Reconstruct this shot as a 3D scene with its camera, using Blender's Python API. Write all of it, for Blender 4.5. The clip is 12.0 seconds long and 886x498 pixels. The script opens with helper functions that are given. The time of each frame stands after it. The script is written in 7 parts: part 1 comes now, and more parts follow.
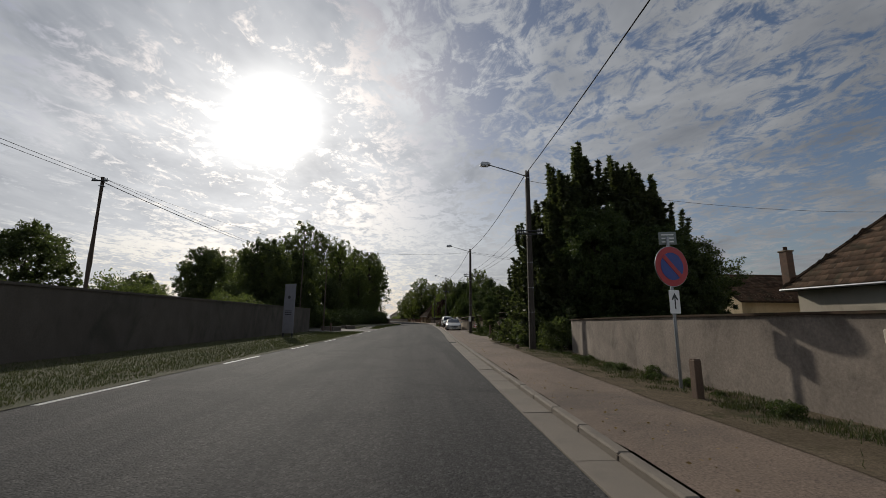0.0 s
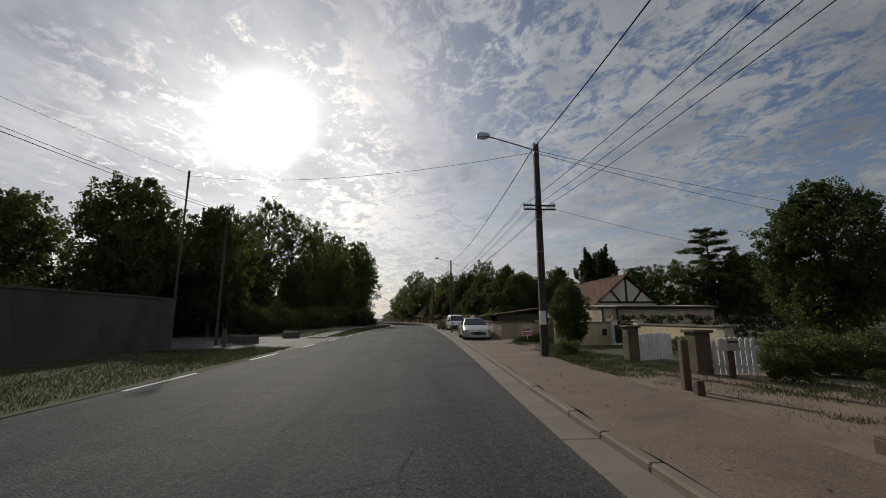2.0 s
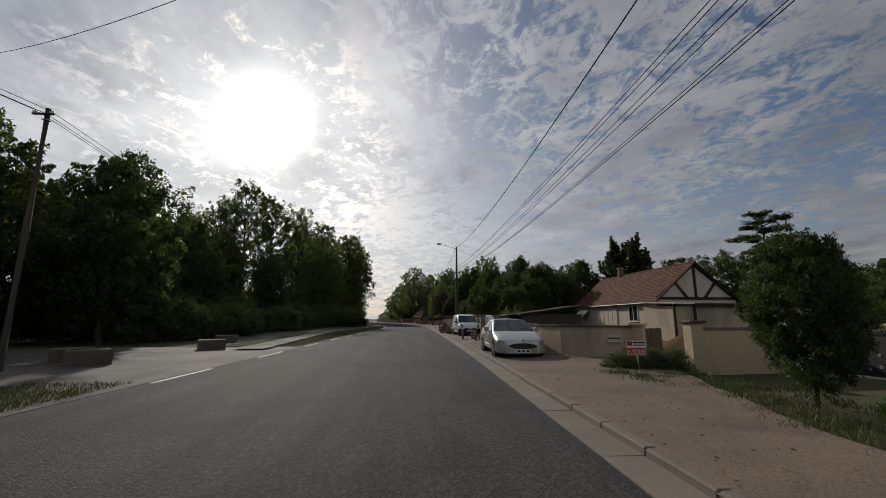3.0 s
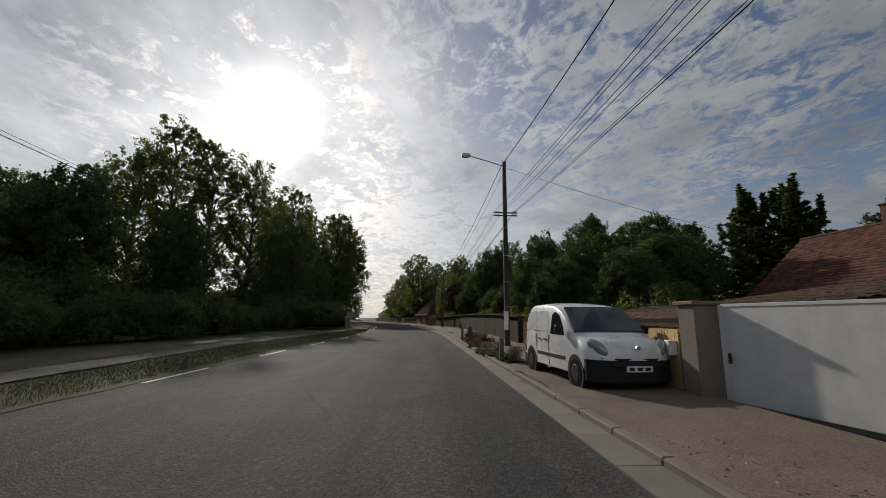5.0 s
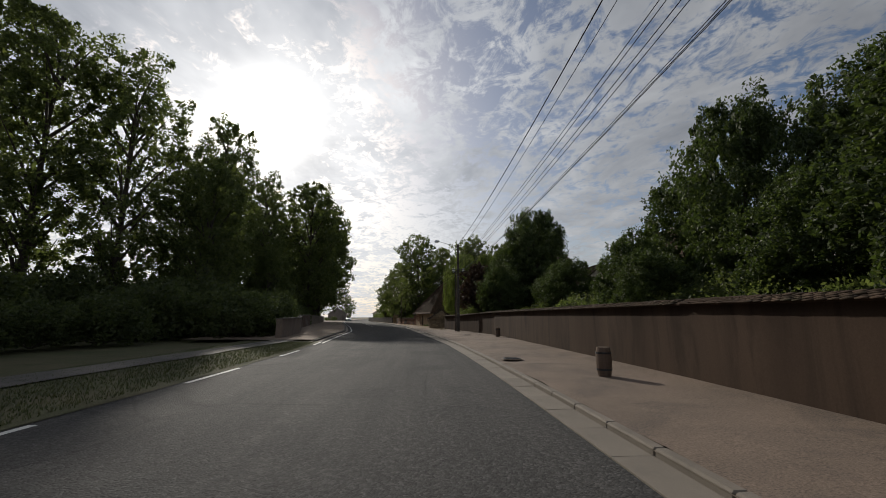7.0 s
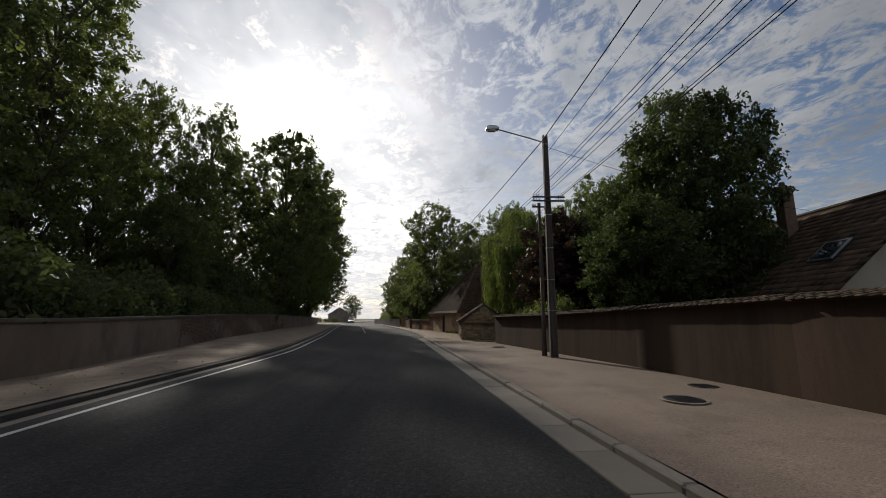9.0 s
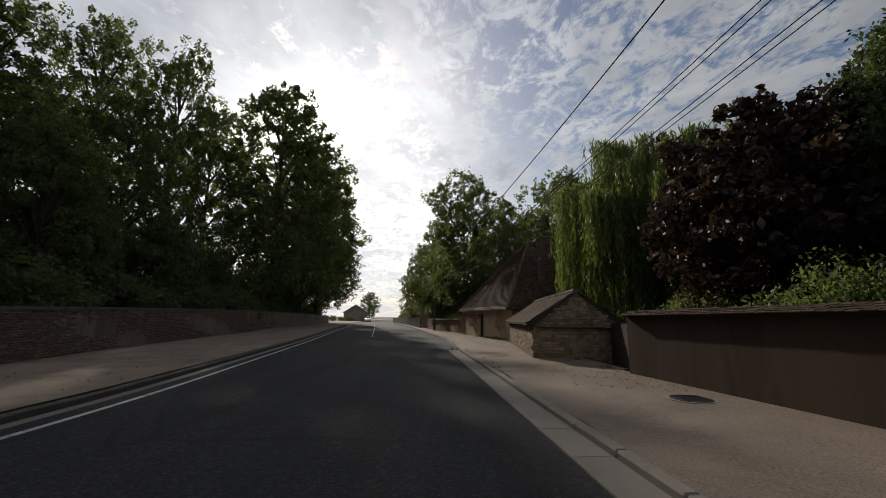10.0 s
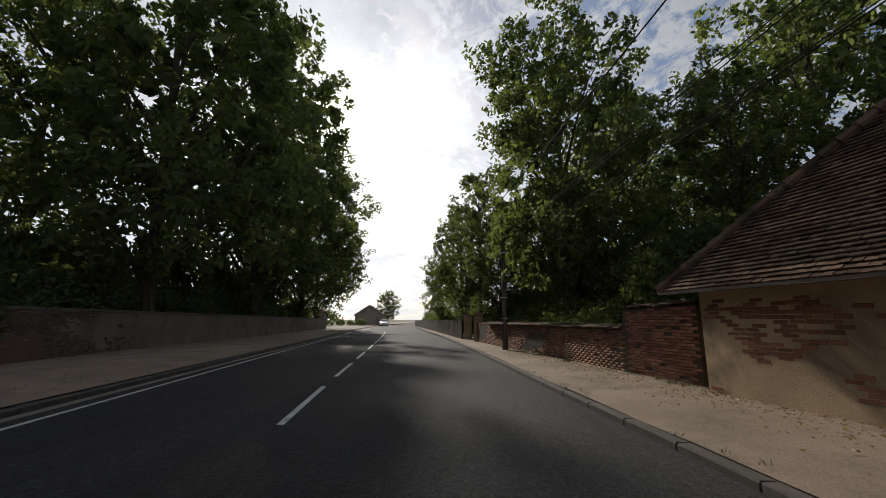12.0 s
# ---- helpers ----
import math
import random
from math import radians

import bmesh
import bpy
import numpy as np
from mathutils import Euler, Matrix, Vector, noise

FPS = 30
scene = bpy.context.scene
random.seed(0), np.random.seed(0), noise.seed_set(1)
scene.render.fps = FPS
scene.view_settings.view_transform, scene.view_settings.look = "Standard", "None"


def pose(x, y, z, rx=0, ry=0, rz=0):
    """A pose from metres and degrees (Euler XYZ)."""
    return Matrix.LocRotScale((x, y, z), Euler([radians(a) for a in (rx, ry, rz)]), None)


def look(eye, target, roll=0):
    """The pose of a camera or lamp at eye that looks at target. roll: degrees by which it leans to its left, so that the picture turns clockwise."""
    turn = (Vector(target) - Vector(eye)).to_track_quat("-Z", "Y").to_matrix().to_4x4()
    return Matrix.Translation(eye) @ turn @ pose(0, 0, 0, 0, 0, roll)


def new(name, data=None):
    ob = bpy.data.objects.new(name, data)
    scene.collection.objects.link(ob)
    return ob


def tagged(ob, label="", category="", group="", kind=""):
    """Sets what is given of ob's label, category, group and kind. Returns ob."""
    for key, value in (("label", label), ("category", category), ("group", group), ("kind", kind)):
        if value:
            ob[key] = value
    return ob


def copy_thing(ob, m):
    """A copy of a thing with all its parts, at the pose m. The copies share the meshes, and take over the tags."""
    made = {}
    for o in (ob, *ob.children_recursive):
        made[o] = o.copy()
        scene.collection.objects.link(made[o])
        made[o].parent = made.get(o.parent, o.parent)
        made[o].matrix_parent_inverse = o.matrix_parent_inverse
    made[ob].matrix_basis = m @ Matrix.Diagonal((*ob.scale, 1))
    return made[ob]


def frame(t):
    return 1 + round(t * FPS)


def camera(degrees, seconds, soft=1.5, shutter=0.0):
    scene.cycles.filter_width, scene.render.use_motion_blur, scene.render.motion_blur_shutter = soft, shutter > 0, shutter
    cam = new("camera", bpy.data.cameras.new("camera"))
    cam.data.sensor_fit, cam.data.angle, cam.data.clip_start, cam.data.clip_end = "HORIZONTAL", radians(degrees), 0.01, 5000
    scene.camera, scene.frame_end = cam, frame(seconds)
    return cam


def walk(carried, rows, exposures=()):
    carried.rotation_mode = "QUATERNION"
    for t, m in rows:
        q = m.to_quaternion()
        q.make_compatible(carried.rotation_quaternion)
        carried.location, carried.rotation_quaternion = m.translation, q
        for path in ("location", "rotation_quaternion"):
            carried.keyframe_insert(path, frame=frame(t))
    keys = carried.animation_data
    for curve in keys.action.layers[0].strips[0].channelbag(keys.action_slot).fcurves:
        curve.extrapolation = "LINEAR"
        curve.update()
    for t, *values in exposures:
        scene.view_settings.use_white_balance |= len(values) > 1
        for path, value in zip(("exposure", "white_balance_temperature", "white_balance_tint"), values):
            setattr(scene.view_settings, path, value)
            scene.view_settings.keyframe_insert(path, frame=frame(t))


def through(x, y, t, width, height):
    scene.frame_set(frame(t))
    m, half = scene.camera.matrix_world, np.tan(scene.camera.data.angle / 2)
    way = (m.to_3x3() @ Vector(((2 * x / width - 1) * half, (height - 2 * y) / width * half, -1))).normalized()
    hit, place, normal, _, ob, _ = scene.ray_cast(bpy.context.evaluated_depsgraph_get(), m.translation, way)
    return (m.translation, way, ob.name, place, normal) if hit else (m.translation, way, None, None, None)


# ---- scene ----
cam = camera(96.5, 12.0, soft=0.9)
PATH = [
    (0, (0.000, 0.000, 1.350), (0.653, 9.826, 3.090), 0.42),
    (0.5, (0.063, 5.420, 1.350), (0.718, 15.244, 3.097), 0.35),
    (1, (0.148, 10.732, 1.350), (0.847, 20.556, 3.081), 0.20),
    (1.5, (0.262, 16.020, 1.350), (0.991, 25.844, 3.072), 0.03),
    (2, (0.388, 21.375, 1.350), (1.150, 31.195, 3.078), -0.10),
    (2.5, (0.493, 26.670, 1.350), (1.298, 36.484, 3.088), -0.09),
    (3, (0.577, 31.927, 1.350), (1.392, 41.740, 3.093), 0.14),
    (4, (0.875, 43.321, 1.350), (1.625, 53.141, 3.083), 0.39),
    (5, (1.220, 55.170, 1.350), (1.903, 64.997, 3.071), 0.46),
    (5.5, (1.335, 61.029, 1.350), (1.993, 70.860, 3.063), 0.22),
    (6, (1.429, 66.769, 1.350), (2.086, 76.601, 3.053), -0.09),
    (6.5, (1.488, 72.400, 1.350), (2.160, 82.232, 3.051), -0.06),
    (7, (1.484, 77.984, 1.350), (2.176, 87.814, 3.050), 0.08),
    (8, (1.395, 88.873, 1.350), (1.984, 98.708, 3.061), 0.30),
    (9, (1.169, 99.702, 1.350), (1.533, 109.543, 3.089), 0.25),
    (9.5, (0.890, 105.223, 1.350), (1.002, 115.070, 3.085), 0.65),
    (10, (0.467, 110.791, 1.350), (0.303, 120.643, 3.061), 0.71),
    (10.5, (-0.104, 116.453, 1.350), (-0.498, 126.299, 3.051), 0.34),
    (11, (-0.788, 122.192, 1.350), (-1.337, 132.030, 3.053), 0.15),
    (11.5, (-1.527, 127.867, 1.350), (-2.183, 137.697, 3.063), -0.01),
    (12, (-2.289, 133.399, 1.350), (-3.014, 143.216, 3.110), 0.00),
]
EXPOSURES = [(0, -0.22), (5, -0.12), (7, 0.02), (9, 0.15), (9.5, 0.2), (10.5, 0.14), (11.2, 0.2), (12, 0.4)]
walk(cam, [(t, look(eye, target, roll)) for t, eye, target, roll in PATH], exposures=EXPOSURES)

# ---- sky and sun ----
SUN_AZ, SUN_EL = 20.7, 25.7          # degrees to the left of +y, and above the horizon
SUN = Vector((-math.sin(radians(SUN_AZ)) * math.cos(radians(SUN_EL)),
              math.cos(radians(SUN_AZ)) * math.cos(radians(SUN_EL)), math.sin(radians(SUN_EL))))
sun_lamp = bpy.data.lights.new("sun", "SUN")
sun_lamp.energy, sun_lamp.angle, sun_lamp.color = 2.8, radians(1.2), (1.0, 0.93, 0.82)
sun_ob = new("sun", sun_lamp)
sun_ob.matrix_world = look(SUN * 200, (0, 0, 0))


class Nodes:
    """A small builder for node trees."""

    def __init__(self, tree):
        self.t = tree
        tree.nodes.clear()

    def n(self, kind, ins=None):
        node = self.t.nodes.new(kind)
        for key, value in (ins or {}).items():
            if isinstance(value, bpy.types.NodeSocket):
                self.t.links.new(value, node.inputs[key])
            else:
                node.inputs[key].default_value = value
        return node

    def math(self, op, a, b=0.0, clamp=False):
        node = self.n("ShaderNodeMath", {0: a, 1: b})
        node.operation, node.use_clamp = op, clamp
        return node.outputs[0]

    def ramp(self, fac, stops, interp="LINEAR"):
        node = self.n("ShaderNodeValToRGB", ins={0: fac})
        el = node.color_ramp.elements
        node.color_ramp.interpolation = interp
        while len(el) < len(stops):
            el.new(0.5)
        for e, (pos, col) in zip(el, stops):
            e.position, e.color = pos, (*col, 1) if len(col) == 3 else col
        return node.outputs[0]

    def mix(self, fac, a, b, mode="MIX"):
        node = self.n("ShaderNodeMix")
        node.data_type, node.blend_type = "RGBA", mode
        for key, value in ((0, fac), (6, a), (7, b)):
            if isinstance(value, bpy.types.NodeSocket):
                self.t.links.new(value, node.inputs[key])
            else:
                node.inputs[key].default_value = value
        return node.outputs[2]

    def noise(self, vec, scale, detail=4.0, rough=0.55, distort=0.0):
        return self.n("ShaderNodeTexNoise", ins={"Vector": vec, "Scale": scale, "Detail": detail, "Roughness": rough, "Distortion": distort}).outputs[0]


def build_world():
    world = bpy.data.worlds.new("sky")
    scene.world = world
    world.use_nodes = True
    k = Nodes(world.node_tree)
    air = k.n("ShaderNodeTexSky")
    air.sky_type, air.sun_disc = "NISHITA", False
    air.sun_elevation, air.sun_rotation = radians(SUN_EL), radians(-SUN_AZ)
    air.air_density, air.dust_density = 1.0, 2.0
    sky = air.outputs[0]
    way = k.n("ShaderNodeTexCoord").outputs["Generated"]
    xyz = k.n("ShaderNodeSeparateXYZ", ins={0: way})
    up = k.math("MAXIMUM", xyz.outputs[2], 0.0)
    den = k.math("ADD", up, 0.10)
    flat = k.n("ShaderNodeCombineXYZ", ins={0: k.math("DIVIDE", xyz.outputs[0], den), 1: k.math("DIVIDE", xyz.outputs[1], den), 2: 0.0}).outputs[0]
    stretched = k.n("ShaderNodeMapping", ins={"Vector": flat, "Rotation": (0, 0, radians(35)), "Scale": (1.0, 0.8, 1.0)}).outputs[0]
    broad = k.noise(stretched, 0.8, 4, 0.5, 0.3)
    flakes = k.noise(stretched, 8.5, 8, 0.70, 0.7)
    fine = k.noise(stretched, 30.0, 4, 0.6, 0.3)
    m = k.math("ADD", k.math("MULTIPLY", broad, 0.62), k.math("MULTIPLY", flakes, 0.76))
    m = k.math("ADD", m, k.math("MULTIPLY", fine, 0.26))
    cover = k.ramp(m, [(0.72, (0, 0, 0)), (0.87, (1, 1, 1))], "EASE")
    # how near a direction is to the sun
    dot = k.n("ShaderNodeVectorMath", ins={0: way, 1: tuple(SUN)})
    dot.operation = "DOT_PRODUCT"
    near = k.math("MAXIMUM", dot.outputs["Value"], 0.0)
    wide, tight, core = (k.math("POWER", near, p) for p in (4.0, 30.0, 500.0))
    # thick parts of the cloud are grey, thin parts are lit through
    thick = k.ramp(k.noise(stretched, 1.7, 5, 0.6, 0.3), [(0.35, (0, 0, 0)), (0.7, (1, 1, 1))])
    cloud = k.mix(thick, (7.4, 7.55, 7.8, 1), (3.1, 3.35, 3.8, 1))
    # clouds seen against the sun glow; those opposite, out of view, are brightened as fill light
    away = k.math("MAXIMUM", k.math("MULTIPLY", dot.outputs["Value"], -1.0), 0.0)
    lift = k.math("ADD", k.math("ADD", 0.44, k.math("MULTIPLY", wide, 0.80)), k.math("MULTIPLY", away, 1.3))
    cloud = k.mix(1.0, cloud, k.n("ShaderNodeCombineColor", ins={0: lift, 1: lift, 2: lift}).outputs[0], "MULTIPLY")
    blue = k.mix(1.0, sky, (0.60, 0.63, 0.68, 1), "MULTIPLY")
    col = k.mix(k.math("MULTIPLY", cover, 0.92), blue, cloud)
    # a pale haze low down, brightest below the sun
    low = k.math("MULTIPLY", k.ramp(up, [(0.0, (1, 1, 1)), (0.42, (0, 0, 0))], "EASE"), k.math("ADD", 0.18, k.math("MULTIPLY", wide, 0.7)), clamp=True)
    veil = k.math("ADD", 3.4, k.math("MULTIPLY", wide, 6.0))
    col = k.mix(low, col, k.n("ShaderNodeCombineColor", ins={0: veil, 1: k.math("MULTIPLY", veil, 1.02), 2: k.math("MULTIPLY", veil, 1.06)}).outputs[0])
    glow = k.math("ADD", k.math("MULTIPLY", k.math("POWER", near, 60.0), 2.9), k.math("MULTIPLY", core, 26.0))
    glow_c = k.mix(1.0, (1.0, 0.97, 0.9, 1), k.n("ShaderNodeCombineColor", ins={0: glow, 1: glow, 2: glow}).outputs[0], "MULTIPLY")
    col = k.mix(1.0, col, glow_c, "ADD")
    back = k.n("ShaderNodeBackground", ins={0: col, 1: SKY_STRENGTH})
    out = k.n("ShaderNodeOutputWorld")
    k.t.links.new(back.outputs[0], out.inputs[0])


SKY_STRENGTH = 0.10
build_world()


# ---- materials ----
def material(name, a, b, rough=0.85, scale=2.0, fine=40.0, bump=0.25, metal=0.0, stain=None, stain_scale=0.7,
             speckle=0.2, stretch=(1, 1, 1), spec=0.3, island=0.0, random_object=0.0, depth=0.01):
    """A surface that wanders between colours a and b, with stains, a fine grain and relief, in metres."""
    m = bpy.data.materials.new(name)
    m.use_nodes = True
    k = Nodes(m.node_tree)
    raw = k.n("ShaderNodeTexCoord").outputs["Object"]
    vec = k.n("ShaderNodeMapping", ins={"Vector": raw, "Scale": stretch}).outputs[0]
    big = k.noise(vec, scale, 5, 0.6)
    grain = k.noise(raw, fine, 4, 0.7)
    col = k.mix(k.ramp(big, [(0.3, (0, 0, 0)), (0.7, (1, 1, 1))]), (*a, 1), (*b, 1))
    if stain:
        spots = k.ramp(k.noise(vec, stain_scale, 6, 0.65, 0.6), [(0.5, (0, 0, 0)), (0.68, (1, 1, 1))])
        col = k.mix(k.math("MULTIPLY", spots, 0.8), col, (*stain, 1))
    level = k.ramp(grain, [(0.25, (1 - speckle,) * 3), (0.75, (1 + speckle,) * 3)])
    col = k.mix(1.0, col, level, "MULTIPLY")
    if island or random_object:
        rnd = k.n("ShaderNodeNewGeometry").outputs["Random Per Island"] if island else k.n("ShaderNodeObjectInfo").outputs["Random"]
        amount = island or random_object
        var = k.ramp(rnd, [(0.0, (1 - amount,) * 3), (1.0, (1 + amount,) * 3)])
        col = k.mix(1.0, col, var, "MULTIPLY")
    bm_ = k.n("ShaderNodeBump", ins={"Strength": bump, "Distance": depth, "Height": k.math("ADD", grain, k.math("MULTIPLY", big, 0.6))})
    rgh = k.math("ADD", rough - 0.08, k.math("MULTIPLY", big, 0.16), clamp=True)
    p = k.n("ShaderNodeBsdfPrincipled", ins={"Base Color": col, "Roughness": rgh, "Metallic": metal, "Specular IOR Level": spec, "Normal": bm_.outputs[0]})
    k.t.links.new(p.outputs[0], k.n("ShaderNodeOutputMaterial").inputs[0])
    return m


def leaf_material(name, a, b, through=0.35):
    """Leaves: a thin surface that lets some light through, each leaf of its own shade."""
    m = bpy.data.materials.new(name)
    m.use_nodes = True
    k = Nodes(m.node_tree)
    rnd = k.n("ShaderNodeNewGeometry").outputs["Random Per Island"]
    vec = k.n("ShaderNodeTexCoord").outputs["Object"]
    clump = k.noise(vec, 0.9, 3, 0.6)
    fac = k.math("ADD", k.math("MULTIPLY", rnd, 0.55), k.math("MULTIPLY", clump, 0.6), clamp=True)
    col = k.mix(k.ramp(fac, [(0.25, (0, 0, 0)), (0.85, (1, 1, 1))]), (*a, 1), (*b, 1))
    p = k.n("ShaderNodeBsdfPrincipled", ins={"Base Color": col, "Roughness": 0.55, "Specular IOR Level": 0.25})
    tcol = k.mix(1.0, col, (1.9, 2.05, 1.05, 1), "MULTIPLY")
    tr = k.n("ShaderNodeBsdfTranslucent", ins={"Color": tcol})
    mx = k.n("ShaderNodeMixShader", ins={0: through, 1: p.outputs[0], 2: tr.outputs[0]})
    k.t.links.new(mx.outputs[0], k.n("ShaderNodeOutputMaterial").inputs[0])
    return m


def plain(name, col, rough=0.5, metal=0.0, coat=0.0, spec=0.5):
    m = bpy.data.materials.new(name)
    m.use_nodes = True
    k = Nodes(m.node_tree)
    vec = k.n("ShaderNodeTexCoord").outputs["Object"]
    dirt = k.noise(vec, 3.0, 5, 0.65)
    c = k.mix(1.0, (*col, 1), k.ramp(dirt, [(0.3, (0.86,) * 3), (0.7, (1.06,) * 3)]), "MULTIPLY")
    p = k.n("ShaderNodeBsdfPrincipled", ins={"Base Color": c, "Roughness": k.math("ADD", rough - 0.05, k.math("MULTIPLY", dirt, 0.1), clamp=True),
                                             "Metallic": metal, "Coat Weight": coat, "Specular IOR Level": spec})
    k.t.links.new(p.outputs[0], k.n("ShaderNodeOutputMaterial").inputs[0])
    return m


def asphalt_material(name="asphalt", tone=1.0):
    """Worn asphalt: wheel tracks drawn out along the road, patches, dark joints and single pale stones."""
    m = bpy.data.materials.new(name)
    m.use_nodes = True
    k = Nodes(m.node_tree)
    vec = k.n("ShaderNodeTexCoord").outputs["Object"]
    drawn = k.n("ShaderNodeMapping", ins={"Vector": vec, "Scale": (1.0, 0.05, 1.0)}).outputs[0]
    tracks = k.noise(drawn, 1.1, 4, 0.6)
    patches = k.noise(vec, 0.35, 5, 0.65, 0.5)
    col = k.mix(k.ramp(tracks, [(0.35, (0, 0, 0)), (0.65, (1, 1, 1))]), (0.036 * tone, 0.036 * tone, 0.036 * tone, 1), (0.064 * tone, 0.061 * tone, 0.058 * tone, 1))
    col = k.mix(k.math("MULTIPLY", k.ramp(patches, [(0.52, (0, 0, 0)), (0.60, (1, 1, 1))]), 0.55), col, (0.030, 0.030, 0.031, 1))
    cracks = k.n("ShaderNodeTexVoronoi", ins={"Vector": k.n("ShaderNodeMapping", ins={"Vector": k.mix(0.12, vec, k.n("ShaderNodeTexNoise", ins={"Vector": vec, "Scale": 0.8}).outputs[1]), "Scale": (1.0, 0.6, 1.0)}).outputs[0], "Scale": 0.45})
    cracks.feature = "DISTANCE_TO_EDGE"
    gap = k.ramp(cracks.outputs[0], [(0.0, (1, 1, 1)), (0.012, (0, 0, 0))])
    some = k.ramp(k.noise(vec, 0.25, 2, 0.5), [(0.5, (0, 0, 0)), (0.6, (1, 1, 1))])
    col = k.mix(k.math("MULTIPLY", k.math("MULTIPLY", gap, some), 0.6), col, (0.016, 0.016, 0.017, 1))
    stones = k.n("ShaderNodeTexVoronoi", ins={"Vector": vec, "Scale": 42.0})
    tone = k.ramp(stones.outputs["Color"], [(0.1, (0.68,) * 3), (0.6, (1.0,) * 3), (0.95, (1.6,) * 3)])
    col = k.mix(1.0, col, tone, "MULTIPLY")
    mid = k.noise(vec, 14.0, 4, 0.7)
    col = k.mix(1.0, col, k.ramp(mid, [(0.3, (0.72,) * 3), (0.7, (1.3,) * 3)]), "MULTIPLY")
    relief = k.n("ShaderNodeBump", ins={"Strength": 0.8, "Distance": 0.008, "Height": k.math("ADD", k.math("MULTIPLY", stones.outputs["Distance"], -1.0), mid)})
    p = k.n("ShaderNodeBsdfPrincipled", ins={"Base Color": col, "Roughness": 0.86, "Specular IOR Level": 0.15, "Normal": relief.outputs[0]})
    k.t.links.new(p.outputs[0], k.n("ShaderNodeOutputMaterial").inputs[0])
    return m


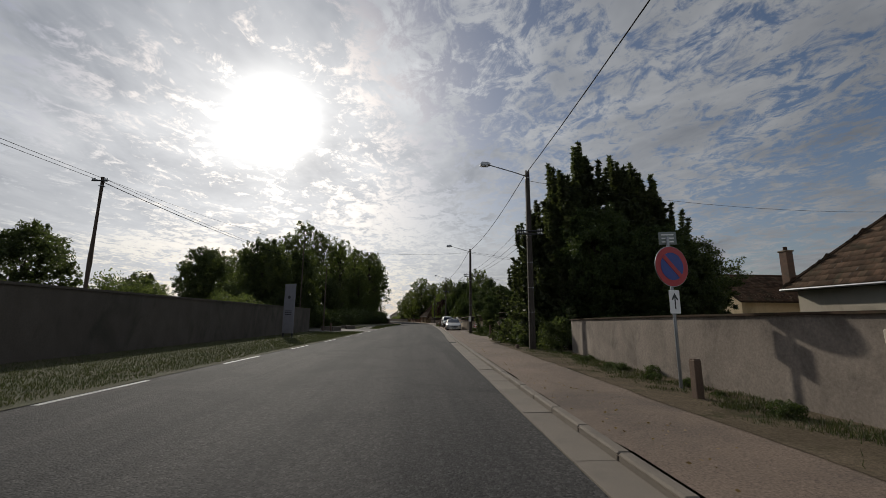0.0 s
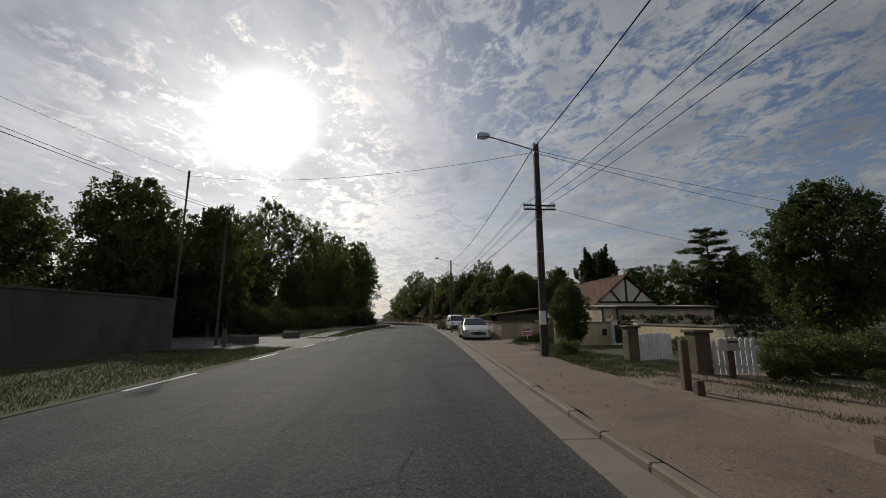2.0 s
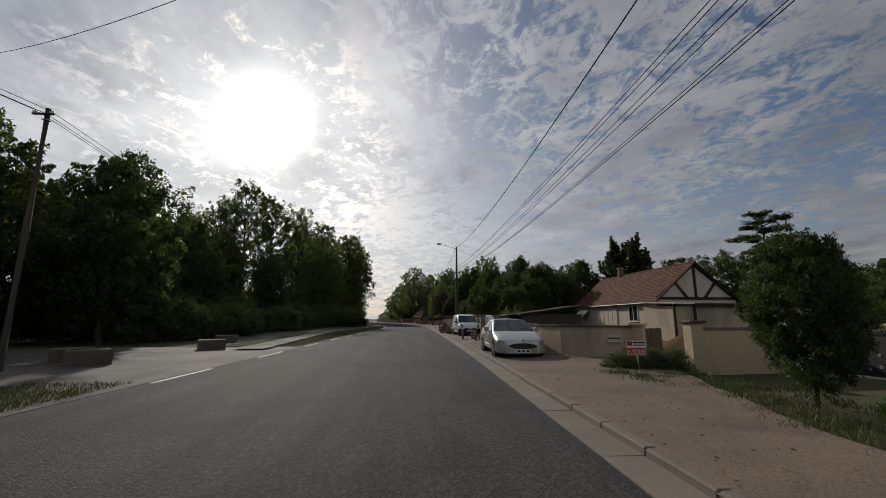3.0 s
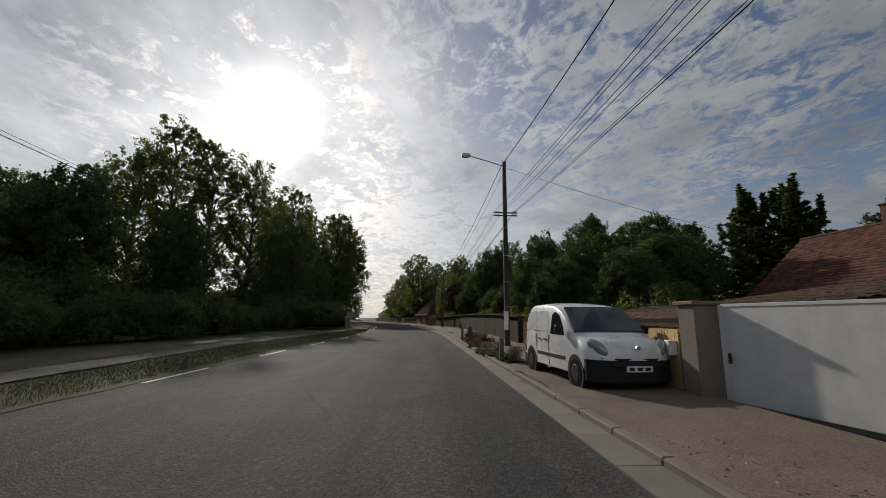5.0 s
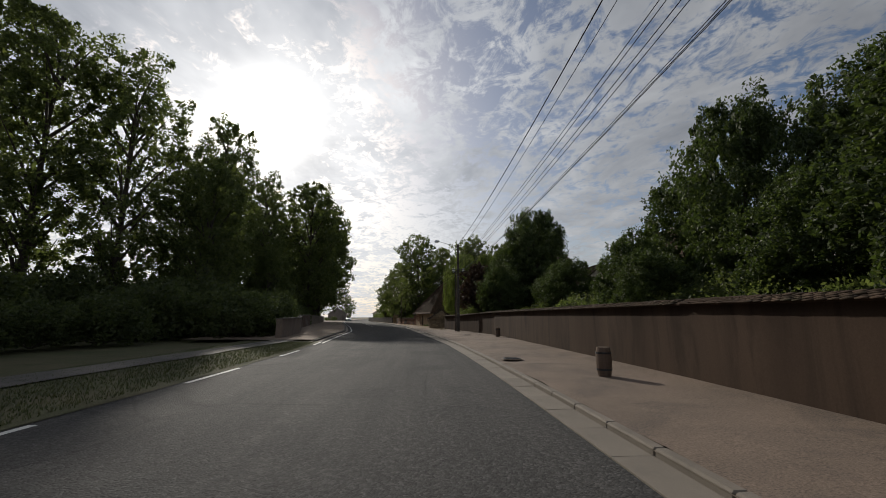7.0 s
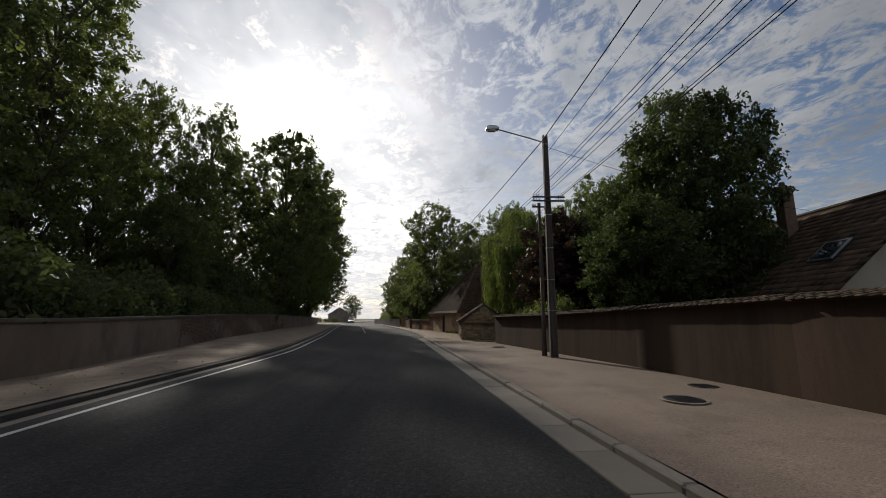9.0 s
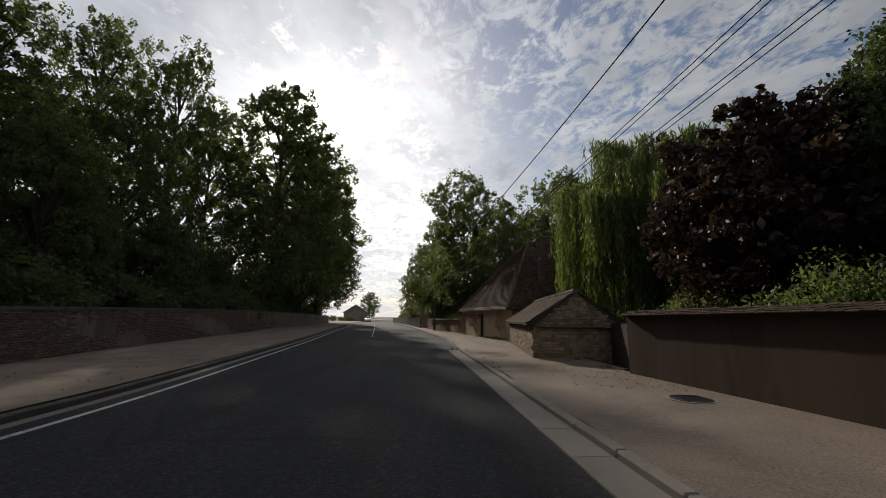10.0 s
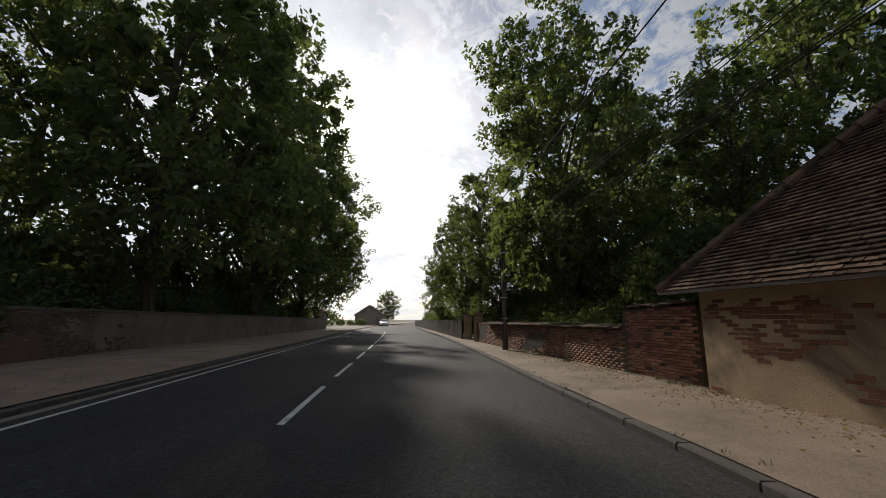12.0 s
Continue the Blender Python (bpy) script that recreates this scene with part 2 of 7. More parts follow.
M = {
    "asphalt": asphalt_material(),
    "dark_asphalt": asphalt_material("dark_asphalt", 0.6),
    "lane_paint": material("lane_paint", (0.55, 0.55, 0.52), (0.42, 0.42, 0.40), 0.7, 3.0, 60, 0.2, stain=(0.13, 0.13, 0.125), stain_scale=4.0),
    "gutter": material("gutter_concrete", (0.215, 0.185, 0.150), (0.165, 0.142, 0.116), 0.85, 1.2, 90, 0.4, stain=(0.13, 0.115, 0.10), stain_scale=0.9, random_object=0.08),
    "pavement": material("pink_pavement", (0.205, 0.152, 0.115), (0.150, 0.114, 0.088), 0.9, 0.6, 45, 0.8, stain=(0.10, 0.080, 0.066), stain_scale=0.5, speckle=0.6),
    "sandy": material("sandy_pavement", (0.265, 0.200, 0.145), (0.185, 0.138, 0.100), 0.92, 0.7, 45, 0.7, stain=(0.12, 0.09, 0.066), stain_scale=0.8, speckle=0.4),
    "lot": material("worn_tarmac", (0.13, 0.115, 0.10), (0.09, 0.082, 0.075), 0.85, 0.5, 80, 0.45, stain=(0.06, 0.057, 0.053), stain_scale=0.5),
    "earth": material("grassy_earth", (0.060, 0.066, 0.026), (0.095, 0.080, 0.045), 0.95, 0.5, 30, 0.7, stain=(0.045, 0.055, 0.02), speckle=0.5),
    "render_grey": material("weathered_render", (0.235, 0.20, 0.17), (0.175, 0.148, 0.125), 0.9, 0.9, 28, 0.5, stain=(0.12, 0.10, 0.084), stain_scale=0.8, stretch=(1, 1, 0.5)),
    "render_beige": material("beige_render", (0.50, 0.405, 0.30), (0.41, 0.33, 0.245), 0.9, 0.9, 30, 0.3, stain=(0.29, 0.235, 0.18), stain_scale=0.8, stretch=(1, 1, 0.4)),
    "render_yellow": material("ochre_render", (0.58, 0.39, 0.195), (0.47, 0.315, 0.155), 0.9, 1.0, 40, 0.3, stain=(0.20, 0.145, 0.08), stain_scale=2.2, stretch=(1, 1, 0.35)),
    "render_cream": material("cream_render", (0.58, 0.475, 0.31), (0.50, 0.405, 0.265), 0.9, 1.0, 40, 0.25, stain=(0.34, 0.27, 0.17), stain_scale=0.8, stretch=(1, 1, 0.4)),
    "render_brown": material("stained_brown_render", (0.088, 0.062, 0.045), (0.060, 0.044, 0.033), 0.92, 0.8, 40, 0.4, stain=(0.060, 0.047, 0.040), stain_scale=1.1, stretch=(1, 1, 0.22)),
    # the long wall's shade is put into this darker brown, besides its stains
    "shaded_wall_brown": material("shaded_brown_render", (0.076, 0.051, 0.036), (0.050, 0.034, 0.025), 0.94, 0.7, 30, 0.16, stain=(0.030, 0.022, 0.017), stain_scale=1.3, speckle=0.12, stretch=(1, 1, 0.16), spec=0.1),
    "tile_moss": material("mossy_coping_tile", (0.072, 0.047, 0.034), (0.040, 0.031, 0.022), 0.92, 4.0, 60, 0.4, stain=(0.028, 0.030, 0.017), stain_scale=1.4, random_object=0.35, spec=0.08),
    "tile_moss_many": material("mossy_coping_tiles", (0.072, 0.047, 0.034), (0.040, 0.031, 0.022), 0.92, 4.0, 60, 0.4, stain=(0.028, 0.030, 0.017), stain_scale=1.4, island=0.4, spec=0.08),
    "soil": material("dark_bed_soil", (0.030, 0.024, 0.018), (0.050, 0.038, 0.028), 0.97, 3.0, 35, 1.0, stain=(0.022, 0.020, 0.014), speckle=0.5, spec=0.05, depth=0.03),
    "dark_wall": material("dark_garden_wall", (0.135, 0.115, 0.095), (0.095, 0.082, 0.068), 0.92, 0.9, 30, 0.5, stain=(0.06, 0.058, 0.045), stretch=(1, 1, 0.6)),
    "tile": material("old_clay_tile", (0.135, 0.083, 0.055), (0.078, 0.057, 0.041), 0.88, 4.0, 60, 0.5, stain=(0.058, 0.054, 0.036), stain_scale=2.2, random_object=0.4, spec=0.12),
    "tile_many": material("old_clay_tiles", (0.135, 0.083, 0.055), (0.078, 0.057, 0.041), 0.88, 4.0, 60, 0.5, stain=(0.058, 0.054, 0.036), stain_scale=1.2, island=0.42, spec=0.12),
    "tile_red": material("red_clay_tiles", (0.150, 0.058, 0.034), (0.098, 0.042, 0.028), 0.86, 3.0, 50, 0.45, stain=(0.095, 0.058, 0.042), stain_scale=0.8, island=0.35),
    "stone": material("limestone", (0.275, 0.195, 0.108), (0.155, 0.112, 0.070), 0.9, 3.0, 45, 0.8, stain=(0.15, 0.112, 0.078), stain_scale=2.0, random_object=0.3, depth=0.02),
    "stone_many": material("limestone_courses", (0.29, 0.212, 0.125), (0.185, 0.138, 0.088), 0.9, 3.0, 45, 0.8, stain=(0.15, 0.112, 0.078), stain_scale=2.0, island=0.3, depth=0.02),
    "brick": material("old_brick", (0.27, 0.122, 0.076), (0.165, 0.085, 0.057), 0.9, 4.0, 60, 0.5, stain=(0.17, 0.125, 0.09), stain_scale=2.0, random_object=0.3),
    "brick_many": material("old_bricks", (0.27, 0.130, 0.082), (0.170, 0.092, 0.062), 0.9, 4.0, 60, 0.5, stain=(0.17, 0.125, 0.09), stain_scale=1.5, island=0.3),
    "park_brick": material("dull_park_brick", (0.155, 0.098, 0.070), (0.105, 0.072, 0.055), 0.92, 4.0, 60, 0.5, stain=(0.085, 0.075, 0.058), stain_scale=1.0, island=0.3),
    "mortar": material("lime_mortar", (0.26, 0.21, 0.155), (0.19, 0.15, 0.115), 0.95, 2.0, 50, 0.5),
    "wood_pole": material("weathered_pole_wood", (0.115, 0.085, 0.065), (0.075, 0.058, 0.047), 0.85, 3.0, 60, 0.5, stain=(0.17, 0.14, 0.115), stretch=(1, 1, 0.12)),
    "concrete": material("pole_concrete", (0.078, 0.065, 0.055), (0.05, 0.042, 0.036), 0.88, 2.0, 60, 0.4, stain=(0.13, 0.112, 0.095), stretch=(1, 1, 0.4)),
    "post_wood": material("bollard_wood", (0.16, 0.11, 0.08), (0.10, 0.07, 0.052), 0.85, 4.0, 50, 0.5, stretch=(1, 1, 0.15)),
    "bark": material("bark", (0.075, 0.060, 0.045), (0.045, 0.038, 0.030), 0.92, 5.0, 30, 0.9, stretch=(1, 1, 0.25), depth=0.03),
    "iron": plain("dark_iron", (0.05, 0.05, 0.052), 0.5, 0.7),
    "galv": plain("galvanised_steel", (0.32, 0.33, 0.34), 0.42, 0.9),
    "black": plain("black_plastic", (0.02, 0.02, 0.021), 0.45),
    "cable": plain("cable_rubber", (0.012, 0.012, 0.013), 0.9, spec=0.1),
    "white": plain("white_paint", (0.78, 0.78, 0.77), 0.45),
    "car_white": plain("white_car_paint", (0.74, 0.74, 0.73), 0.28, 0.0, 0.6),
    "car_silver": plain("silver_car_paint", (0.47, 0.455, 0.42), 0.3, 0.55, 0.6),
    "leaf_oak": leaf_material("oak_leaves", (0.050, 0.064, 0.028), (0.108, 0.122, 0.054), 0.55),
    "leaf_fresh": leaf_material("fresh_leaves", (0.028, 0.042, 0.016), (0.070, 0.090, 0.032), 0.34),
    "leaf_dark": leaf_material("dark_leaves", (0.040, 0.052, 0.024), (0.085, 0.100, 0.044), 0.45),
    "leaf_conifer": leaf_material("conifer_needles", (0.036, 0.046, 0.024), (0.080, 0.088, 0.044), 0.38),
    # clipped hedge leaves, coloured near black for the shade the hedge lies in
    "leaf_hedge_shaded": leaf_material("shaded_hedge_leaves", (0.018, 0.025, 0.012), (0.036, 0.044, 0.020), 0.12),
    "leaf_willow": leaf_material("willow_leaves", (0.064, 0.084, 0.026), (0.135, 0.158, 0.052), 0.42),
    "leaf_purple": leaf_material("purple_leaves", (0.030, 0.017, 0.015), (0.060, 0.034, 0.026), 0.2),
    "grass": leaf_material("grass_blades", (0.040, 0.056, 0.020), (0.085, 0.086, 0.040), 0.16),
    "dry": leaf_material("dry_leaves", (0.16, 0.105, 0.055), (0.26, 0.18, 0.10), 0.2),
}


M["lime_render"] = material("patchy_lime_render", (0.27, 0.228, 0.19), (0.185, 0.155, 0.13), 0.93, 1.6, 22, 0.35, stain=(0.115, 0.097, 0.082), stain_scale=1.5, speckle=0.25, stretch=(1, 1, 0.7))
M["dirt"] = material("dry_roadside_dirt", (0.165, 0.130, 0.090), (0.110, 0.088, 0.060), 0.97, 1.3, 30, 0.9, stain=(0.045, 0.050, 0.022), stain_scale=1.1, speckle=0.5, spec=0.05, depth=0.03)
M["heap_earth"] = material("ochre_heap_earth", (0.16, 0.105, 0.055), (0.10, 0.070, 0.040), 0.97, 2.5, 25, 1.0, stain=(0.06, 0.058, 0.026), stain_scale=2.0, speckle=0.5, spec=0.05, depth=0.03)
M["park_render"] = material("faded_park_wall_render", (0.20, 0.152, 0.118), (0.135, 0.104, 0.082), 0.93, 0.8, 35, 0.5, stain=(0.085, 0.072, 0.056), stain_scale=0.9, stretch=(1, 1, 0.5))
M["timber"] = material("dark_timber", (0.055, 0.038, 0.028), (0.035, 0.026, 0.02), 0.85, 4, 50, 0.4, stretch=(1, 1, 0.3), spec=0.1)
M["plaster"] = material("pale_house_render", (0.55, 0.49, 0.40), (0.47, 0.42, 0.34), 0.9, 0.8, 30, 0.25, stain=(0.36, 0.31, 0.25), stretch=(1, 1, 0.5))

# ---- geometry helpers ----
def finish(name, bm, material_, smooth=False):
    me = bpy.data.meshes.new(name)
    bm.normal_update()
    bm.to_mesh(me)
    bm.free()
    me.materials.append(M[material_] if isinstance(material_, str) else material_)
    if smooth:
        me.polygons.foreach_set("use_smooth", [True] * len(me.polygons))
        me.set_sharp_from_angle(angle=radians(38))
    return me


def part(name, bm, material_, parent, label="", smooth=False, at=None):
    """One mesh object under a thing or a part."""
    me = bm if isinstance(bm, bpy.types.Mesh) else finish(name, bm, material_, smooth)
    ob = new(name, me)
    ob.parent = parent
    if at is not None:
        ob.matrix_basis = at
    return tagged(ob, label)


def thing(name, x, y, z=0.0, rz=0.0, label="", category="", group=""):
    ob = new(name)
    ob.matrix_basis = pose(x, y, z, 0, 0, rz)
    return tagged(ob, label, category, group)


def setting(name, bm, material_, label="", smooth=False):
    me = bm if isinstance(bm, bpy.types.Mesh) else finish(name, bm, material_, smooth)
    return tagged(new(name, me), label, "", "", "structure")


def arrays(name, verts, faces, material_, smooth=False):
    """A mesh from arrays of corners and of faces with equal corner counts."""
    verts, faces = np.asarray(verts, np.float32), np.asarray(faces, np.int32)
    me = bpy.data.meshes.new(name)
    me.vertices.add(len(verts))
    me.vertices.foreach_set("co", verts.ravel())
    n = faces.shape[1]
    me.loops.add(faces.size)
    me.loops.foreach_set("vertex_index", faces.ravel())
    me.polygons.add(len(faces))
    me.polygons.foreach_set("loop_start", np.arange(0, faces.size, n, dtype=np.int32))
    me.polygons.foreach_set("loop_total", np.full(len(faces), n, np.int32))
    if smooth:
        me.polygons.foreach_set("use_smooth", np.ones(len(faces), bool))
    me.update(calc_edges=True)
    me.materials.append(M[material_] if isinstance(material_, str) else material_)
    return me


def box(bm, x0, x1, y0, y1, z0, z1, bevel=0.0):
    v = [bm.verts.new((x, y, z)) for z in (z0, z1) for y in (y0, y1) for x in (x0, x1)]
    fs = [bm.faces.new([v[i] for i in q]) for q in ((0, 2, 3, 1), (4, 5, 7, 6), (0, 1, 5, 4), (2, 6, 7, 3), (0, 4, 6, 2), (1, 3, 7, 5))]
    if bevel:
        es = list({e for f in fs for e in f.edges})
        bmesh.ops.bevel(bm, geom=es, offset=bevel, segments=1, affect="EDGES")
    return bm


def boxed(x0, x1, y0, y1, z0, z1, bevel=0.0):
    return box(bmesh.new(), x0, x1, y0, y1, z0, z1, bevel)


def tube(bm, points, radii, sides=8, caps=True):
    """A tube through points; radii is one number or one for each point."""
    pts = [Vector(p) for p in points]
    radii = [radii] * len(pts) if isinstance(radii, (int, float)) else radii
    rings = []
    for i, p in enumerate(pts):
        d = (pts[min(i + 1, len(pts) - 1)] - pts[max(i - 1, 0)]).normalized()
        side = d.cross(Vector((0, 0, 1)))
        side = side.normalized() if side.length > 1e-3 else Vector((1, 0, 0))
        over = side.cross(d)
        rings.append([bm.verts.new(p + radii[i] * (math.cos(a) * side + math.sin(a) * over)) for a in (2 * math.pi * j / sides for j in range(sides))])
    for a, b in zip(rings[:-1], rings[1:]):
        for j in range(sides):
            bm.faces.new((a[j], a[(j + 1) % sides], b[(j + 1) % sides], b[j]))
    if caps:
        bm.faces.new(rings[0][::-1])
        bm.faces.new(rings[-1])
    return bm


def tubed(points, radii, sides=8):
    return tube(bmesh.new(), points, radii, sides)


def prism(bm, outline, a, b, axis="y"):
    """An outline of (u, v) drawn out from a to b along an axis: y gives (u, y, v), x gives (x, u, v), z gives (u, v, z)."""
    put = {"y": lambda u, v, w: (u, w, v), "x": lambda u, v, w: (w, u, v), "z": lambda u, v, w: (u, v, w)}[axis]
    lo = [bm.verts.new(put(u, v, a)) for u, v in outline]
    hi = [bm.verts.new(put(u, v, b)) for u, v in outline]
    n = len(outline)
    bm.faces.new(lo[::-1])
    bm.faces.new(hi)
    for i in range(n):
        bm.faces.new((lo[i], lo[(i + 1) % n], hi[(i + 1) % n], hi[i]))
    bmesh.ops.recalc_face_normals(bm, faces=bm.faces[:])
    return bm


def smooth_line(pairs):
    """A smooth x(y) through (y, x) pairs."""
    ys = np.arange(pairs[0][0], pairs[-1][0] + 0.5, 0.5)
    xs = np.interp(ys, [p[0] for p in pairs], [p[1] for p in pairs])
    w = np.hanning(19)
    pad = np.r_[2 * xs[0] - xs[9:0:-1], xs, 2 * xs[-1] - xs[-2:-11:-1]]
    xs = np.convolve(pad, w / w.sum(), "valid")
    return lambda y: float(np.interp(y, ys, xs))


# the road's two edges, by the distance along it
kerb = smooth_line([(-80, 0.6), (-20, 1.2), (5, 1.53), (12, 1.70), (27, 2.09), (34, 2.42), (47, 2.88), (61, 3.14), (75, 3.34), (86, 3.42), (91, 3.36), (98, 3.15), (105, 2.55),
                    (113, 1.85), (123, 0.93), (129, 0.30), (136, -0.22), (141.5, -1.2), (146, -1.85), (153, -3.0), (165, -5.1), (180, -8.2), (215, -14.5), (260, -18.5), (420, -30.0)])
left_edge = smooth_line([(-80, -7.0), (-20, -6.4), (0, -6.1), (12, -5.75), (28, -5.2), (41, -4.95), (60, -4.5), (72, -4.15), (77, -3.85), (83, -3.4), (88, -3.3), (95, -3.3), (107, -4.25),
                         (117, -4.8), (125, -6.15), (133, -7.5), (147, -10.2), (155, -11.7), (165, -13.5), (183, -17.0), (215, -21.8), (260, -25.5), (420, -37.0)])


def ribbon(y0, y1, xa, xb, za=0.0, zb=None, step=1.0, wobble=0.0, seed=0, across=1):
    """A strip of ground between two lines x(y)."""
    zb = za if zb is None else zb
    rng = random.Random(seed)
    bm = bmesh.new()
    last = None
    n = max(1, int(round((y1 - y0) / step)))
    for i in range(n + 1):
        y = y0 + (y1 - y0) * i / n
        a, b = xa(y) if callable(xa) else xa, xb(y) if callable(xb) else xb
        wa, wb = (rng.uniform(-wobble, wobble) for _ in range(2))
        row = [bm.verts.new((a + wa + (b + wb - a - wa) * j / across, y, za + (zb - za) * j / across)) for j in range(across + 1)]
        if last:
            for j in range(across):
                bm.faces.new((last[j], last[j + 1], row[j + 1], row[j]))
        last = row
    return bm


# ---- ground, road and pavements ----
def road_line(y0, y1, x, half, z=0.004, step=0.5):
    return ribbon(y0, y1, lambda y: x(y) - half, lambda y: x(y) + half, z, step=step)


ground_bm = bmesh.new()
for gx in range(-20, 20):
    for gy in range(-12, 28):
        f = [ground_bm.verts.new((gx * 60 + dx, gy * 60 + dy, -0.06)) for dx, dy in ((0, 0), (60, 0), (60, 60), (0, 60))]
        ground_bm.faces.new(f)
bmesh.ops.remove_doubles(ground_bm, verts=ground_bm.verts[:], dist=0.01)
setting("ground", ground_bm, "earth", "rough grassy earth round the village road")
setting("road", ribbon(-80, 101.5, left_edge, lambda y: kerb(y) + 0.01, 0.0, step=2.0, across=3), "asphalt", "grey worn asphalt carriageway")
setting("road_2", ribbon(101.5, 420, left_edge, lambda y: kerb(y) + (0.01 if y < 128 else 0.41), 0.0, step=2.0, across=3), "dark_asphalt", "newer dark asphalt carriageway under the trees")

# broken edge line, then an unbroken one, and the centre line before the junction
road_marks = tagged(new("road_marking"), "faded white painted lines on the asphalt", "", "", "structure")
y = -33.28
while y < 99:
    part("edge_dash", road_line(y, y + 2.5, lambda q: left_edge(q) + 0.12, 0.06), "lane_paint", road_marks)
    y += 5.72
part("edge_line", road_line(99.5, 200, lambda q: left_edge(q) + 0.35, 0.05), "lane_paint", road_marks)
y = 138.7
while y < 178:
    part("centre_dash", road_line(y, y + 3.0, lambda q: left_edge(q) * 0.52 + kerb(q) * 0.48, 0.05), "lane_paint", road_marks)
    y += 4.4

# right side: gutter slabs, kerb stones, pavements
gutter = setting("gutter", ribbon(-80, 128, lambda y: kerb(y) + 0.01, lambda y: kerb(y) + 0.46, -0.012, -0.012, 1.0), "mortar", "joints of the concrete gutter")
kerb_back = setting("kerb", ribbon(-80, 420, lambda y: kerb(y) + 0.455, lambda y: kerb(y) + 0.60, 0.06, 0.06, 1.0), "mortar", "joints of the low kerb")
slab = finish("gutter_slab", boxed(0.0, 0.43, 0.002, 0.998, -0.05, 0.012, 0.006), "gutter")
stone = finish("kerb_stone", boxed(0.0, 0.14, 0.002, 0.998, -0.05, 0.088, 0.02), "gutter")

M["old_kerb"] = material("old_dirty_kerb", (0.085, 0.073, 0.062), (0.055, 0.049, 0.043), 0.9, 2.0, 60, 0.6, stain=(0.12, 0.095, 0.072), random_object=0.06)
old_bm = boxed(0.0, 0.17, 0.0005, 0.9995, -0.05, 0.085, 0.012)
for corner in old_bm.verts:
    corner.co += Vector((random.uniform(-0.006, 0.006), 0, random.uniform(-0.006, 0.006)))
old_stone = finish("kerb_stone", old_bm, "old_kerb")


def edge_piece(name, me, parent, y, off, flip=1):
    lean = math.degrees(math.atan2(kerb(y + 1) - kerb(y), 1.0)) if flip > 0 else math.degrees(math.atan2(left_edge(y + 1) - left_edge(y), 1.0))
    x = (kerb(y) if flip > 0 else left_edge(y)) + off
    return part(name, me, None, parent, at=pose(x, y, random.uniform(-0.004, 0.004), 0, random.uniform(-0.6, 0.6), -lean))


for i in range(-6, 165):
    if i < 128:
        edge_piece("gutter_slab", slab, gutter, i, 0.02)
    edge_piece("kerb_stone", stone if i < 128 else old_stone, kerb_back, i, 0.46 if i < 128 else 0.40)


def pav_in(y):
    return kerb(y) + 0.59


pav_out = smooth_line([(-80, 3.0), (-10, 3.4), (5, 3.7), (15, 4.0), (25, 4.3), (29, 4.7), (35, 4.7), (38, 5.6), (41, 7.2), (44, 7.5), (45.8, 5.9), (47, 5.5), (56, 5.8), (62, 6.1), (66, 6.6), (69, 6.95), (72, 7.0), (75, 6.7), (80, 6.8), (86, 7.1),
                       (95, 7.2), (106, 7.1), (110, 6.6), (114, 5.85), (118, 5.0), (123, 4.4), (131, 3.9), (136, 2.9), (140, 2.1), (150, -0.8), (156, -1.6), (183, -5.5), (215, -11.5), (260, -15.5), (420, -27)])
setting("pavement", ribbon(-80, 121, pav_in, pav_out, 0.08, 0.15, 1.0, 0.05, 4, 4), "pavement", "pinkish gravelled pavement beside the road")
setting("pavement_2", ribbon(121, 420, pav_in, lambda y: pav_out(y) + 0.3, 0.08, 0.15, 1.0, 0.03, 5, 4), "sandy", "sandy pavement littered with dry leaves")

setting("dirt_strip", ribbon(-60, 23.6, lambda y: pav_out(y) - 0.04, lambda y: 5.45 if y < 4 else (5.7 if y < 13 else 6.4), 0.155, 0.12, 0.5, 0.05, 14, 4), "dirt", "strip of dry dirt and weeds at the foot of the wall")

# left side: verge, lot, path, kerb and pavement
setting("verge", ribbon(-80, 38, lambda y: left_edge(y) - 5.6, lambda y: left_edge(y) + 0.02, 0.06, 0.012, 1.0, 0.04, 6, 4), "earth", "mown grass verge beside the road")
setting("lot", ribbon(38, 52, lambda y: -26.0 if y > 39 else left_edge(y) - 3.0, lambda y: left_edge(y) + 0.02, 0.03, 0.008, 1.0, 0.03, 7, 6), "lot", "worn tarmac opening beside the road")
setting("verge_2", ribbon(52, 101, lambda y: left_edge(y) - 4.2, lambda y: left_edge(y) + 0.02, 0.06, 0.012, 1.0, 0.05, 8, 4), "earth", "mown grass verge under the trees")
path_mid = smooth_line([(50, -6.2), (67, -7.3), (75, -7.6), (82, -6.9), (92, -6.2), (103, -5.6)])
setting("footpath", ribbon(50, 103, lambda y: path_mid(y) - 0.75, lambda y: path_mid(y) + 0.55, 0.075, 0.075, 1.0, 0.06, 9), "lot", "pale trodden footpath through the grass")
setting("pavement_3", ribbon(101, 420, lambda y: left_edge(y) - 7.4, lambda y: left_edge(y) - 0.40, 0.14, 0.11, 1.0, 0.0, 9, 3), "sandy", "dusty pavement along the park wall")
kerb_left = setting("kerb_2", ribbon(100, 420, lambda y: left_edge(y) - 0.42, lambda y: left_edge(y) - 0.26, 0.05, 0.05, 1.0), "mortar", "joints of the left kerb")
setting("gutter_2", ribbon(100, 420, lambda y: left_edge(y) - 0.26, lambda y: left_edge(y) + 0.01, -0.01, 0.0, 1.0), "gutter", "concrete gutter on the park side")
for i in range(101, 170):
    edge_piece("kerb_stone", old_stone, kerb_left, i, -0.41, -1)


